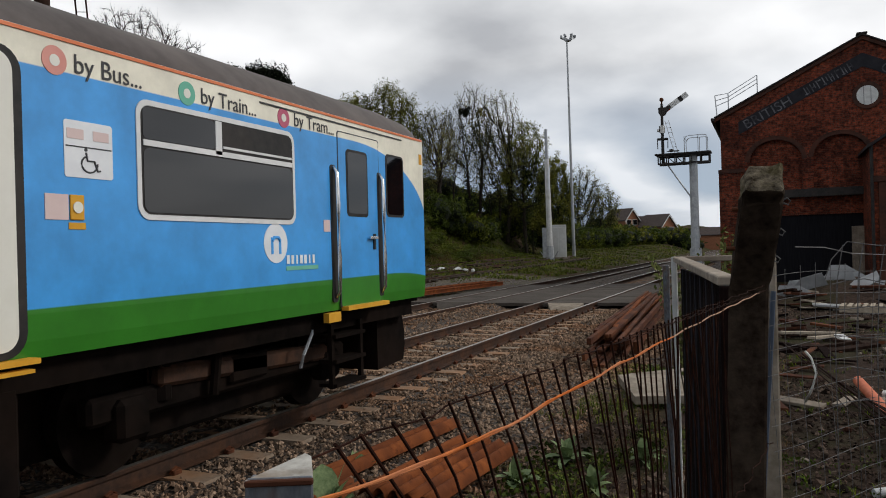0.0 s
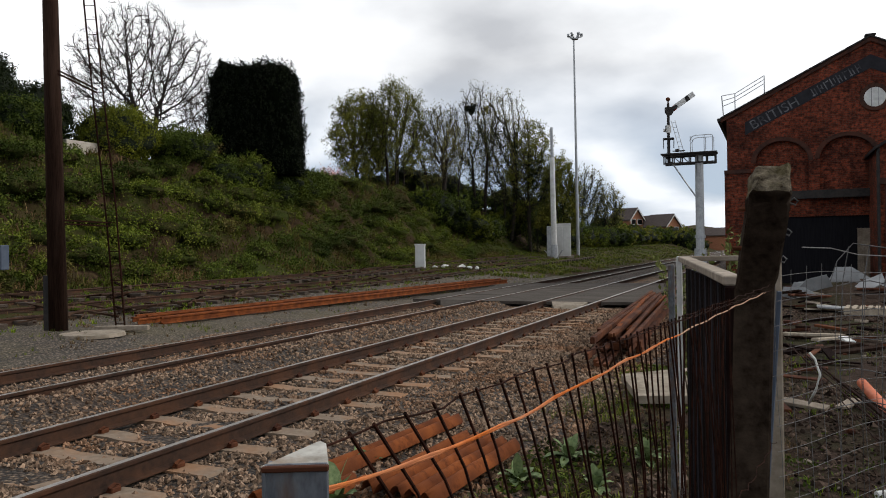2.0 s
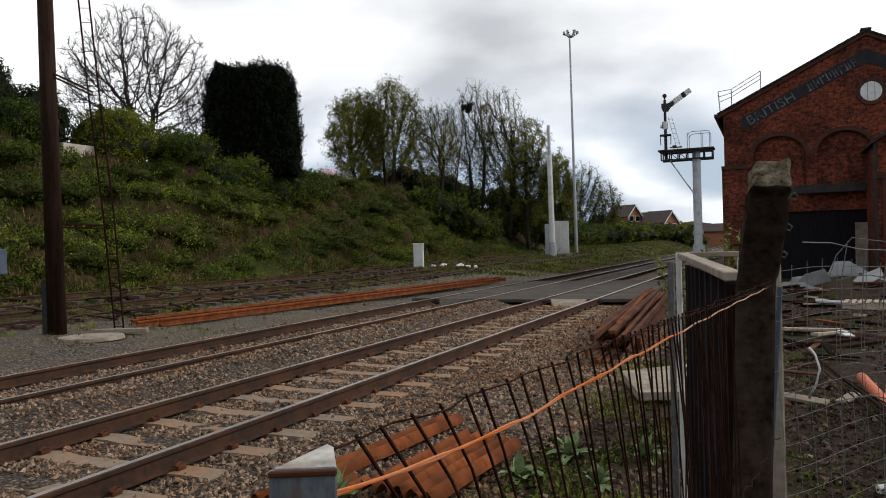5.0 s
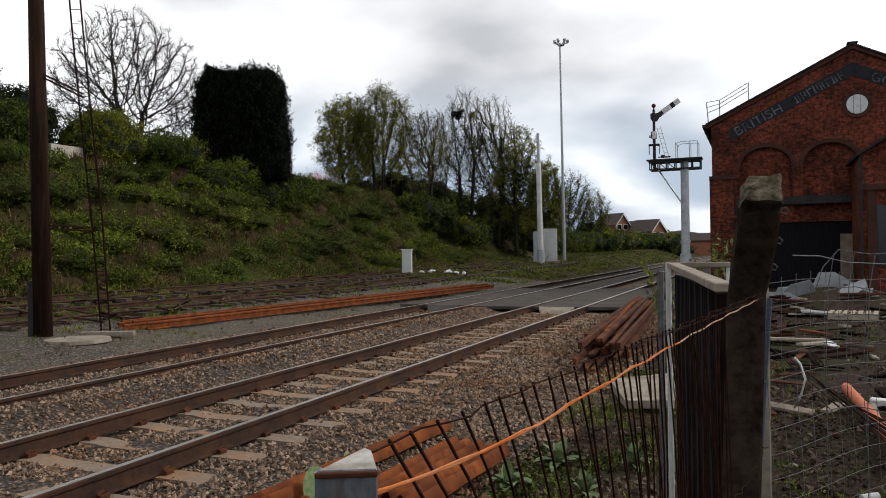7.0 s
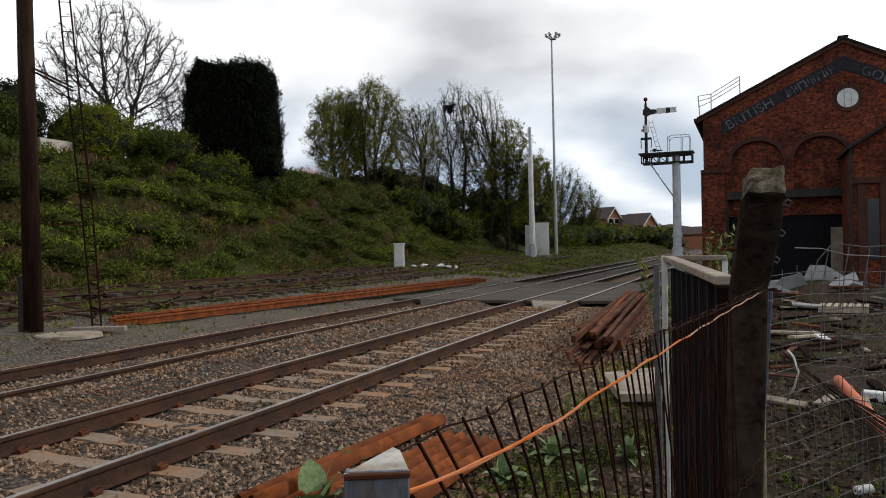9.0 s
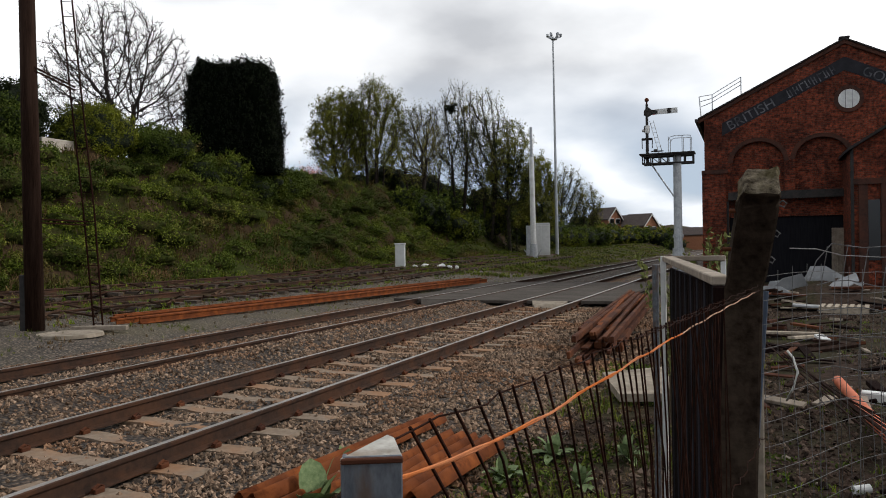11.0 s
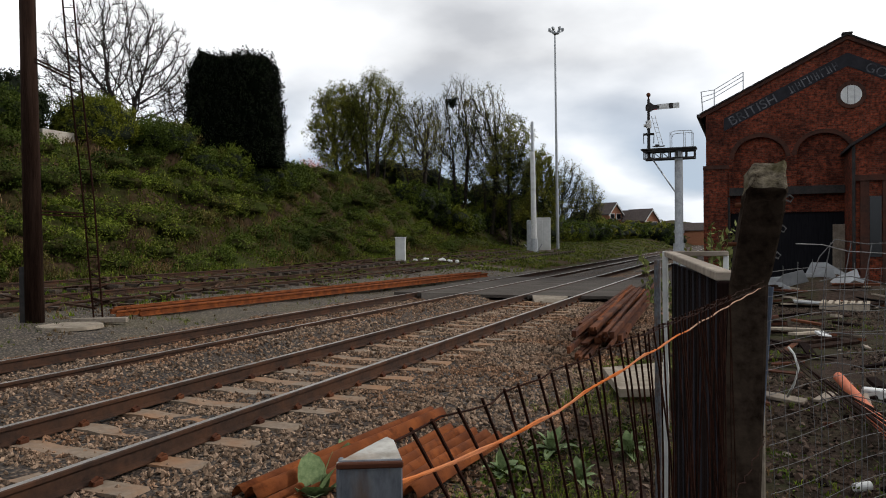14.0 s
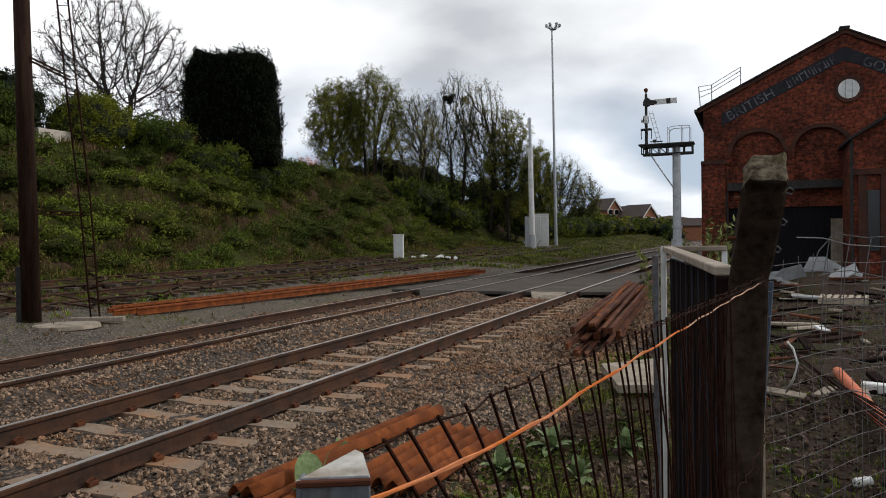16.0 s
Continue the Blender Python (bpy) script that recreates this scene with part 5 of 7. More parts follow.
# ---------- railway furniture ----------
def build_signal():
    y, xp = 31.0, -2.62
    t = thing("bracket_signal", (xp, y, -0.27), "grey steel bracket signal post with a semaphore on a platform", "railway signal")
    z0 = 0.27
    part("post", rod((0, 0, 0), (0, 0, 4.9 + z0), 0.17, 0.15, 12), M["galv"], t, smooth=False)
    part("post_collar", rod((0, 0, 2.0), (0, 0, 2.12), 0.2, n=12), M["galv"], t)
    part("base_section", rod((0, 0, 0), (0, 0, 1.6), 0.24, 0.22, 12), M["galv"], t)
    dx = -3.74 - xp
    for yy in (-0.3, 0.3):
        bm = bmesh.new()
        add_beam(bm, (dx - 0.15, yy, 4.62 + z0), (0.6, yy, 4.62 + z0), 0.05, 0.06)
        add_beam(bm, (dx - 0.15, yy, 4.92 + z0), (0.6, yy, 4.92 + z0), 0.05, 0.06)
        for i in range(7):
            xx = dx - 0.15 + i * (0.75 - dx) / 6
            add_beam(bm, (xx, yy, 4.6 + z0), (xx, yy, 4.95 + z0), 0.045, 0.045)
            if i < 3:
                x2 = dx - 0.15 + (i + 1) * (0.75 - dx) / 6
                add_beam(bm, (xx, yy, 4.92 + z0), (x2, yy, 4.62 + z0), 0.03, 0.03)
        part("truss", bm, M["black"], t, "black lattice bracket")
    part("platform", box(((dx + 0.6) / 2 - 0.1, 0, 4.99 + z0), (1.95 + 0.1, 0.8, 0.05)), M["black"], t, "dark timber platform")
    part("brace", rod((dx + 0.15, 0, 4.62 + z0), (-0.12, 0, 3.3 + z0), 0.028, n=6), M["galv"], t)
    # handrail cage
    for xx in (-0.28, 0.22, 0.52):
        for yy in (-0.36, 0.36):
            part("stanchion", rod((xx, yy, 5.0 + z0), (xx, yy, 5.62 + z0), 0.014, n=6), M["galv"], t)
    for yy in (-0.36, 0.36):
        bm = bmesh.new()
        polytube(bm, [(-0.3, yy, 5.45 + z0), (-0.22, yy, 5.6 + z0), (-0.1, yy, 5.64 + z0), (0.4, yy, 5.64 + z0), (0.52, yy, 5.62 + z0)], 0.014, 5)
        part("handrail", bm, M["galv"], t)
    # doll and arm gear
    part("doll", rod((dx, 0, 4.6 + z0), (dx, 0, 7.0 + z0), 0.065, 0.05, 10), M["black"], t, "black doll post")
    part("doll_band", rod((dx, 0, 5.85 + z0), (dx, 0, 6.15 + z0), 0.085, n=10), M["white_paint"], t, "white doll section")
    bm = bmesh.new()
    bmesh.ops.create_uvsphere(bm, u_segments=10, v_segments=8, radius=0.085, matrix=Matrix.Translation((dx, 0, 7.16 + z0)))
    add_rod(bm, (dx, 0, 6.98 + z0), (dx, 0, 7.1 + z0), 0.03, n=8)
    part("finial", bm, M["dark_rust"], t, "dark red finial ball")
    part("lamp_case", box((dx - 0.02, 0.1, 6.02 + z0), (0.2, 0.2, 0.28), None, 0.02), M["black"], t)
    part("lamp_lens", rod((dx - 0.13, 0.1, 5.98 + z0), (dx - 0.2, 0.1, 5.98 + z0), 0.06, n=10), M["white_paint"], t)
    part("doll_bracket", box((dx, 0, 5.62 + z0), (0.42, 0.16, 0.08), None, 0.02), M["black"], t)
    for s in (-0.2, 0.2):
        part("doll_strut", rod((dx + s, 0, 5.6 + z0), (dx + s * 0.95, 0, 5.25 + z0), 0.016, n=6), M["black"], t)
    part("balance_lever", beam((dx + 0.15, -0.08, 5.12 + z0), (dx + 0.62, -0.08, 5.12 + z0), 0.02, 0.04), M["black"], t)
    part("balance_weight", box((dx + 0.32, -0.08, 5.14 + z0), (0.14, 0.08, 0.12), None, 0.02), M["black"], t)
    bm = bmesh.new()
    for s in (-0.07, 0.07):
        add_rod(bm, (dx + 0.5 + s, 0.12, 5.02 + z0), (dx + 0.16 + s, 0.12, 6.35 + z0), 0.013, n=5)
    for k in range(7):
        u = (k + 0.5) / 7
        cx, cz = dx + 0.5 - 0.34 * u, 5.02 + z0 + 1.33 * u
        add_rod(bm, (cx - 0.07, 0.12, cz), (cx + 0.07, 0.12, cz), 0.009, n=5)
    part("doll_ladder", bm, M["galv"], t, "small ladder up the doll")
    arm = thing("semaphore_arm", (dx, -0.12, 6.64 + z0), "upper quadrant arm")
    arm.parent = t
    part("arm_tip", box((0.75, 0, 0), (0.84, 0.014, 0.21), None, 0.004), M["white_paint"], arm, "white arm back")
    part("arm_stripe", box((0.86, 0, 0), (0.15, 0.02, 0.214)), M["black"], arm, "black stripe")
    part("arm_root", box((0.26, 0, -0.01), (0.14, 0.016, 0.2), None, 0.004), M["red"], arm, "red part")
    bm = bmesh.new()
    vs = [(-0.1, 0.05), (0.0, 0.22), (0.09, 0.2), (0.2, 0.1), (0.42, 0.05), (0.42, -0.06), (0.2, -0.1), (0.05, -0.18), (-0.1, -0.1)]
    extrude_profile(bm, vs, Matrix(), -0.02, 0.012)
    bmesh.ops.recalc_face_normals(bm, faces=bm.faces)
    part("spectacle", bm, M["black"], arm, "black spectacle casting")
    return arm


def build_pole():
    x, y = -13.46, 11.26
    z = ground_z(x, y)
    t = thing("telegraph_pole", (x, y, z - 0.05), "dark creosoted wooden telegraph pole", "pole")
    bm = rod((0, 0, -0.2), (-0.1, 0.0, 9.5), 0.185, 0.135, 14)
    part("shaft", bm, M["pole"], t, smooth=True)
    # Dark strip added for the shadow on the left of the foot.
    part("foot_shade_strip", box((-0.13, -0.1, 0.55), (0.2, 0.12, 1.25), pose(0, 0, 0, 0, 0, 35), 0.01), M["black"], t, "dark strip added as shade at the pole foot")
    # old rusty ladder stayed off the pole
    l = thing("signal_ladder", (-12.9, 12.35, ground_z(-12.9, 12.35)), "tall thin rusty iron ladder stayed to the pole", "ladder")
    foot, head = Vector((0, 0, -0.1)), Vector((-0.62, -0.28, 8.6))
    side = Vector((0.86, 0.5, 0)) * 0.11
    for s in (-1, 1):
        bm = bmesh.new()
        polytube(bm, [foot + side * s * 0.8, foot.lerp(head, 0.3) + side * s + Vector((0.05, 0, 0)), foot.lerp(head, 0.6) + side * s, head + side * s], 0.02, 5)
        part("stile", bm, M["wire"], l)
    for k in range(27):
        p = foot.lerp(head, (k + 0.6) / 28)
        part("rung", rod(p - side, p + side, 0.009, n=5), M["wire"], l)
    for u, dz in ((0.265, 0.02), (0.605, 0.12)):
        p = foot.lerp(head, u)
        q = Vector((x, y, p.z + dz + l.location.z)) - Vector(l.location)
        for o in (0.0, 0.07):
            part("stay", beam(q + Vector((0.1, 0, o)), p + Vector((0, 0, o - dz)), 0.03, 0.03), M["wire"], l)
    bm = bmesh.new()
    bmesh.ops.create_cone(bm, cap_ends=True, segments=24, radius1=0.62, radius2=0.6, depth=0.07)
    c = mesh_object("concrete_cover", bm, M["concrete"], None)
    c.location = (-12.45, 11.2, ground_z(-12.45, 11.2) + 0.03)
    tagged(c, "round pale concrete inspection cover on the ground", "cover")
    p = thing("marker_post", (-12.15, 8.85, ground_z(-12.15, 8.85) - 0.02), "thin galvanised post with a blue grey box", "post")
    part("shaft", rod((0, 0, -0.1), (0, 0, 3.1), 0.035, n=8), M["galv"], p)
    part("box", box((0.16, 0.05, 1.62), (0.26, 0.16, 0.42), None, 0.01), M["blue_box"], p, "blue grey metal box")
    b = mesh_object("timber_baulk", box((0, 0, 0), (1.1, 0.14, 0.1), pose(0, 0, 0, 0, 0, 24), 0.01), M["timber"])
    b.location = (-12.5, 12.0, ground_z(-12.5, 12.0) + 0.07)
    tagged(b, "short grey timber lying on the ground", "timber")



def build_cabinets():
    x, y = -18.4, 39.3
    t = thing("trackside_cabinet", (x, y, ground_z(x, y, False) - 0.05), "small pale grey steel equipment cabinet on grass", "cabinet", rz=20)
    part("body", box((0, 0, 0.72), (0.55, 0.45, 1.34), None, 0.02), M["grey_cabinet"], t)
    part("lid", box((0, 0, 1.42), (0.62, 0.52, 0.08), None, 0.02), M["white_paint"], t)
    part("door", box((0, -0.235, 0.75), (0.46, 0.02, 1.1), None, 0.004), M["grey_cabinet"], t)
    part("plinth", box((0, 0, 0.05), (0.66, 0.56, 0.14)), M["concrete"], t)
    x, y = -16.95, 64.0
    z = ground_z(x, y, False)
    t = thing("relay_cabinet", (x, y, z - 0.05), "large pale grey relay cabinet beside the mast", "cabinet", rz=14)
    for k, (cx, w) in enumerate(((-0.62, 0.7), (0.42, 1.3))):
        b = part("body", box((cx, 0.5 * (k == 0), 1.5 - 0.1 * (k == 0)), (w, 0.9, 2.85 - 0.2 * (k == 0)), None, 0.03), M["grey_cabinet" if k else "galv"], t)
        for q in ((-0.24, 0.24) if k else (0.0,)):
            part("door", box((cx + q * w, -0.46 + 0.5 * (k == 0), 1.5), (w * (0.44 if k else 0.84), 0.04, 2.4), None, 0.01), M["grey_cabinet" if k else "galv"], b)
    part("plinth", box((0, 0, 0.08), (2.6, 1.3, 0.2)), M["concrete"], t)
    x, y = -16.75, 62.0
    z = ground_z(x, y, False)
    t = thing("aerial_mast", (x, y, z - 0.05), "short pale steel radio mast with an aerial", "mast")
    part("shaft", rod((0, 0, 0), (-0.08, 0, 8.4), 0.25, 0.2, 12), M["white_paint"], t)
    part("aerial", rod((-0.08, 0, 8.4), (-0.1, 0, 10.9), 0.13, 0.12, 10), M["galv"], t)
    part("flange", rod((0, 0, 0.0), (0, 0, 1.2), 0.34, 0.3, 12), M["galv"], t)
    for s in (-1, 1):
        part("stay_bracket", beam((s * 0.3, -0.1, 0.1), (s * 0.75, -0.3, 0.75), 0.06, 0.06), M["galv"], t)
    x, y = -16.9, 71.0
    z = ground_z(x, y, False)
    t = thing("lighting_mast", (x, y, z - 0.1), "tall slender steel yard lighting mast", "mast")
    part("shaft", rod((0, 0, 0), (-0.12, 0, 20.6), 0.16, 0.075, 10), M["galv"], t)
    part("head_ring", rod((0, 0, 20.3), (0, 0, 20.4), 0.3, n=12), M["galv"], t)
    for k in range(6):
        a = k * math.pi / 3 + 0.3
        c = Vector((math.cos(a) * 0.6, math.sin(a) * 0.6, 20.7))
        f = part("floodlight", box(c, (0.26, 0.22, 0.3), pose(0, 0, 0, 20, 0, math.degrees(a)), 0.04), M["galv"], t)
        part("bracket", rod((0, 0, 20.4), c - Vector((0, 0, 0.2)), 0.04, n=6), M["galv"], f)
    for k in range(7):
        rng = random.Random(k)
        px, py = -17.3 + rng.uniform(-1.0, 1.3), 40.2 + rng.uniform(-0.6, 2.2)
        o = mesh_object("rubbish_bag", box((0, 0, 0), (rng.uniform(0.2, 0.5), rng.uniform(0.2, 0.35), rng.uniform(0.12, 0.22)), pose(0, 0, 0, rng.uniform(-20, 20), rng.uniform(-20, 20), rng.uniform(0, 90)), 0.06), M["white_paint"])
        o.location = (px, py, ground_z(px, py) + 0.1)
        tagged(o, "crumpled white rubbish lying on the grass", "rubbish", "white rubbish")


# ---------- railcar ----------
def plate(y0, y1, z0, z1, r, x0, x1, seg=5):
    """A rounded panel lying in the side of the car."""
    bm = bmesh.new()
    pts = []
    for cy, cz, a in ((y1 - r, z1 - r, 0), (y0 + r, z1 - r, 90), (y0 + r, z0 + r, 180), (y1 - r, z0 + r, 270)):
        for k in range(seg + 1):
            g = radians(a + 90 * k / seg)
            pts.append((cy + r * math.cos(g), cz + r * math.sin(g)))
    a = [bm.verts.new((x0, y, z)) for y, z in pts]
    b = [bm.verts.new((x1, y, z)) for y, z in pts]
    n = len(pts)
    for i in range(n):
        bm.faces.new((a[i], a[(i + 1) % n], b[(i + 1) % n], b[i]))
    bm.faces.new(a[::-1])
    bm.faces.new(b)
    bmesh.ops.recalc_face_normals(bm, faces=bm.faces)
    return bm


def disc(y, z, r, x0, x1, n=28):
    bm = bmesh.new()
    bmesh.ops.create_cone(bm, cap_ends=True, segments=n, radius1=r, radius2=r, depth=x1 - x0)
    bmesh.ops.transform(bm, matrix=Matrix.Translation(((x0 + x1) / 2, y, z)) @ pose(0, 0, 0, 0, 90, 0), verts=bm.verts)
    return bm


def build_railcar():
    t = thing("railcar", (TRACKS[0], 8.37, 0), "blue green and cream diesel passenger railcar on the near track", "train")
    X, L = 1.41, 19.8
    side = [(1.385, 1.0), (1.40, 1.1), (X, 1.25), (X, 2.86)]
    roof = [(X, 2.86), (1.37, 2.93), (1.25, 3.05), (1.06, 3.15), (0.85, 3.235), (0.45, 3.36), (0, 3.42)]
    for s in (1, -1):
        bm = bmesh.new()
        for a, b in zip(side, side[1:]):
            bm.faces.new([bm.verts.new((s * px, py, pz)) for px, pz, py in ((a[0], a[1], -L), (a[0], a[1], -0.03), (b[0], b[1], -0.03), (b[0], b[1], -L))])
        bmesh.ops.remove_doubles(bm, verts=bm.verts, dist=0.0005)
        bmesh.ops.recalc_face_normals(bm, faces=bm.faces)
        if s < 0:
            bmesh.ops.reverse_faces(bm, faces=bm.faces) if sum(f.normal.x for f in bm.faces) > 0 else None
        elif sum(f.normal.x for f in bm.faces) < 0:
            bmesh.ops.reverse_faces(bm, faces=bm.faces)
        part("body_side", bm, M["livery"], t, "painted body side")
    bm = bmesh.new()
    prof = [(-x, z) for x, z in roof] + [(x, z) for x, z in roof[::-1][1:]]
    ends = [(-L, 1.0, 0.0), (-0.5, 1.0, 0.0), (-0.16, 0.985, -0.05), (-0.03, 0.95, -0.16)]
    rings = [[bm.verts.new((x * sc, y, z + dz * max(0, (z - 2.86) / 0.78))) for x, z in prof] for y, sc, dz in ends]
    for a, b in zip(rings, rings[1:]):
        for i in range(len(prof) - 1):
            bm.faces.new((a[i], a[i + 1], b[i + 1], b[i]))
    bmesh.ops.recalc_face_normals(bm, faces=bm.faces)
    part("roof", bm, M["roof_grey"], t, "dark grey curved roof", smooth=True)
    bm = bmesh.new()
    for y in (-0.03, -L):
        ring = [(1.38, 1.0), (1.40, 1.12), (1.34, 2.86)] + [(x * 0.95, z - 0.16 * (z - 2.86) / 0.78) for x, z in roof[1:]]
        full = ring + [(-x, z) for x, z in ring[::-1]]
        bm.faces.new([bm.verts.new((x, y, z)) for x, z in full])
    part("end_wall", bm, M["cream"], t)
    part("floor_pan", box((0, -L / 2, 0.98), (2.6, L - 0.1, 0.06)), M["under"], t)
    part("cantrail_line", box((X + 0.002, -L / 2, 2.845), (0.012, L - 0.1, 0.022)), M["orange_line"], t, "thin orange line")
    part("cantrail_gutter", box((X + 0.0, -1.9, 2.79), (0.02, 2.6, 0.012)), M["text_grey"], t)
    # saloon windows
    def saloon(y0, y1, shut):
        w = part("saloon_window", plate(y0 - 0.05, y1 + 0.05, 1.80, 2.60, 0.10, X - 0.01, X + 0.008), M["frame_white"], t, "window in a white frame")
        part("seal", plate(y0 - 0.012, y1 + 0.012, 1.838, 2.562, 0.07, X, X + 0.011), M["black"], w)
        part("pane", plate(y0, y1, 1.85, 2.28, 0.055, X, X + 0.014), M["train_glass"], w)
        mid = (y0 + y1) / 2 - 0.1
        part("transom", box((X + 0.008, (y0 + y1) / 2, 2.312), (0.02, y1 - y0, 0.04)), M["frame_white"], w)
        part("mullion", box((X + 0.008, mid, 2.43), (0.02, 0.07, 0.25)), M["frame_white"], w)
        part("hopper_pane", plate(y0, mid - 0.04, 2.34, 2.55, 0.03, X, X + 0.014), M["train_glass"], w)
        # Black plate stands for the unlit inside behind the open hopper.
        part("hopper_pane", plate(mid + 0.04, y1, 2.34, 2.55, 0.03, X - 0.0, X + 0.012), M["black"], w, "black plate for the dark inside of an open hopper")
        part("hopper_bar", box((X + 0.012, (mid + y1) / 2 + 0.02, 2.365), (0.012, y1 - mid - 0.06, 0.018)), M["frame_white"], w)
    saloon(-4.49, -2.78, True)
    for k in range(3):
        saloon(-9.2 - 1.95 * k, -7.5 - 1.95 * k, True)
    # passenger doors: cream leaves in a dark recess
    for c in (-6.15, -14.6):
        d = part("door_recess", plate(c - 0.78, c + 0.78, 1.02, 2.73, 0.14, X - 0.02, X + 0.004), M["black"], t, "dark door surround")
        for s in (-1, 1):
            lf = part("door_leaf", plate(c + s * 0.365 - 0.355, c + s * 0.365 + 0.355, 1.06, 2.69, 0.1, X - 0.01, X + 0.012), M["cream"], d, "cream sliding door leaf")
            part("door_glass", plate(c + s * 0.365 - 0.2, c + s * 0.365 + 0.2, 1.78, 2.5, 0.07, X, X + 0.017), M["train_glass"], d)
        part("door_step", box((X + 0.03, c, 1.0), (0.09, 1.6, 0.03)), M["yellow"], d, "orange yellow step edge")
        part("door_step", box((X + 0.045, c, 0.95), (0.09, 1.5, 0.02)), M["yellow"], d)
    # cab door and window
    d = part("cab_door", plate(-2.0, -1.16, 1.02, 2.72, 0.03, X - 0.01, X + 0.003), M["text_grey"], t, "door outline")
    part("cab_door_panel", plate(-1.988, -1.172, 1.03, 2.708, 0.03, X - 0.01, X + 0.0055), M["livery"], d)
    g = part("cab_door_window", plate(-1.85, -1.42, 1.90, 2.56, 0.05, X, X + 0.009), M["black"], d)
    part("pane", plate(-1.825, -1.445, 1.93, 2.535, 0.04, X, X + 0.012), M["cab_glass"], g)
    part("door_handle", box((X + 0.03, -1.36, 1.69), (0.03, 0.16, 0.03), None, 0.006), M["chrome"], d)
    part("lock_plate", box((X + 0.012, -1.31, 1.65), (0.012, 0.04, 0.16)), M["black"], d)
    g = part("cab_window", plate(-1.0, -0.57, 1.92, 2.60, 0.06, X - 0.01, X + 0.005), M["black"], t, "cab side window")
    part("pane", plate(-0.975, -0.595, 1.945, 2.575, 0.05, X, X + 0.008), M["cab_glass"], g)
    for y in (-2.09, -1.16):
        b = part("handrail_recess", plate(y - 0.055, y + 0.045, 1.08, 2.38, 0.03, X - 0.01, X + 0.006), M["black"], t, "dark handrail recess")
        bm = bmesh.new()
        polytube(bm, [(X, y, 1.12), (X + 0.045, y, 1.18), (X + 0.055, y, 1.5), (X + 0.055, y, 2.0), (X + 0.045, y, 2.3), (X, y, 2.36)], 0.02, 8)
        part("grab_rail", bm, M["chrome"], b, "polished grab rail", smooth=True)
    part("step_plate", box((X + 0.03, -1.55, 1.01), (0.08, 0.85, 0.04)), M["yellow"], t, "yellow step edge")
    part("step_plate", box((X - 0.02, -2.13, 0.94), (0.06, 0.22, 0.09)), M["yellow"], t, "yellow step block")
    # markings
    rows = [("by Bus...", -5.02, "roundel_red", -5.15), ("by Train...", -3.91, "roundel_green", -4.05), ("by Tram...", -2.72, "roundel_pink", -2.87)]
    for word, y, mt, ry in rows:
        me = text_mesh(word, 0.165, 0.001)
        me.materials.append(M["text_grey"])
        o = new("lettering", me)
        o.parent = t
        o.matrix_basis = Matrix(((0, 0, 1, X + 0.004), (1, 0, 0, y), (0, 1, 0, 2.665), (0, 0, 0, 1)))
        r = part("roundel", disc(ry, 2.71, 0.085, X, X + 0.004), M[mt], t)
        part("roundel_centre", disc(ry, 2.71, 0.035, X, X + 0.006, 12), M["cream"], r)
    part("badge", disc(-3.03, 1.64, 0.165, X, X + 0.004), M["sticker"], t, "white disc badge")
    bm = bmesh.new()
    for py, pz, a, b in ((-3.085, 1.62, 0.03, 0.14), (-2.975, 1.61, 0.03, 0.12)):
        add_box(bm, (X + 0.005, py, pz), (0.004, a, b))
    polytube(bm, [(X + 0.005, -3.085, 1.66), (X + 0.005, -3.06, 1.69), (X + 0.005, -3.0, 1.69), (X + 0.005, -2.975, 1.66)], 0.014, 5)
    part("badge_mark", bm, M["livery"], t)
    bm = bmesh.new()
    for k, w in enumerate((0.055, 0.05, 0.03, 0.06, 0.055, 0.03, 0.045)):
        add_box(bm, (X + 0.003, -2.86 + 0.066 * k, 1.50), (0.003, w * 0.75, 0.075))
    part("lettering_bar", bm, M["sticker"], t, "white bars of lettering")
    part("lettering_bar", box((X + 0.003, -2.64, 1.425), (0.003, 0.5, 0.035)), M["roundel_green"], t)
    s = part("access_sticker", plate(-5.10, -4.74, 2.04, 2.38, 0.02, X, X + 0.004), M["sticker"], t, "white notice panel")
    bm = bmesh.new()
    polytube(bm, [(X + 0.005, -4.92 + 0.06 * math.cos(a), 2.125 + 0.05 * math.sin(a)) for a in np.linspace(1.9, 6.4, 12)], 0.006, 5)
    polytube(bm, [(X + 0.005, -4.945, 2.195), (X + 0.005, -4.935, 2.145), (X + 0.005, -4.885, 2.145), (X + 0.005, -4.86, 2.085), (X + 0.005, -4.84, 2.09)], 0.007, 5)
    part("notice_mark", bm, M["text_grey"], s, "grey wheelchair sign")
    part("notice_mark", disc(-4.945, 2.212, 0.012, X, X + 0.006, 10), M["text_grey"], s)
    part("notice_bar", box((X + 0.004, -4.92, 2.225), (0.004, 0.34, 0.008)), M["text_grey"], s)
    part("notice_bar", box((X + 0.004, -5.02, 2.30), (0.004, 0.12, 0.06)), M["pink"], s)
    part("notice_bar", box((X + 0.004, -4.83, 2.30), (0.004, 0.12, 0.06)), M["pink"], s)
    part("notice", box((X + 0.002, -5.16, 1.86), (0.006, 0.16, 0.15)), M["pink"], t)
    b = part("door_button", box((X + 0.004, -5.02, 1.86), (0.012, 0.1, 0.15), None, 0.004), M["yellow"], t, "yellow door button")
    part("button_cap", disc(-5.02, 1.86, 0.035, X, X + 0.016, 14), M["cream"], b)
    part("notice", box((X + 0.002, -5.02, 1.75), (0.006, 0.12, 0.04)), M["yellow"], t)
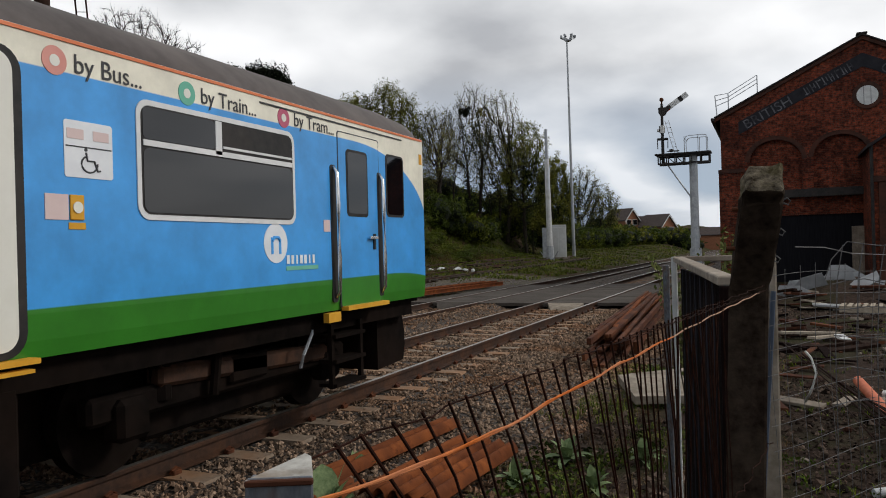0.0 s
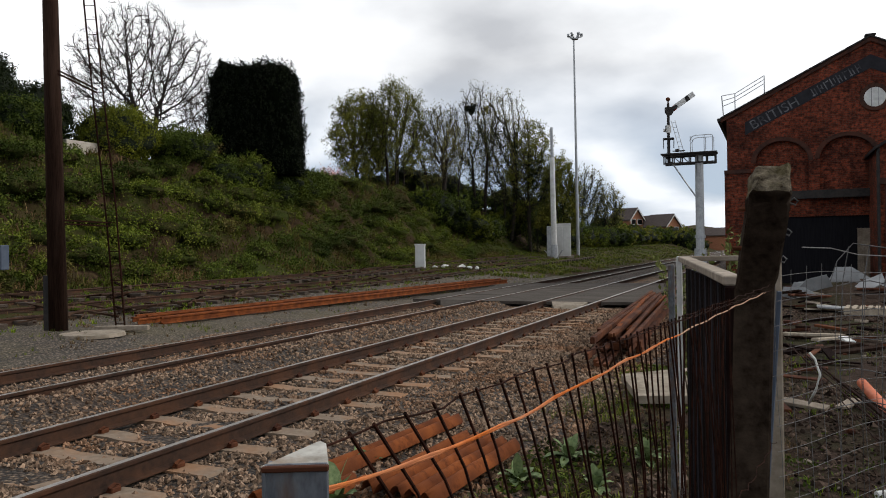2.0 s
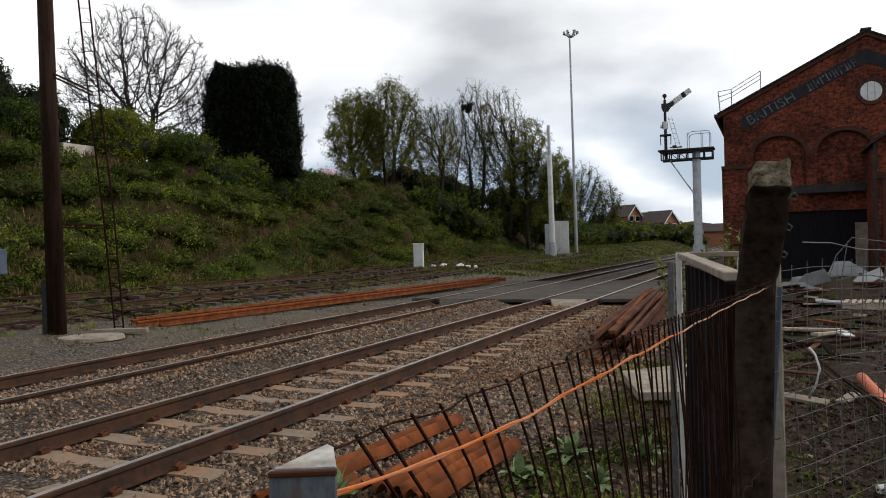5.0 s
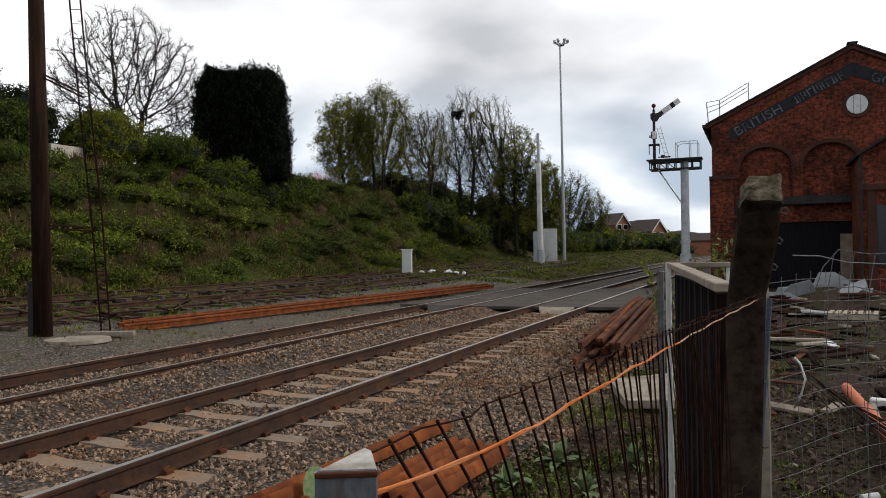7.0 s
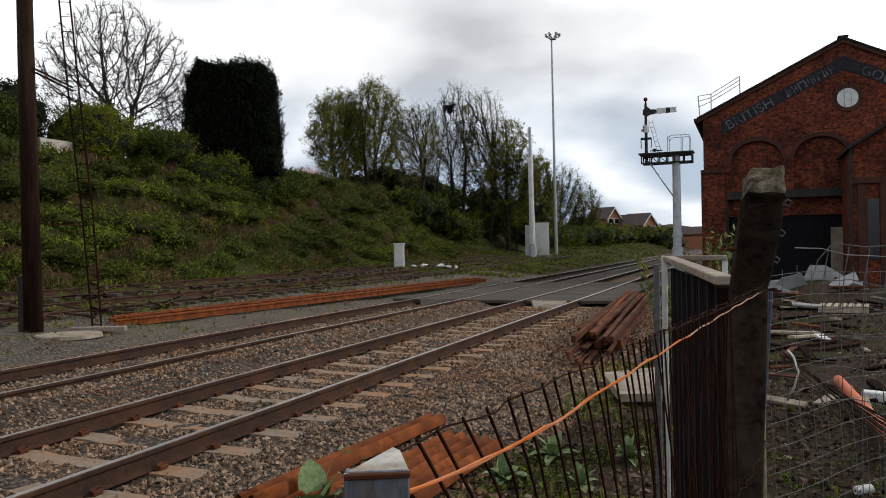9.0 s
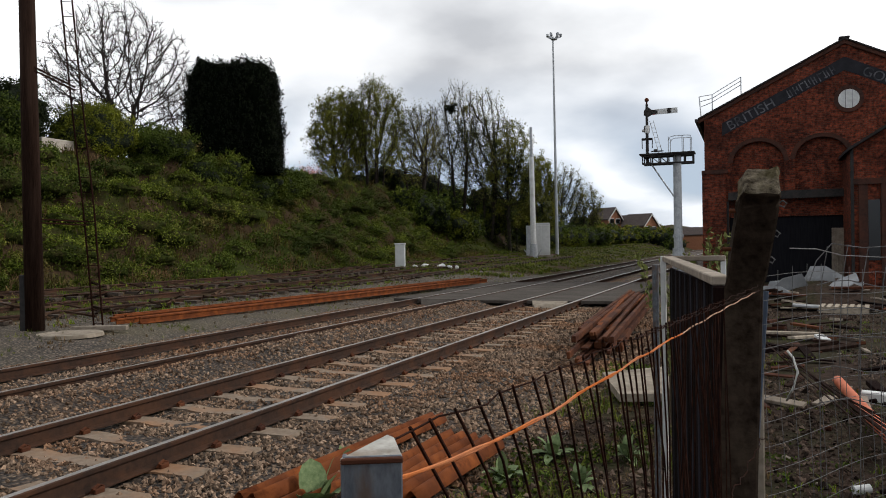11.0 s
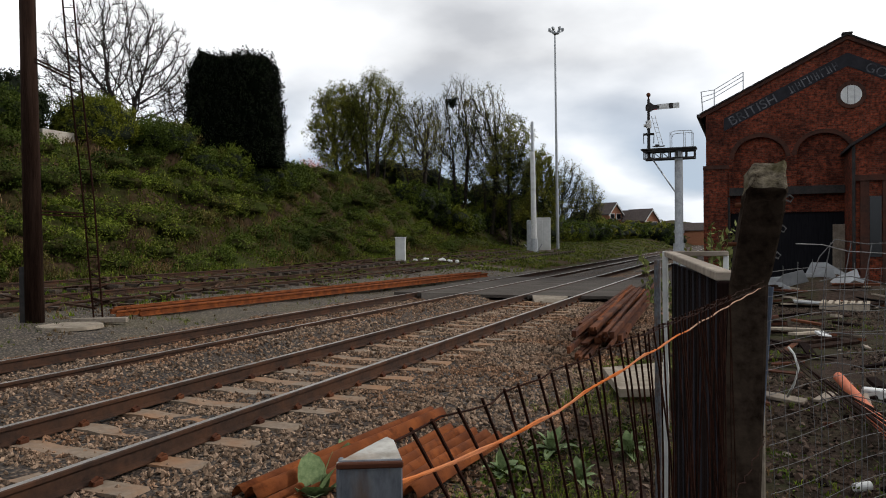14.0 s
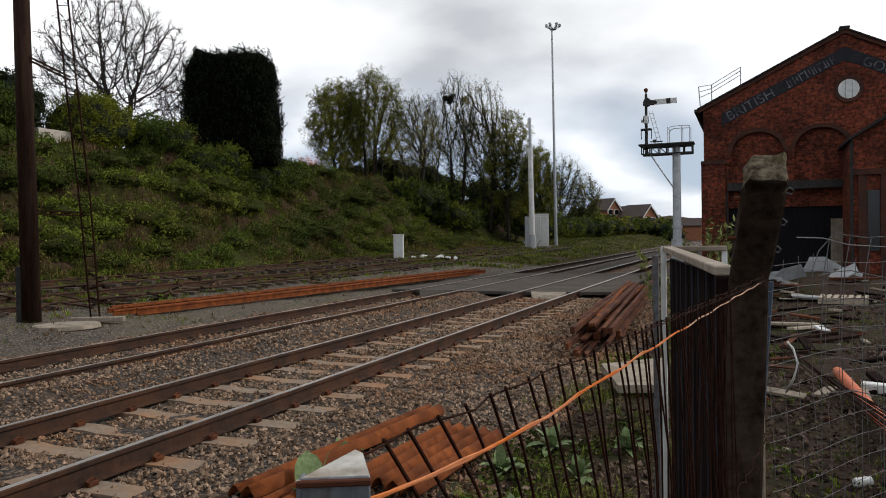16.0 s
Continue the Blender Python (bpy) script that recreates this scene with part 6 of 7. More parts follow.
    part("notice", box((X + 0.002, -2.22, 1.80), (0.006, 0.11, 0.11)), M["pink"], t)
    part("warning_notice", box((X + 0.002, -0.10, 2.62), (0.006, 0.07, 0.12)), M["yellow"], t)
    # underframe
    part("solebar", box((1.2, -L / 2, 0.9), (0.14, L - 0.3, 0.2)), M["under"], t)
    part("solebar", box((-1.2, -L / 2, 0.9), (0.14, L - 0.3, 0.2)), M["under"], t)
    # Dark block added to hide the view through below the floor.
    part("underframe_mass", box((0.1, -L / 2 - 0.6, 0.55), (1.1, L - 2.6, 0.72), None, 0.02), M["under"], t, "dark block added to close off the underframe")
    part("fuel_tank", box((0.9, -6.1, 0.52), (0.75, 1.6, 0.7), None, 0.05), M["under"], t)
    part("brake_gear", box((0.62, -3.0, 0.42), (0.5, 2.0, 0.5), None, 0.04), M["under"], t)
    part("frame_beam", box((1.02, -2.9, 0.62), (0.16, 2.3, 0.16), pose(0, 0, 0, -3, 0, 0), 0.03), M["rail_side"], t, "brown grimy bogie beam")
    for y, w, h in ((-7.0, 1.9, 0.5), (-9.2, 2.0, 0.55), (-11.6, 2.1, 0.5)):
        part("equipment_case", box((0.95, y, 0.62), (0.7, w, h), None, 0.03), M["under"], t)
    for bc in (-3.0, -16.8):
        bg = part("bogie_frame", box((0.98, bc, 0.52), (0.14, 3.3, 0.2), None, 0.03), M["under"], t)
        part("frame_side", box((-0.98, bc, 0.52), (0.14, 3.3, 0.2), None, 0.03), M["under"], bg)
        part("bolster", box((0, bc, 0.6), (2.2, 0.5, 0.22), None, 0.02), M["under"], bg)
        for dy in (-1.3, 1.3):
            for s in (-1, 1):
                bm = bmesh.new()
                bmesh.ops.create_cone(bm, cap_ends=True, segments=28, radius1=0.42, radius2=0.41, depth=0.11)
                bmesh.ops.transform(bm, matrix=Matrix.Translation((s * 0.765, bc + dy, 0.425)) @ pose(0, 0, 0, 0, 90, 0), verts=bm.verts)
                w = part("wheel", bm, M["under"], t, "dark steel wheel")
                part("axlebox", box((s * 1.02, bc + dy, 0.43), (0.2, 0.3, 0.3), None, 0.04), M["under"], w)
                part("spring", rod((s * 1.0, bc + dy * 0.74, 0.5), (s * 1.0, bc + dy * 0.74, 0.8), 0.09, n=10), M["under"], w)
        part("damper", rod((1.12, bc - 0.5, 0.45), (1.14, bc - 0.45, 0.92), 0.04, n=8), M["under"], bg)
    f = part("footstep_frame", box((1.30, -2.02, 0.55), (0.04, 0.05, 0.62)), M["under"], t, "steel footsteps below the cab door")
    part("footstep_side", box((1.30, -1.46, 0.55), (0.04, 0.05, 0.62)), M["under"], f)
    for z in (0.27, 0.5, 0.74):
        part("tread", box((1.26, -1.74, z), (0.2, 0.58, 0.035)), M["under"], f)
    bm = bmesh.new()
    prof = [(-0.75, 0.80), (-0.12, 0.80), (-0.06, 0.6), (-0.05, 0.45), (-0.10, 0.25), (-0.75, 0.22)]
    vs0 = [bm.verts.new((1.12, y, z)) for y, z in prof]
    vs1 = [bm.verts.new((-1.12, y, z)) for y, z in prof]
    bm.faces.new(vs0)
    bm.faces.new(vs1[::-1])
    for i in range(len(prof)):
        bm.faces.new((vs0[i], vs1[i], vs1[(i + 1) % 6], vs0[(i + 1) % 6]))
    bmesh.ops.recalc_face_normals(bm, faces=bm.faces)
    part("obstacle_deflector", bm, M["under"], t, "black obstacle deflector")
    bm = bmesh.new()
    polytube(bm, [(1.2, -2.2, 0.92), (1.28, -2.32, 0.8), (1.25, -2.42, 0.62), (1.2, -2.4, 0.5)], 0.016, 6)
    part("air_hose", bm, M["galv"], t)
    return t


# ---------- fence, gate and clutter beside the camera ----------
FA, FB = Vector((-0.24, 0.31)), Vector((0.0, 2.2))
FD = (FB - FA).normalized()


def fence_pt(s, z, off=0.0):
    p = FA + FD * s + Vector((FD.y, -FD.x)) * off
    return Vector((p.x, p.y, z))


def build_fence():
    rng = random.Random(8)
    t = thing("wire_fence", fence_pt(0.9, -0.27), "sagging rusty vertical wire fence between posts", "fence")
    loc = -t.location

    def wire(s, r, mat_, lean, bow):
        pts = []
        for k in range(9):
            z = 1.436 - (1.436 + 0.2) * (k / 8) ** 1.6
            h = 1.436 - z
            kink = 0.004 * noise.noise(Vector((s * 31, h * 7, 2.0))) * min(1.0, h * 6)
            pts.append(fence_pt(s + lean * (1 - math.exp(-h * 3.2)) * 0.3 + kink, z, bow * math.sin(min(1.0, h / 0.9) * math.pi) + kink))
        bm = bmesh.new()
        polytube(bm, pts, r, 5)
        part("stay_wire", bm, mat_, t, loc=loc)
    s, k = 0.076, 0
    while s < 1.30:
        lean = 1.15 * max(0.0, 1 - s / 1.05) + rng.uniform(-0.06, 0.06)
        wire(s + rng.uniform(-0.005, 0.005), 0.0013, M["wire"], lean, -0.02 + 0.05 * rng.random() * min(1, s))
        s += 0.034 if s < 0.5 else 0.026 if s < 0.8 else 0.021
        k += 1
    for z, r, amp in ((1.433, 0.0008, 0.0012), (1.02, 0.0013, 0.006), (0.62, 0.0013, 0.006)):
        bm = bmesh.new()
        polytube(bm, [fence_pt(0.03 + 1.87 * i / 60, z + amp * math.sin(i * 0.9) + amp * 0.7 * math.sin(i * 2.3), 0.004 * math.sin(i * 1.7)) for i in range(61)], r, 5)
        part("line_wire", bm, M["wire"], t, loc=loc)
    # twisted top strand near the post
    for ph in (0, math.pi):
        bm = bmesh.new()
        polytube(bm, [fence_pt(0.62 + 1.26 * i / 110, 1.432 - 0.012 * (i / 110) + 0.0017 * math.sin(i * 0.55 + ph), 0.0017 * math.cos(i * 0.55 + ph)) for i in range(111)], 0.0007, 5)
        part("twisted_strand", bm, M["wire"], t, "twisted rusty strand", loc=loc)
    tw = thing("orange_twine", fence_pt(0.03, 1.40), "frayed orange plastic twine tied along the fence", "twine")
    bm = bmesh.new()
    pts = []
    for i in range(50):
        u = i / 49
        s = 0.02 + 1.85 * u
        z = float(np.interp(s, [0.0, 0.06, 0.124, 0.257, 0.41, 0.584, 0.846, 1.286, 1.8], [1.408, 1.406, 1.403, 1.396, 1.400, 1.404, 1.409, 1.416, 1.42]))
        pts.append(fence_pt(s, z + 0.0012 * math.sin(i * 1.3)))
    polytube(bm, pts[:24], 0.0013, 6)
    part("strand", bm, M["twine"], tw, loc=-tw.location)
    bm = bmesh.new()
    polytube(bm, pts[23:47], 0.0013, 6)
    part("strand", bm, M["twine_pale"], tw, "sun bleached length of twine", loc=-tw.location)
    bm = bmesh.new()
    polytube(bm, [p + Vector((0.001, 0, 0.0012 + 0.0012 * math.sin(i * 2.1))) for i, p in enumerate(pts[:22])], 0.0010, 5)
    part("loose_fibre", bm, M["twine"], tw, loc=-tw.location)


def build_near_post():
    """Small galvanised angle post with a bent cap, close to the lens."""
    p = Vector((-0.2245, 0.327, 0))
    t = thing("angle_iron_post", (p.x, p.y, -0.3), "galvanised steel angle post with a rust edged folded top", "fence post", rz=26)
    part("web", box((0, 0.0, 0.864), (0.0335, 0.003, 1.742), None, 0.0008), M["galv_rusty"], t)
    part("flange", box((-0.0160, 0.008, 0.862), (0.003, 0.020, 1.740), None, 0.0008), M["galv_rusty"], t)
    bm = bmesh.new()
    a = [bm.verts.new(q) for q in ((-0.0175, -0.002, 1.7345), (0.0172, -0.002, 1.7335), (0.0125, 0.030, 1.7372), (0.0085, 0.036, 1.7376))]
    b = [bm.verts.new(q.co - Vector((0, 0, 0.0025))) for q in a]
    bm.faces.new(a)
    bm.faces.new(b[::-1])
    for i in range(4):
        bm.faces.new((a[i], b[i], b[(i + 1) % 4], a[(i + 1) % 4]))
    bmesh.ops.recalc_face_normals(bm, faces=bm.faces)
    part("folded_top", bm, M["lit_zinc"], t, "folded top coloured pale as lit from above")
    part("rim", box((0, -0.0026, 1.7330), (0.0345, 0.004, 0.003), None, 0.0006), M["dark_rust"], t)


def build_cranked_post():
    t = thing("cranked_concrete_post", (-0.045, 2.22, -0.35), "weathered dark concrete fence post with a cranked top", "fence post")
    z0 = 0.35
    w = 0.098
    bm = bmesh.new()
    rings = []
    for z, dx, dy, k in ((0.0, -0.03, 0.0, 1.0), (0.8, -0.025, 0.0, 1.0), (1.43, 0.0, 0.0, 1.0), (1.48, 0.008, -0.02, 1.0), (1.660, 0.038, -0.140, 1.0), (1.690, 0.043, -0.166, 0.97), (1.708, 0.047, -0.181, 0.84)):
        c = Vector((dx, dy, z + z0))
        tilt = 0 if z <= 1.45 else 0.66
        rings.append([bm.verts.new(c + Vector((sx * w / 2 * k, sy * w / 2 * k * math.cos(tilt), sy * w / 2 * math.sin(tilt) * -1 * -1))) for sx, sy in ((-1, -1), (1, -1), (1, 1), (-1, 1))])
    for a, b in zip(rings, rings[1:]):
        for i in range(4):
            bm.faces.new((a[i], a[(i + 1) % 4], b[(i + 1) % 4], b[i]))
    bm.faces.new(rings[-1])
    bm.faces.new(rings[0][::-1])
    bmesh.ops.recalc_face_normals(bm, faces=bm.faces)
    es = [e for e in bm.edges]
    bmesh.ops.bevel(bm, geom=es, offset=0.006, segments=1, affect="EDGES")
    bmesh.ops.subdivide_edges(bm, edges=bm.edges, cuts=2, use_grid_fill=True)
    for v in bm.verts:
        v.co += Vector((noise.noise(v.co * 30), noise.noise(v.co * 30 + Vector((5, 0, 0))), noise.noise(v.co * 30 + Vector((0, 7, 0))))) * (0.003 if v.co.z < 1.64 + z0 else 0.010)
    # Upward top faces take the paler lichen concrete, with light in its colour.
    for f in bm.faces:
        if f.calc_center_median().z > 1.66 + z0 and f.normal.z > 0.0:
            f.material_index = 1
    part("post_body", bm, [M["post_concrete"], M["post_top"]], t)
    for k, (z, dx, dy) in enumerate(((1.645, 0.082, -0.14), (1.57, 0.068, -0.08), (1.50, 0.056, -0.03))):
        bm = bmesh.new()
        c = Vector((dx + 0.014, dy, z + z0))
        polytube(bm, [Vector((dx - 0.03, dy, z + z0)), Vector((dx, dy, z + z0)), c + Vector((0.0, 0, 0.008)), c + Vector((0.008, 0, 0)), c + Vector((0.002, 0, -0.009)), c + Vector((-0.01, 0, -0.004))], 0.0026, 6)
        part("eye_bolt", bm, M["wire_galv"], t, "galvanised eye bolt")
    for k, (z, dx, dy) in enumerate(((1.63, -0.02, -0.14), (1.53, -0.04, -0.06))):
        part("bolt_end", rod((dx - 0.012, dy, z + z0), (dx + 0.03, dy, z + z0), 0.006, n=8), M["dark_rust"], t)
    return t


def build_side_mesh():
    """Sagging square mesh that runs off from the concrete post beside the yard."""
    t = thing("mesh_fence", (0.3, 3.0, -0.27), "slack galvanised square wire mesh fence round the yard", "fence")
    a, b = Vector((0.0, 2.32)), Vector((1.1, 3.9))
    d = b - a
    n = d.length
    d.normalize()

    def pt(s, z):
        bulge = 0.018 * math.sin(s * 3.0 + z * 3) + 0.008 * math.sin(z * 9 + s * 2)
        top = 1.45 + 0.025 * math.sin(s * 5)
        zz = min(z, top)
        p = a + d * (s + 0.012 * math.sin(z * 6 + s * 3)) + Vector((d.y, -d.x)) * bulge
        return Vector((p.x, p.y, zz + 0.006 * math.sin(s * 9 + z * 4)))
    for k in range(int(n / 0.075) + 1):
        s = 0.02 + 0.075 * k
        bm = bmesh.new()
        polytube(bm, [pt(s, -0.2 + 1.68 * i / 16) for i in range(17)], 0.0009, 5)
        part("stay_wire", bm, M["wire_galv"], t, loc=-t.location)
    for k in range(22):
        z = 0.0 + 0.069 * k
        bm = bmesh.new()
        polytube(bm, [pt(n * i / 40, z) for i in range(41)], 0.0009, 5)
        part("line_wire", bm, M["wire_galv"], t, loc=-t.location)
    # leaning steel stake at the foot of the post
    st = thing("steel_stake", (-0.105, 2.45, -0.3), "thin blue grey steel stake beside the post", "stake")
    part("shaft", rod((0, 0, 0), (0.12, 0.0, 1.70), 0.0075, n=8), M["blue_box"], st)
    w = thing("loose_wire", (0.05, 2.15, 1.5), "loose strand of wire from the post eye bolt", "wire")
    bm = bmesh.new()
    polytube(bm, [(0.02, 0.05, 0.03), (0.10, 0.25, 0.025), (0.2, 0.6, 0.0), (0.4, 1.2, -0.02), (0.75, 1.7, -0.03)], 0.0016, 5)
    part("strand", bm, M["wire_galv"], w)


def build_gate():
    t = thing("yard_gate", (-0.48, 4.6, -0.3), "weathered gate with pale top rails and dark boards", "gate")
    loc = -t.location
    z = 1.455
    a, b, c = Vector((-0.48, 4.62, z)), Vector((-0.115, 2.56, z - 0.03)), Vector((-0.165, 4.70, z))
    part("gate_post", box((-0.505, 4.62, 0.6), (0.03, 0.03, 1.74), None, 0.004), M["white_paint"], t, "pale steel gate post", loc=loc)
    part("top_rail", beam(a, b, 0.06, 0.03, 0.004), M["timber"], t, "pale grey top rail", loc=loc)
    part("top_rail", beam(a + Vector((0.02, 0.0, 0)), c, 0.05, 0.03, 0.004), M["timber"], t, loc=loc)
    part("end_stile", box((-0.115, 2.56, 0.58), (0.05, 0.05, 1.66), None, 0.006), M["dark_timber"], t, loc=loc)
    part("stub_post", box(c + Vector((-0.01, 0, -0.075)), (0.03, 0.03, 0.15), None, 0.003), M["white_paint"], t, loc=loc)
    part("lower_rail", beam(c + Vector((-0.01, 0, -0.15)), c + Vector((-0.22, -0.02, -0.15)), 0.04, 0.02, 0.003), M["timber"], t, loc=loc)
    part("gate_post", box((-0.555, 4.66, 0.57), (0.035, 0.03, 1.70), None, 0.004), M["galv_rusty"], t, "grey green steel hanging post", loc=loc)
    n = 26
    for k in range(n):
        p = a.lerp(b, (k + 0.5) / n)
        bm = box((p.x + 0.02, p.y, 0.57), (0.02, (a - b).length / n - 0.006, 1.66), pose(0, 0, 0, 0, 0, 10), 0.002)
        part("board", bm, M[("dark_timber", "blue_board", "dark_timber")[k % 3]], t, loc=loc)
    pl = thing("concrete_gate_stop", (-0.02, 5.6, -0.3), "small square pale concrete post", "post")
    part("shaft", box((0, 0, 0.9), (0.13, 0.13, 1.8), None, 0.01), M["concrete"], pl)


def build_scrap():
    # heap of rusty rails and steel sections
    rng = random.Random(12)
    t = thing("scrap_steel_heap", (-2.2, 15.0, -0.27), "heap of long rusty steel sections beside the track", "scrap heap")
    a, b = Vector((-2.28, 10.9, 0)), Vector((-3.0, 23.5, 0))
    for k in range(40):
        dx, dz = rng.uniform(-0.36, 0.36), rng.choice((0.0, 0.0, 0.1, 0.2, 0.3))
        s0, s1 = rng.uniform(0, 0.25), rng.uniform(0.7, 1.0)
        p, q = a.lerp(b, s0) + Vector((dx, 0, -0.18 + dz)), a.lerp(b, s1) + Vector((dx * 0.6 + rng.uniform(-0.2, 0.2), 0, -0.16 + dz + rng.uniform(-0.02, 0.12)))
        part("steel_section", beam(p, q, rng.choice((0.05, 0.07, 0.11)), rng.choice((0.04, 0.06, 0.10)), 0.006), M["rust"] if k % 8 == 0 else M["dark_rust"], t, loc=-t.location)
    s = thing("concrete_slab", (-1.35, 9.0, -0.27), "pale broken concrete slab on the ground", "slab")
    bm = bmesh.new()
    vs = [(-1.86, 10.1), (-1.42, 8.7), (-0.9, 8.9), (-1.08, 10.9)]
    extrude_profile(bm, [(0, 0)] * 0 or [(x, y) for x, y in vs], Matrix(((1, 0, 0, 0), (0, 0, 1, 0), (0, 1, 0, 0), (0, 0, 0, 1))), -0.24, -0.15)
    bmesh.ops.recalc_face_normals(bm, faces=bm.faces)
    part("slab", bm, M["concrete"], s, loc=-s.location)
    # corrugated sheets
    def sheet(ox, oy, oz, ang, length, waves, tilt, seed):
        r = random.Random(seed)
        bm = bmesh.new()
        nx, ny = waves * 12, 10
        m = Matrix.Translation((ox, oy, oz)) @ pose(0, 0, 0, 0, tilt, ang)
        g = []
        for j in range(ny + 1):
            row = []
            for i in range(nx + 1):
                u = i / 12 * 0.116
                y = length * j / ny + (0.03 * noise.noise(Vector((i * 0.4, seed, 0))) if j in (0, ny) else 0)
                row.append((u, y, 0.088 * abs(math.sin(math.pi * i / 12)) ** 0.75 + 0.008 * noise.noise(Vector((u * 3, y * 2, seed)))))
            g.append(row)
        tops = [[bm.verts.new(m @ Vector(p)) for p in row] for row in g]
        bots = [[bm.verts.new(m @ (Vector(p) - Vector((0, 0, 0.004)))) for p in row] for row in g]
        for j in range(ny):
            for i in range(nx):
                bm.faces.new((tops[j][i], tops[j][i + 1], tops[j + 1][i + 1], tops[j + 1][i]))
                bm.faces.new((bots[j][i], bots[j + 1][i], bots[j + 1][i + 1], bots[j][i + 1]))
        for j in (0, ny):
            for i in range(nx):
                bm.faces.new((tops[j][i], bots[j][i], bots[j][i + 1], tops[j][i + 1]))
        for i in (0, nx):
            for j in range(ny):
                bm.faces.new((tops[j][i], tops[j + 1][i], bots[j + 1][i], bots[j][i]))
        bmesh.ops.recalc_face_normals(bm, faces=bm.faces)
        o = mesh_object("corrugated_sheet", bm, M["rust"], None, smooth=True)
        tagged(o, "bent orange rusty corrugated iron sheet on the ground", "metal sheet", "corrugated sheets")
    for args in SHEETS:
        sheet(*args)


def build_yard_clutter():
    rng = random.Random(31)
    # broken grey sheets in a heap
    for k in range(16):
        x, y = 1.5 + rng.uniform(-0.9, 1.5), 25.5 + rng.uniform(-1.5, 2.2)
        z = ground_z(x, y) + 0.12 + rng.uniform(0.0, 0.55)
        bm = bmesh.new()
        w, h = rng.uniform(0.5, 1.2), rng.uniform(0.35, 0.8)
        pts = [(-w / 2, -h / 2), (w / 2 * rng.uniform(0.6, 1), -h / 2), (w / 2, h / 2 * rng.uniform(0.2, 1)), (rng.uniform(-0.2, 0.2), h / 2), (-w / 2, h / 2 * rng.uniform(0.3, 0.9))]
        extrude_profile(bm, pts, Matrix(), -0.012, 0.012)
        bmesh.ops.recalc_face_normals(bm, faces=bm.faces)
        o = mesh_object("broken_sheet", bm, M["sheet_grey"])
        o.matrix_basis = pose(x, y, z, rng.uniform(-75, 10), rng.uniform(-35, 35), rng.uniform(-40, 40))
        tagged(o, "broken grey fibre cement sheet in a rubble heap", "sheet", "broken sheets")
    bm = bmesh.new()
    bmesh.ops.create_grid(bm, x_segments=16, y_segments=16, size=1.0)
    for v in bm.verts:
        r = v.co.length
        v.co = Vector((2.0 + v.co.x * 3.2, 25.8 + v.co.y * 3.0, -0.32 + max(0.0, 0.75 * (1 - r)) + 0.12 * noise.noise(v.co * 4)))
    o = mesh_object("rubble_heap", bm, M["yard"], smooth=True)
    tagged(o, "low heap of dark rubble and earth in the yard", "rubble", kind="stuff")
    for k in range(112):
        if k < 66:
            x, y = 1.4 + rng.uniform(-1.3, 2.2), 24.0 + rng.uniform(-2.2, 2.2)
            z = ground_z(x, y) + 0.06 + max(0, 0.5 - 0.25 * abs(y - 25)) * rng.random()
            ln = rng.uniform(0.35, 1.3)
        else:
            x, y = 0.75 + rng.uniform(-0.8, 1.2), 15.5 + rng.uniform(-6.5, 5.0)
            z = ground_z(x, y) + 0.05
            ln = rng.uniform(0.2, 0.9)
        bm = box((0, 0, 0), (rng.uniform(0.06, 0.16), ln, rng.uniform(0.02, 0.06)), None, 0.004)
        o = mesh_object("broken_plank", bm, M[rng.choice(("timber", "dark_timber", "dark_timber", "dark_rust", "dark_rust", "pole", "pole", "pale_timber" if k < 66 else "dark_rust"))])
        o.matrix_basis = pose(x, y, z, rng.uniform(-10, 10), rng.uniform(-14, 14), rng.uniform(0, 180))
        tagged(o, "broken weathered plank lying in the yard", "plank", "broken planks")
    for (x, y, ln, rz, mt, w) in ((0.75, 16.2, 1.35, 118, "pale_timber", 0.2), (0.85, 15.3, 0.9, 150, "pale_timber", 0.14), (1.15, 15.2, 0.5, 10, "white_paint", 0.16),
                                  (1.75, 22.6, 1.5, 84, "white_paint", 0.08), (1.9, 22.0, 1.8, 86, "sheet_grey", 0.35)):
        o = mesh_object("broken_plank", box((0, 0, 0), (w, ln, 0.05), None, 0.006), M[mt])
        o.matrix_basis = pose(x, y, ground_z(x, y) + 0.08, 3, 2, rz)
        tagged(o, "pale board lying on the yard rubble", "plank", "broken planks")
    p = thing("pallet", (2.15, 21.6, ground_z(2.15, 21.6)), "pale wooden pallet lying in the yard", "pallet", rz=-8)
    for k in range(7):
        part("deck_board", box((-0.5 + 0.166 * k, 0, 0.16), (0.1, 1.1, 0.022), None, 0.003), M["pale_timber"], p)
    for k in range(3):
        part("bearer", box((0, -0.5 + 0.5 * k, 0.08), (1.1, 0.09, 0.13)), M["pale_timber"], p)
    # orange pipe leaning towards the fence
    p = thing("clay_pipe", (0.95, 10.5, -0.27), "straight orange plastic drain pipe lying on the yard", "pipe")
    part("barrel", rod((0, 0, 0.09), (0.2, -4.8, 0.10), 0.058, n=16), M["pipe"], p, smooth=True)
    part("socket", rod((0, 0, 0.09), (0.006, -0.14, 0.09), 0.055, n=16), M["pipe"], p)
    for k in range(9):
        a = Vector((0.15 + 0.07 * k, 12.5 - 0.5 * k, 0.02 + 0.05 * rng.random()))
        b = Vector((0.62 + 0.09 * k + rng.uniform(-0.1, 0.1), 6.2 - 0.2 * k, 0.12 + 0.1 * rng.random()))
        o = mesh_object("steel_rod", rod(a, b, rng.choice((0.005, 0.008, 0.012)), n=6), M["wire"])
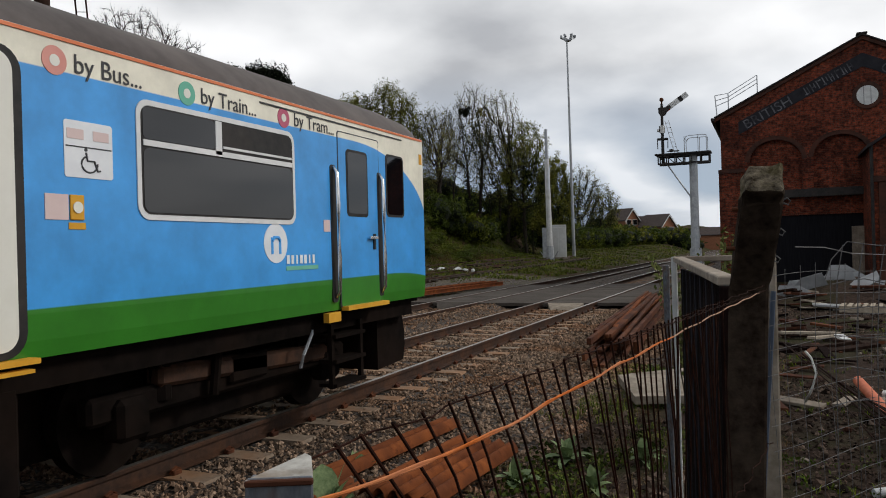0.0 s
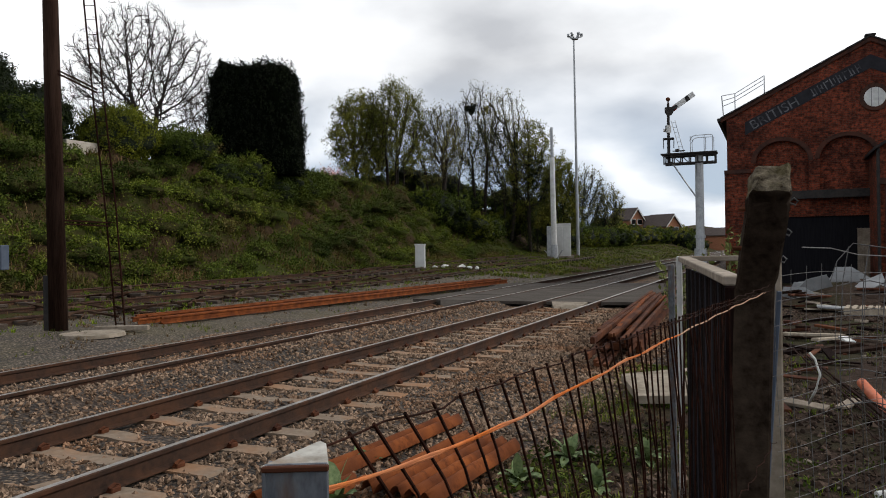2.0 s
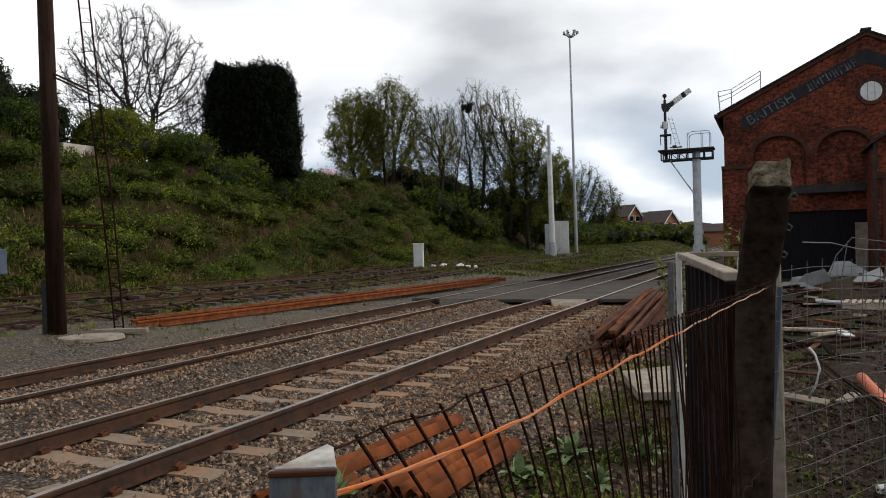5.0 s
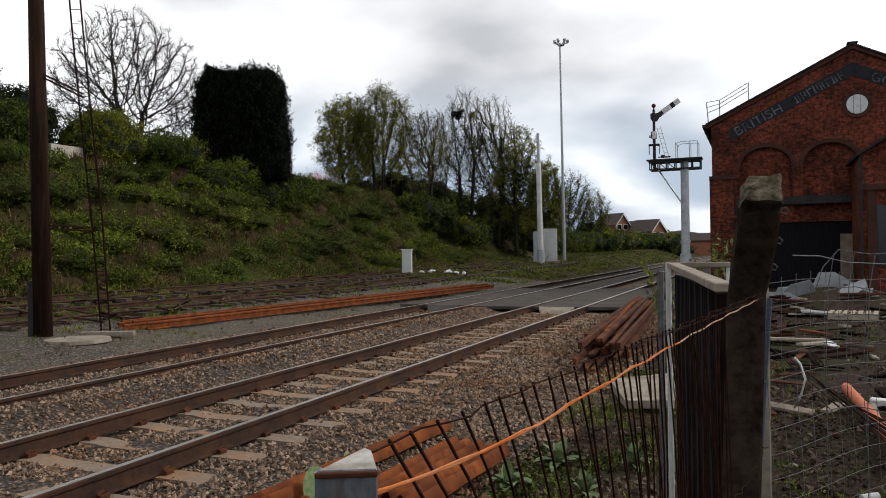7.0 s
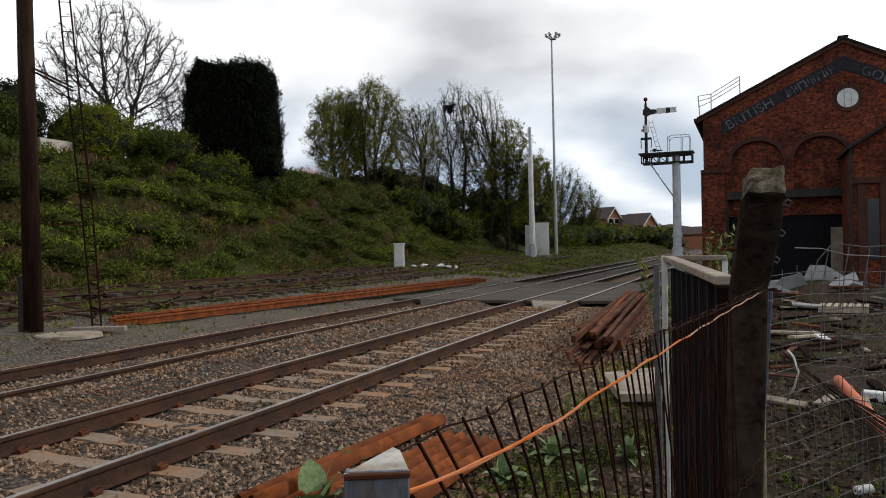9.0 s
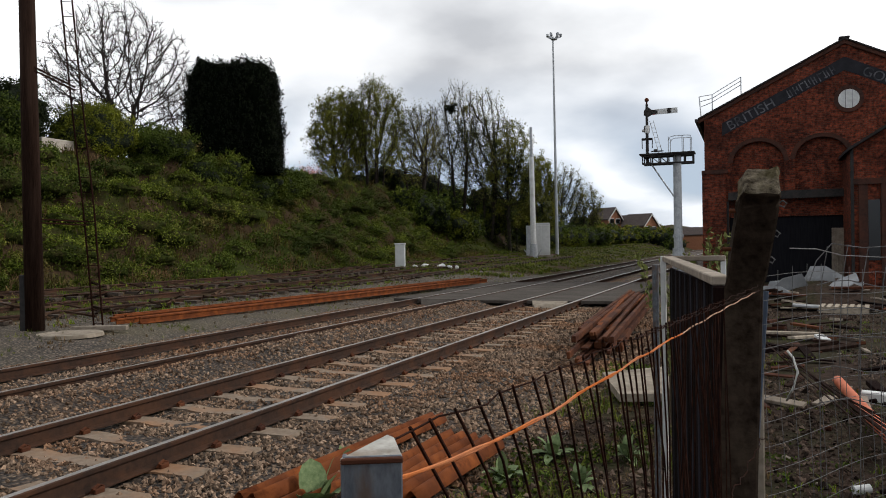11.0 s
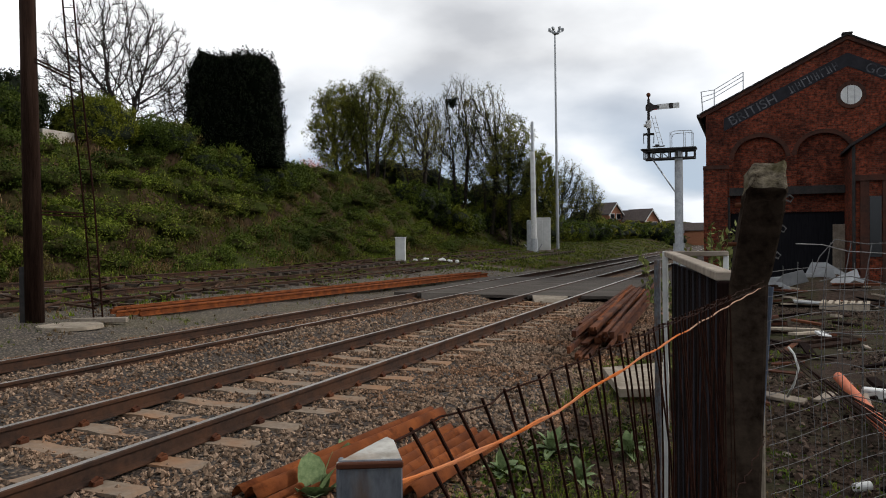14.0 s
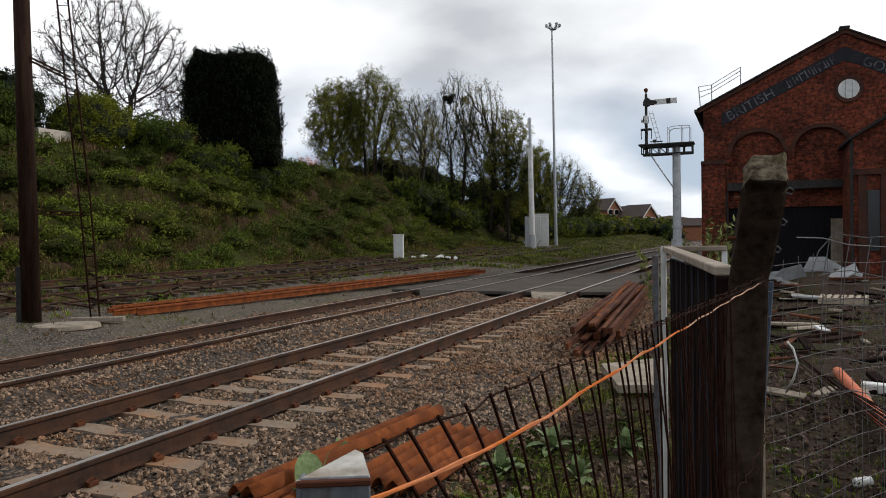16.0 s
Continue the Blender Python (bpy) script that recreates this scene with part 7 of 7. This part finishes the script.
        tagged(o, "long thin rusty steel rod lying in the yard", "rod", "steel rods")
    for k in range(40):
        x, y = rng.uniform(0.15, 2.2), rng.uniform(5.5, 14)
        s = rng.uniform(0.02, 0.065)
        o = mesh_object("rubble_piece", box((0, 0, 0), (s * 1.6, s * 1.1, s * 0.8), None, s * 0.2), M[rng.choice(("concrete", "timber", "dark_rust", "timber", "yard", "dark_timber"))])
        o.matrix_basis = pose(x, y, ground_z(x, y) + s * 0.3, rng.uniform(-20, 20), rng.uniform(-20, 20), rng.uniform(0, 180))
        tagged(o, "small broken piece of rubble on dark earth", "rubble", "rubble pieces")
    o = mesh_object("pipe_offcut", rod((0, 0, 0), (0.11, 0.05, 0.012), 0.033, n=14), M["white_paint"], smooth=False)
    o.location = (0.64, 6.15, ground_z(0.64, 6.15) + 0.035)
    tagged(o, "short white plastic pipe offcut on the ground", "pipe")
    o = mesh_object("foam_block", box((0, 0, 0.05), (0.30, 0.14, 0.11), pose(0, 0, 0, 3, 2, -10), 0.012), M["white_paint"])
    o.location = (1.27, 9.8, ground_z(1.27, 9.8))
    tagged(o, "pale rectangular block lying in the yard", "block")
    # arched welded mesh hurdle standing in the yard
    h = thing("mesh_hurdle", (0.4, 5.3, -0.3), "bent galvanised welded mesh hurdle standing in the yard", "fence panel")
    hp = lambda u, z: Vector((0.33 + u - 0.4, 5.2 + 0.25 * u - 5.3, z + 0.3 + 0.012 * math.sin(u * 11)))
    for k in range(8):
        u = 0.05 + 0.115 * k
        bm = bmesh.new()
        polytube(bm, [hp(u - 0.02 + 0.01 * math.sin(k * 2.1), -0.3), hp(u - 0.02, 0.9), hp(u, 1.30), hp(u + 0.035, 1.50 + 0.01 * (k > 0))], 0.0032, 5)
        part("upright_wire", bm, M["wire_galv"], h)
    for z in (0.55, 0.75, 0.95, 1.12, 1.28, 1.51):
        bm = bmesh.new()
        pts = [hp(0.02 + 0.09 * k, z + 0.012 * math.sin(k * 1.4 + z * 9)) for k in range(11)]
        if z > 1.5:
            pts = [hp(-0.02, 1.30), hp(0.02, 1.42)] + pts[1:]
        polytube(bm, pts, 0.0032, 5)
        part("line_wire", bm, M["wire_galv"], h)
    bm = bmesh.new()
    polytube(bm, [(0.30, 8.6, -0.1), (0.36, 8.5, 0.05), (0.40, 8.45, 0.22), (0.36, 8.5, 0.36), (0.31, 8.55, 0.42)], 0.012, 6)
    o = mesh_object("bent_hose", bm, M["white_paint"], smooth=True)
    tagged(o, "short bent white plastic hose on the ground", "hose")


def rosette(x, y, seed, size, name="mullein", n=16):
    rng = random.Random(seed)
    t = thing("mullein_plant", (x, y, ground_z(x, y)), "grey green rosette of broad woolly leaves", "plant", "weeds by the fence")
    for k in range(n):
        a = k * 2.4 + rng.random() * 0.4
        el = radians(rng.uniform(20, 80))
        ln, w = size * rng.uniform(0.7, 1.2), size * rng.uniform(0.16, 0.24)
        bm = bmesh.new()
        rows = []
        for i in range(6):
            u = i / 5
            r = ln * u
            zz = r * math.sin(el) - 0.55 * r * r / ln * math.cos(el)
            rr = r * math.cos(el)
            ww = w * math.sin(min(1, u * 0.9 + 0.1) * math.pi) ** 0.7 if i < 5 else 0.004
            c = Vector((math.cos(a) * rr, math.sin(a) * rr, zz + 0.02))
            s = Vector((-math.sin(a), math.cos(a), 0)) * ww
            rows.append((bm.verts.new(c - s + Vector((0, 0, ww * 0.3))), bm.verts.new(c), bm.verts.new(c + s + Vector((0, 0, ww * 0.3)))))
        for p, q in zip(rows, rows[1:]):
            bm.faces.new((p[0], p[1], q[1], q[0]))
            bm.faces.new((p[1], p[2], q[2], q[1]))
        part("leaf", bm, M["mullein"], t, smooth=True)


SHEETS = [(-2.70, 4.70, -0.16, -4, 1.60, 5, 3, 1), (-3.36, 4.30, -0.20, -6, 2.75, 2, -2, 2), (-3.16, 3.75, -0.25, -5, 1.35, 2, 2, 3)]

# ---------- build the place ----------
build_ground()
build_ballast()
build_track(TRACKS[0], "near_track", "near running line on concrete sleepers in ballast", True)
build_track(TRACKS[1], "far_track", "far running line on buried timber sleepers", False)
build_crossing()
build_siding()
build_siding_debris()
build_rail_stack()
build_goods_shed()
build_annexe()
for x, y, w, d, ze, za, rz in ((-26.2, 150, 3.6, 5.0, 6.3, 8.3, 58), (-22.9, 152, 2.6, 3.5, 5.6, 6.8, 50), (-19.4, 149, 3.8, 5.0, 4.9, 6.9, 58), (-11.5, 175, 4.0, 6.0, 3.3, 4.6, 70)):
    z0 = ground_z(x, y, False)
    build_house(x, y, w, d, ze - z0, za - z0, rz, z0)
arm = build_signal()
build_pole()
build_cabinets()

# conifer block, bushes and trees on the bank
cypress(-27.1, 36.1, 3, 2.5, 6.2)
bush(-28.9, 27.6, (2.35, 2.1, 3.2), 5, "yew", "rounded olive green evergreen bush on the bank", 26000, 0.045, z=5.35, twiggy=0.12)
tree(-34.5, 35.0, 10.8, 21, "bare spreading broadleaf tree above the bank", 5.0, 0.16, 2, bark="bark_dark", step=0.34, count=2900, twigs=5, twig=0.62, tip=0.0155, widest=0.42)
tree(-30.3, 36.6, 6.8, 22, "small bare branching tree above the bank", 2.3, 0.15, 2, bark="bark_dark", step=0.26, count=1000, twigs=6, twig=0.42, tip=0.010, leaf="deadgrass", leaves=2600, leaf_size=0.03)
for x, y, r, sd, lf in ((-30.6, 24.7, (1.9, 1.7, 2.9), 7, "ivy"), (-33.0, 24.2, (1.7, 1.6, 4.2), 8, "ivy"), (-29.0, 22.6, (1.5, 1.5, 1.6), 9, "bramble_dark"), (-27.3, 29.8, (1.4, 1.3, 1.6), 10, "shrub"),
                        (-26.0, 39.8, (1.1, 1.1, 1.0), 11, "bramble_dark"), (-27.2, 42.5, (1.2, 1.2, 0.8), 12, "shrub")):
    bush(x, y, r, sd, lf, "leafy shrub on top of the bank", 12000, 0.05)
bush(-30.6, 49.5, (1.1, 1.0, 2.0), 13, "blossom", "small pink blossom tree behind the bank", 2600, 0.06, core=False)
tree(-30.4, 54.0, 8.6, 31, "young tree with fresh olive leaves", 2.6, 0.08, 3, "spring", 40000, 0.055, bark="bark_dark", count=1300, tip=0.021, step=0.36)
tree(-27.9, 55.2, 10.0, 32, "tall tree coming into leaf", 2.8, 0.12, 4, "spring", 30000, 0.052, bark="bark_dark", count=1700, tip=0.021, step=0.36)
tree(-26.0, 58.6, 9.8, 33, "half bare tree with pale young leaves", 2.5, 0.22, 2, "spring_pale", 10000, 0.050, bark="bark_dark", count=1300, tip=0.021, step=0.36)
tree(-26.6, 63.5, 10.2, 34, "bare tree with thin upright branches", 2.1, 0.25, 2, "spring_pale", 3200, 0.048, bark="bark_dark", count=1000, tip=0.022, step=0.36)
tree(-24.9, 66.0, 13.4, 35, "tall bare ivy clad tree", 2.7, 0.2, 3, "spring_pale", 6000, 0.05, ivy=3600, bark="bark_dark", count=1700, lean=0.06, twigs=2, tip=0.023)
tree(-22.9, 68.0, 14.8, 36, "tall tree with upright bare limbs", 3.0, 0.18, 4, "spring_pale", 10000, 0.055, ivy=4800, bark="bark_dark", count=2100, lean=0.08, twigs=2, tip=0.023)
tree(-20.8, 69.0, 13.6, 37, "tree with olive spring leaves and ivy", 2.7, 0.15, 4, "spring", 24000, 0.06, ivy=7200, bark="bark_dark", count=1700, lean=0.07, twigs=2, tip=0.023)
tree(-18.9, 72.0, 9.8, 38, "leafy green tree beside the track", 2.2, 0.08, 3, "spring", 24000, 0.07, ivy=4800, bark="bark_dark", count=900, twigs=2, tip=0.023)
tree(-23.6, 104.0, 11.4, 39, "distant rounded bare tree", 3.3, 0.15, 3, "spring_pale", 5600, 0.065, ivy=5400, bark="bark_dark", count=1300, step=0.5, twigs=2, tip=0.028)
tree(-21.2, 107.0, 9.4, 40, "distant tree coming into leaf", 2.5, 0.15, 3, "spring_pale", 5600, 0.07, ivy=3600, bark="bark_dark", count=900, step=0.5, twigs=2, tip=0.026)
for k in range(5, 13):
    y = 44 + 2.6 * k
    s = 1.7 + 0.7 * math.sin(k * 1.9) ** 2
    bush(-30.6 + 0.9 * math.sin(k * 2.3) + 0.1 * k, y, (s, s, s * 1.25), 300 + k, ("bramble", "shrub", "spring", "bramble_dark", "bramble")[k % 5], "mixed garden shrub behind the bank top", 3200, 0.07)
for k, (x, y) in enumerate(((-26.5, 32.4), (-26.1, 34.0), (-25.8, 35.8), (-25.8, 37.4), (-25.9, 39.0), (-27.0, 31.0))):
    bush(x, y, (1.3, 1.3, 1.7), 330 + k, ("shrub", "bramble")[k % 2], "low green shrub at the cypress foot", 6000, 0.05)
rng = random.Random(77)
for k in range(28):
    y = 55 + 1.9 * k + rng.uniform(-1, 1)
    x = -25.0 + rng.uniform(-2.2, 1.6) + 0.045 * (y - 44)
    sz = rng.uniform(1.3, 2.6)
    bush(x, y, (sz, sz, sz * rng.uniform(0.9, 1.6)), 100 + k, ("bramble", "shrub", "bramble_dark", "yew")[k % 4], "dense trackside shrub on the bank", 5000, 0.07)
for k in range(16):
    y = 92 + 5.0 * k
    x = -21.5 + 0.05 * (y - 92) + rng.uniform(-1.5, 1.0)
    sz = rng.uniform(1.8, 3.2)
    bush(x, y, (sz, sz * 1.3, sz * 1.0), 200 + k, ("shrub", "spring", "yew")[k % 3], "distant hedge shrub beside the line", 2600, 0.13)
for k in range(10):
    x = -29 + 1.9 * k
    bush(x, 140 + 2 * math.sin(k * 1.9), (1.9, 1.6, 2.6 + 0.5 * math.sin(k * 2.7)), 270 + k, ("shrub", "spring", "bramble_dark")[k % 3], "hedge shrub before distant houses", 1700, 0.12)
for k in range(14):
    x = -27 + 2.6 * k
    bush(x, 186 + 3 * math.sin(k * 2.2), (3.0, 2.4, 2.6 + math.sin(k * 1.7)), 240 + k, ("shrub", "bramble_dark")[k % 2], "far hedge across the end of the view", 900, 0.3)
for k, (x, y) in enumerate(((-28.3, 25.0), (-28.3, 32.4))):
    w = mesh_object("garden_wall", box((0, 0, 0.15), (0.25, 1.7, 0.9), None, 0.02), M["wall_pale"])
    w.location = (x, y, 5.9)
    tagged(w, "short pale garden wall on top of the bank", "wall", "garden walls")

mound = random.Random(19)
for k in range(96):
    y = 11 + 46 * ((k + mound.random()) / 96) ** 1.15
    x = -21.0 - 6.2 * ((k * 0.618) % 1.0) - 0.2 * mound.random()
    r = mound.uniform(0.7, 1.5)
    bush(x, y, (r * 0.8, r * 1.15, r * mound.uniform(0.55, 0.8)), 500 + k, ("bramble", "bank_grass", "bramble_dark", "bramble", "shrub")[k % 5],
         "low bramble clump sprawling on the railway bank", 2200, 0.046, z=ground_z(x, y) - 0.22 * r, name="bramble_clump", category="bramble", twiggy=0.11, fine=3)

on_bank = lambda a, b: a < -20.2 - 0.4 * noise.noise(Vector((b * 0.4, 0, 0)))
blades("bank_long_grass", "long tussocky grass hanging down the railway bank", "grass", "bank_grass", 40, 8000, (-30, -20.0), (5, 66), 0.36, 0.012, on_bank, 1.25, (0.55, -0.15), 0.9, 0.5)
scatter_stuff("bank_brambles", "green brambles and ivy covering the railway bank", "vegetation", "bramble", 41, 85000, (-30, -20.0), (4, 72), 0.048, 0.26, on_bank, 1.3, (0.45, -0.25))
scatter_stuff("bank_dark_brambles", "darker bramble patches on the railway bank", "vegetation", "bramble_dark", 42, 46000, (-30, -20.0), (4, 90), 0.055, 0.34, on_bank, 1.2, (0.40, -0.02))
blades("bank_dry_stalks", "dry brown stalks on the railway bank", "vegetation", "deadgrass", 43, 5500, (-29, -20.0), (5, 60), 0.5, 0.008, on_bank, 1.2, (0.33, 0.05), 0.5, 0.3)
blades("far_verge_grass", "green grass strip beside the far line", "grass", "bank_grass", 52, 6000, (-19.5, -11.3), (38, 135), 0.20, 0.016, None, 1.2, (0.30, -0.25), 0.5)
blades("verge_grass", "bright grass at the foot of the bank", "grass", "grass", 44, 8500, (-21.5, -13.8), (9, 120), 0.15, 0.008, None, 1.3, (0.35, 0.02), 0.5)
blades("cess_weeds", "thin weeds between the sidings", "weeds", "bank_grass", 45, 2200, (-15, -10.9), (8, 40), 0.10, 0.004, None, 1.3, (0.7, 0.25), 0.5)
blades("cess_dry_grass", "dry grass between the sidings", "weeds", "deadgrass", 46, 6000, (-20.6, -11.3), (8, 60), 0.12, 0.005, None, 1.3, (0.5, 0.0), 0.7)
blades("yard_weeds", "green weeds on the dark yard earth", "weeds", "grass", 47, 1500, (-0.3, 4.5), (3, 20), 0.09, 0.004, None, 1.5, (0.8, 0.1), 0.6)
scatter_stuff("yard_nettles", "small leafy weeds on the yard by the mesh", "weeds", "shrub", 50, 7000, (0.0, 2.2), (3.2, 9), 0.016, 0.16, None, 1.3, (1.1, 0.1))
scatter_stuff("fence_weeds", "low weeds and docks inside the fence", "weeds", "bramble_dark", 48, 16000, (-2.0, -0.1), (2.2, 12), 0.022, 0.12, None, 1.2, (0.9, 0.0))
blades("fence_grass", "grass tufts inside the fence", "grass", "bank_grass", 51, 1300, (-2.3, -0.2), (2.4, 11), 0.16, 0.004, None, 1.2, (0.9, 0.0), 0.7)
blades("fence_litter", "dry stems and leaf litter inside the fence", "weeds", "deadgrass", 49, 1500, (-2.7, 0.2), (2.2, 14), 0.10, 0.003, None, 1.2, None, 0.9)

bush(-24.13, 62.36, (0.30, 0.30, 0.5), 95, "conifer", "dark twig nest high in a bare tree", 500, 0.09, z=13.2, name="nest", category="nest")
build_fence()
build_near_post()
build_cranked_post()
build_side_mesh()
build_gate()
build_scrap()
build_yard_clutter()
build_yard_rubble()
for k, (x, y, s) in enumerate(((-2.90, 4.62, 0.44), (-3.15, 5.5, 0.30), (-1.85, 5.7, 0.24), (-1.62, 6.4, 0.24), (-1.25, 5.7, 0.2), (-1.02, 6.6, 0.22), (-1.45, 4.7, 0.2))):
    rosette(x, y, 60 + k, s)
for k, (x, y, h) in enumerate(((-0.20, 7.2, 2.02), (-0.34, 7.6, 2.04), (-0.48, 7.4, 2.0), (-0.62, 8.0, 1.95), (-0.76, 7.8, 1.84))):
    sapling(x, y, h, 90 + k)
car = build_railcar()


def motions():
    """The railcar runs off along the near track; the semaphore arm drops to danger."""
    x = TRACKS[0]
    rows = [(0.0, 8.37), (0.2, 7.08), (0.4, 5.84), (0.6, 4.64), (0.8, 3.45), (1.0, 2.28), (2.0, -3.5), (4.0, -15.0), (8.0, -38.0), (12.0, -61.0), (16.0, -84.0)]
    walk(car, [(t, pose(x, y, 0)) for t, y in rows])
    p = arm.location.copy()
    arms = [(0.0, 33), (7.2, 33), (7.3, 31), (7.4, 27), (7.5, 14), (7.6, -2), (7.7, 5), (7.8, 6.5), (7.9, 5), (8.0, 2), (8.2, 1.5), (8.4, 1), (16.0, 1)]
    walk(arm, [(t, pose(p.x, p.y, p.z, 0, -a, 0)) for t, a in arms])


motions()
